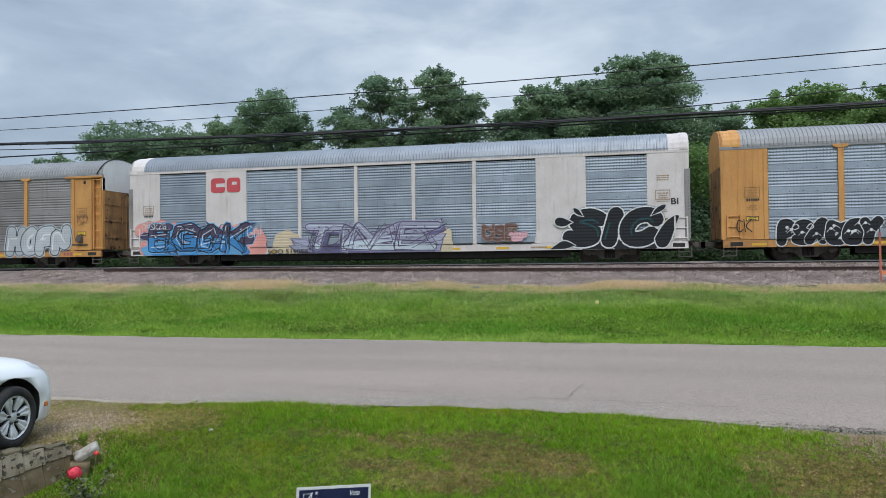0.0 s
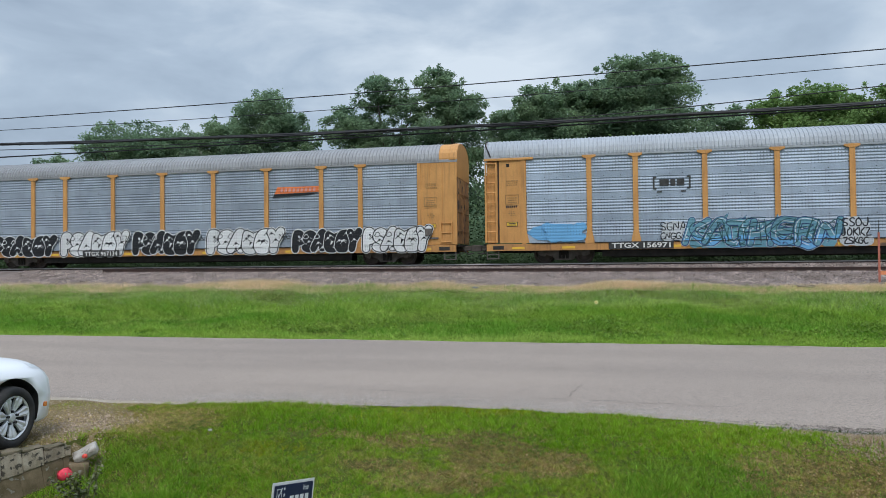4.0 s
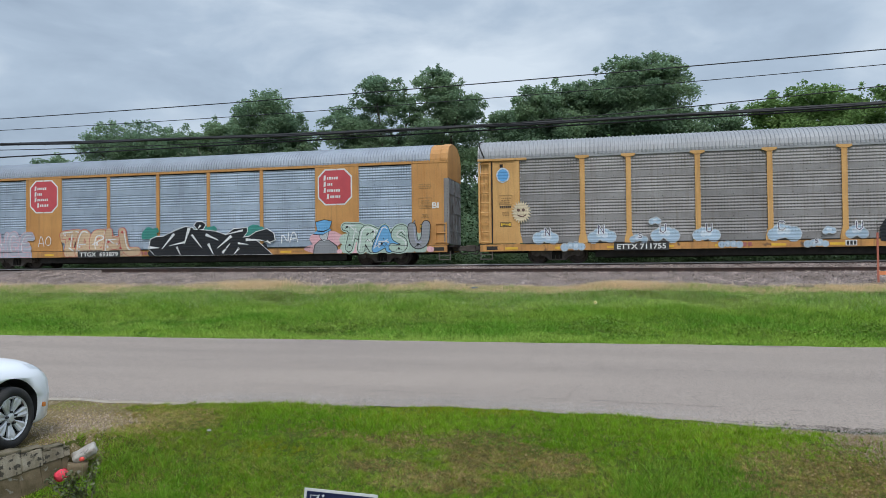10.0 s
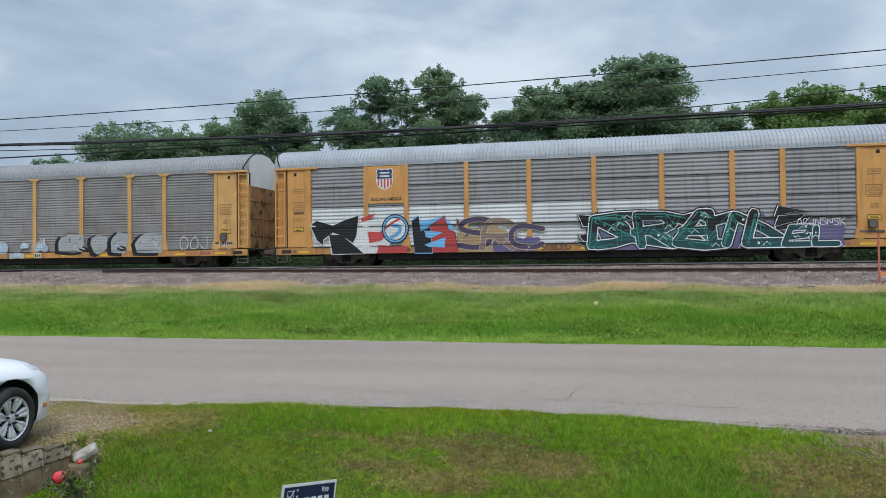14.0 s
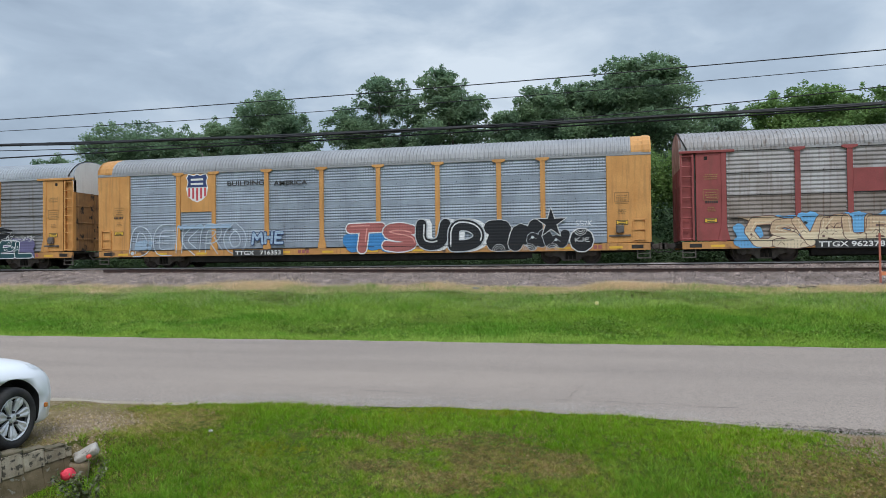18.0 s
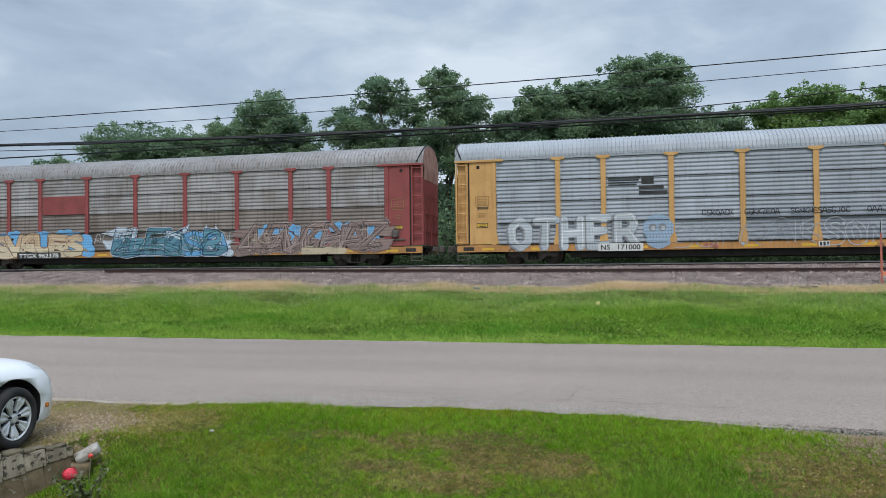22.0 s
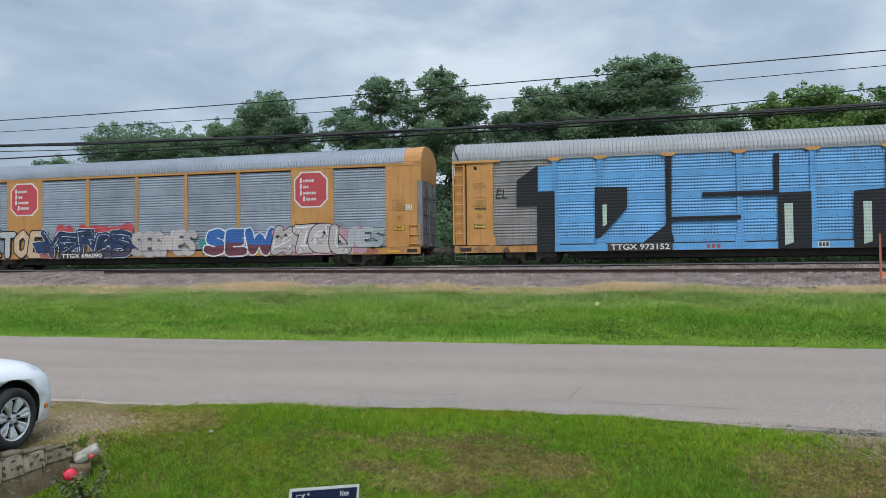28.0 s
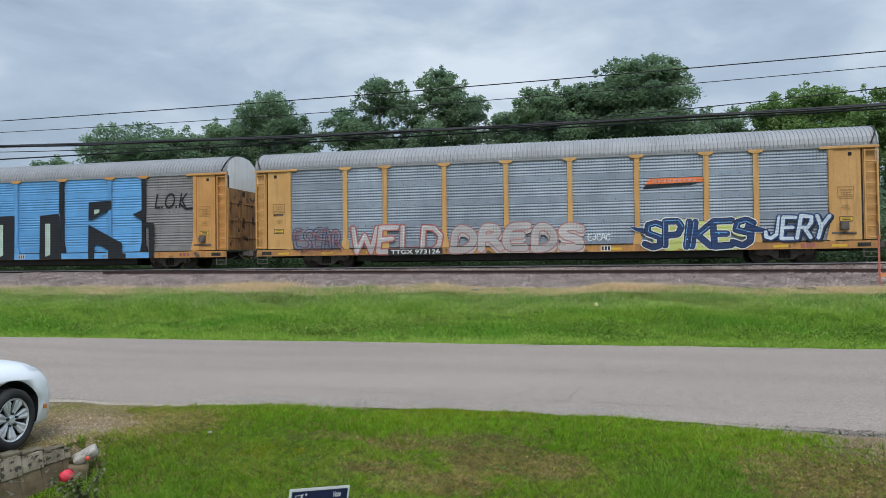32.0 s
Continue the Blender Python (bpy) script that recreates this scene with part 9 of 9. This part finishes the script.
def rose_bush():
    b = thing("rose_bush", "small rose bush with red blooms beside the wall", "bush", pose(-5.02, -24.98, -2.2))
    g, rs = Geo(), random.Random(6)
    tips = []
    for k in range(9):
        a = rs.uniform(0, math.tau)
        p = Vector((.13 + rs.uniform(-.05, .05), rs.uniform(-.05, .05), 0))
        for j in range(4):
            q = p + Vector((math.cos(a) * .06 + rs.uniform(-.03, .03), math.sin(a) * .05, rs.uniform(.05, .09)))
            g.tube(p, q, .006 - j * .001, 6)
            tips.append(q)
            p = q
    part("stem", g, STEM, b)
    lumps = [(t.x, t.y, t.z + .01, .06, .06, .05) for t in tips]
    v, f = leaf_cloud(lumps, 420, .024, 31)
    part("foliage", tri_mesh("foliage", v, f, ROSE_LEAF), None, b)
    bloom(b, "bloom", .0, -.02, .33, .066, PETAL, "crimson bloom nodding in the wind")
    bloom(b, "bloom", -.06, .36, .415, .027, ORANGE_PETAL, "orange red bloom")
    part("bloom_stem", Geo().tube((.11, 0, .2), (.0, -.02, .33), .005, 6).tube((.13, .06, .2), (-.06, .36, .415), .003, 6), STEM, b)
    return b


ROSES = rose_bush()


# ---- small flower on the bank, scrap on the ballast ----
def daisy():
    f = thing("wildflower", "single white and yellow wildflower on the bank", "flower", pose(-0.12, -7.4, float(ground_z(-0.12, -7.4))))
    part("stem", Geo().tube((0, 0, 0), (0, 0, .28), .008, 6), STEM, f)
    g = Geo()
    for k in range(9):
        a = k * math.tau / 9
        g.add([(0, -.02, .28), (.05 * math.cos(a - .4), -.03, .28 + .05 * math.sin(a - .4)), (.075 * math.cos(a), -.01, .28 + .075 * math.sin(a)), (.05 * math.cos(a + .4), -.03, .28 + .05 * math.sin(a + .4))], [(0, 1, 2, 3)])
    part("petals", g, mat("daisy_petal", (.80, .78, .45), (.74, .70, .30), .6, 0, 5, 20, 0), f)
    part("flower_head", Geo().tube((0, -.05, .28), (0, -.02, .28), .018, 10), PLACARD, f)


daisy()
scrap = tagged(part("plastic_scrap", rough_block(.22, .12, .07, 55, .02), mat("blue_plastic", (.16, .26, .36), (.12, .2, .3), .5, 0, 5, 30, .1)), "crumpled blue plastic scrap on the ballast", "litter")
scrap.matrix_basis = pose(-4.72, -3.95, float(ground_z(-4.72, -3.95)) + .05)
paper = tagged(part("paper_scrap", rough_block(.036, .022, .006, 57, .009), mat("white_paper", (.60, .59, .54), (.50, .48, .42), .7, 0, 8, 40, .1)), "torn scrap of white paper lying in the lawn", "litter")
paper.matrix_basis = pose(-4.6, -23.24, float(ground_z(-4.6, -23.24)) + .045, 8, 5, 20)
slab = tagged(part("concrete_slab", rough_block(.55, .25, .09, 56, .02), CONCRETE), "grey concrete slab lying at the edge of the ballast", "slab")
slab.matrix_basis = pose(7.1, -3.9, float(ground_z(7.1, -3.9)) + .05)


# ---- campaign sign that twists in the wind ----
def yard_sign():
    s = thing("yard_sign", "navy blue campaign yard sign with a white border", "sign", pose(-2.2, -25.48, -1.68))
    w, h = .305, .45
    navy = mat("sign_navy", (.012, .018, .06), (.018, .025, .075), .45, 0, 3, 30, 0)
    part("board", Geo().rbox(-w, w, -.003, .003, -h, 0, .001), STENCIL_W, s, "white corrugated plastic board")
    g = Geo().plate([(-w + .022, -h + .02), (w - .022, -h + .02), (w - .022, -.022), (-w + .022, -.022)], -.0055)
    part("printed_field", g, navy, s)
    inkm = mat("sign_white", (.70, .72, .74), (.64, .66, .68), .5, 0, 3, 30, 0)
    g = Geo()
    for a, b, c, d in ((-.25, -.18, -.055, -.05), (-.25, -.18, -.13, -.125), (-.25, -.245, -.13, -.05), (-.185, -.18, -.13, -.05)):
        g.plate([(a, c), (b, c), (b, d), (a, d)], -.0085)
    g.plate([(-.24, -.09), (-.222, -.118), (-.17, -.045), (-.18, -.042), (-.222, -.10), (-.232, -.085)], -.0088)
    for k in range(3):
        cx, cz = -.145, -.05 - k * .05
        g.plate([(cx + (.016 if j % 2 == 0 else .007) * math.sin(j * math.pi / 5), cz + (.016 if j % 2 == 0 else .007) * math.cos(j * math.pi / 5)) for j in range(10)], -.0085)
    for j in range(4):
        g.plate([(-.06 + j * .075, -.25), (-.06 + j * .075 + .055, -.25), (-.06 + j * .075 + .055, -.115), (-.06 + j * .075, -.115)], -.0085)
    set_word(g, "Vote", .13, .21, -.085, -.04, -.0085, 0, .02, 0, .3)
    part("print", g, inkm, s, "white tick box, stars and bars")
    wire_g = Geo()
    for x in (-.12, .12):
        wire_g.tube((x, .006, -.02), (x, .006, -1.0), .0025, 6)
    wire_g.tube((-.12, .006, -.47), (.12, .006, -.47), .0025, 6)
    part("wire_stake", wire_g, BLACK, s)
    return s


SIGN = yard_sign()


for x in (-37.0, 26.0):
    utility_pole(x)


# ---- all that moves ----
def motions():
    ends = (0, 1 / 30, 2 / 30)
    times = sorted({*ends, *(32 - e for e in ends), *(0.1 * k for k in range(1, 320))})
    # slack runs out and in along the train: seconds, metres
    slack = ((0, 0), (6, 0), (7, -.04), (8, -.09), (8.5, -.16), (8.8, -.02), (9, .12), (10, .09), (11, .03), (12, 0), (17, -.04), (18, -.08), (18.5, -.10), (18.8, -.18), (19, -.23), (20, -.20), (21, -.18), (22, -.12), (23, 0), (25, 0), (25.5, .08), (27, .26), (28, .28), (32, .28))
    give = {t: float(np.interp(t, [a for a, _ in slack], [b for _, b in slack])) for t in times}
    for car in CARS.values():
        c0 = car.location.x
        walk(car, [(t, pose(c0 - SPEED * t + give[t], 1.5, 0)) for t in times])
    step = 2 / 30
    rows = [k * step for k in range(481)]
    turn = -math.degrees(SPEED / 0.419)
    for w, x in SPIN:
        walk(w, [(t, pose(x, 0, .42, 0, turn * t, 0)) for t in rows])
    # the sign: seconds, middle of its top edge, turn, roll
    swing = (
        (0, -2.15, -25.47, -1.68, 30, -3), (1, -2.16, -25.48, -1.68, 18, -3), (2, -2.26, -25.50, -1.65, 56, -10), (3, -2.43, -25.54, -1.63, 78, -12), (3.5, -2.45, -25.54, -1.63, 80, -12),
        (6, -2.49, -25.55, -1.63, 82, -12), (7, -2.48, -25.55, -1.63, 82, -12), (8, -2.44, -25.54, -1.63, 80, -12), (9, -2.31, -25.51, -1.64, 66, -11), (10, -2.08, -25.46, -1.72, 8, -5),
        (11, -2.07, -25.45, -1.73, 10, -7), (12, -2.63, -25.58, -1.66, 86, -14), (13, -2.10, -25.46, -1.71, 8, -4), (14, -2.33, -25.51, -1.64, 67, -10), (17, -1.91, -25.42, -1.82, 0, -6),
        (18, -1.92, -25.42, -1.83, 0, -6), (19, -1.87, -25.41, -1.87, 0, -6), (20, -2.32, -25.51, -1.64, 64, -11), (21, -2.17, -25.48, -1.68, 20, -3), (22, -1.87, -25.41, -1.87, 0, -6),
        (23, -1.99, -25.43, -1.78, 4, -6), (24, -2.01, -25.44, -1.76, 6, -7), (25, -2.07, -25.45, -1.73, 10, -7), (28, -2.22, -25.49, -1.67, 44, -6), (28.5, -2.27, -25.50, -1.66, 58, -10),
        (29, -2.38, -25.52, -1.64, 69, -11), (29.5, -2.35, -25.52, -1.65, 69, -11), (30, -2.19, -25.48, -1.68, 50, -9), (30.5, -2.26, -25.50, -1.66, 59, -10), (31, -2.25, -25.49, -1.67, 59, -10), (31.5, -2.22, -25.49, -1.67, 55, -9), (32, -2.25, -25.49, -1.67, 59, -10),
    )
    walk(SIGN, [(t, pose(x, y, z, 0, -roll, turn)) for t, x, y, z, turn, roll in swing])
    # crowns and roses sway a little
    for crown, seed in CROWNS:
        rs = random.Random(seed)
        a, b = rs.uniform(0, 6), rs.uniform(0.9, 1.4)
        walk(crown, [(t, pose(0, 0, 0, .25 * math.sin(b * t * .8 + a + 1), .45 * math.sin(b * t + a) + .25 * math.sin(2.3 * b * t + a), 0)) for t in [k * .5 for k in range(65)]])
    gusts = ((0, 0), (2, -15), (6, -19), (8, -22), (10, -23), (12, -27), (14, -29), (17, 2), (18, -13), (19, -15), (20, -26), (21, -5), (23, -18), (25, -18), (28, -9), (31, -15), (32, -14))
    at = [k * .5 for k in range(65)]
    lean = np.interp(at, [t for t, _ in gusts], [a for _, a in gusts])
    walk(ROSES, [(t, pose(-5.02, -24.98, -2.2, 1.5 * math.sin(1.7 * t), float(a) + 1.5 * math.sin(math.pi * t), 0)) for t, a in zip(at, lean)])


motions()
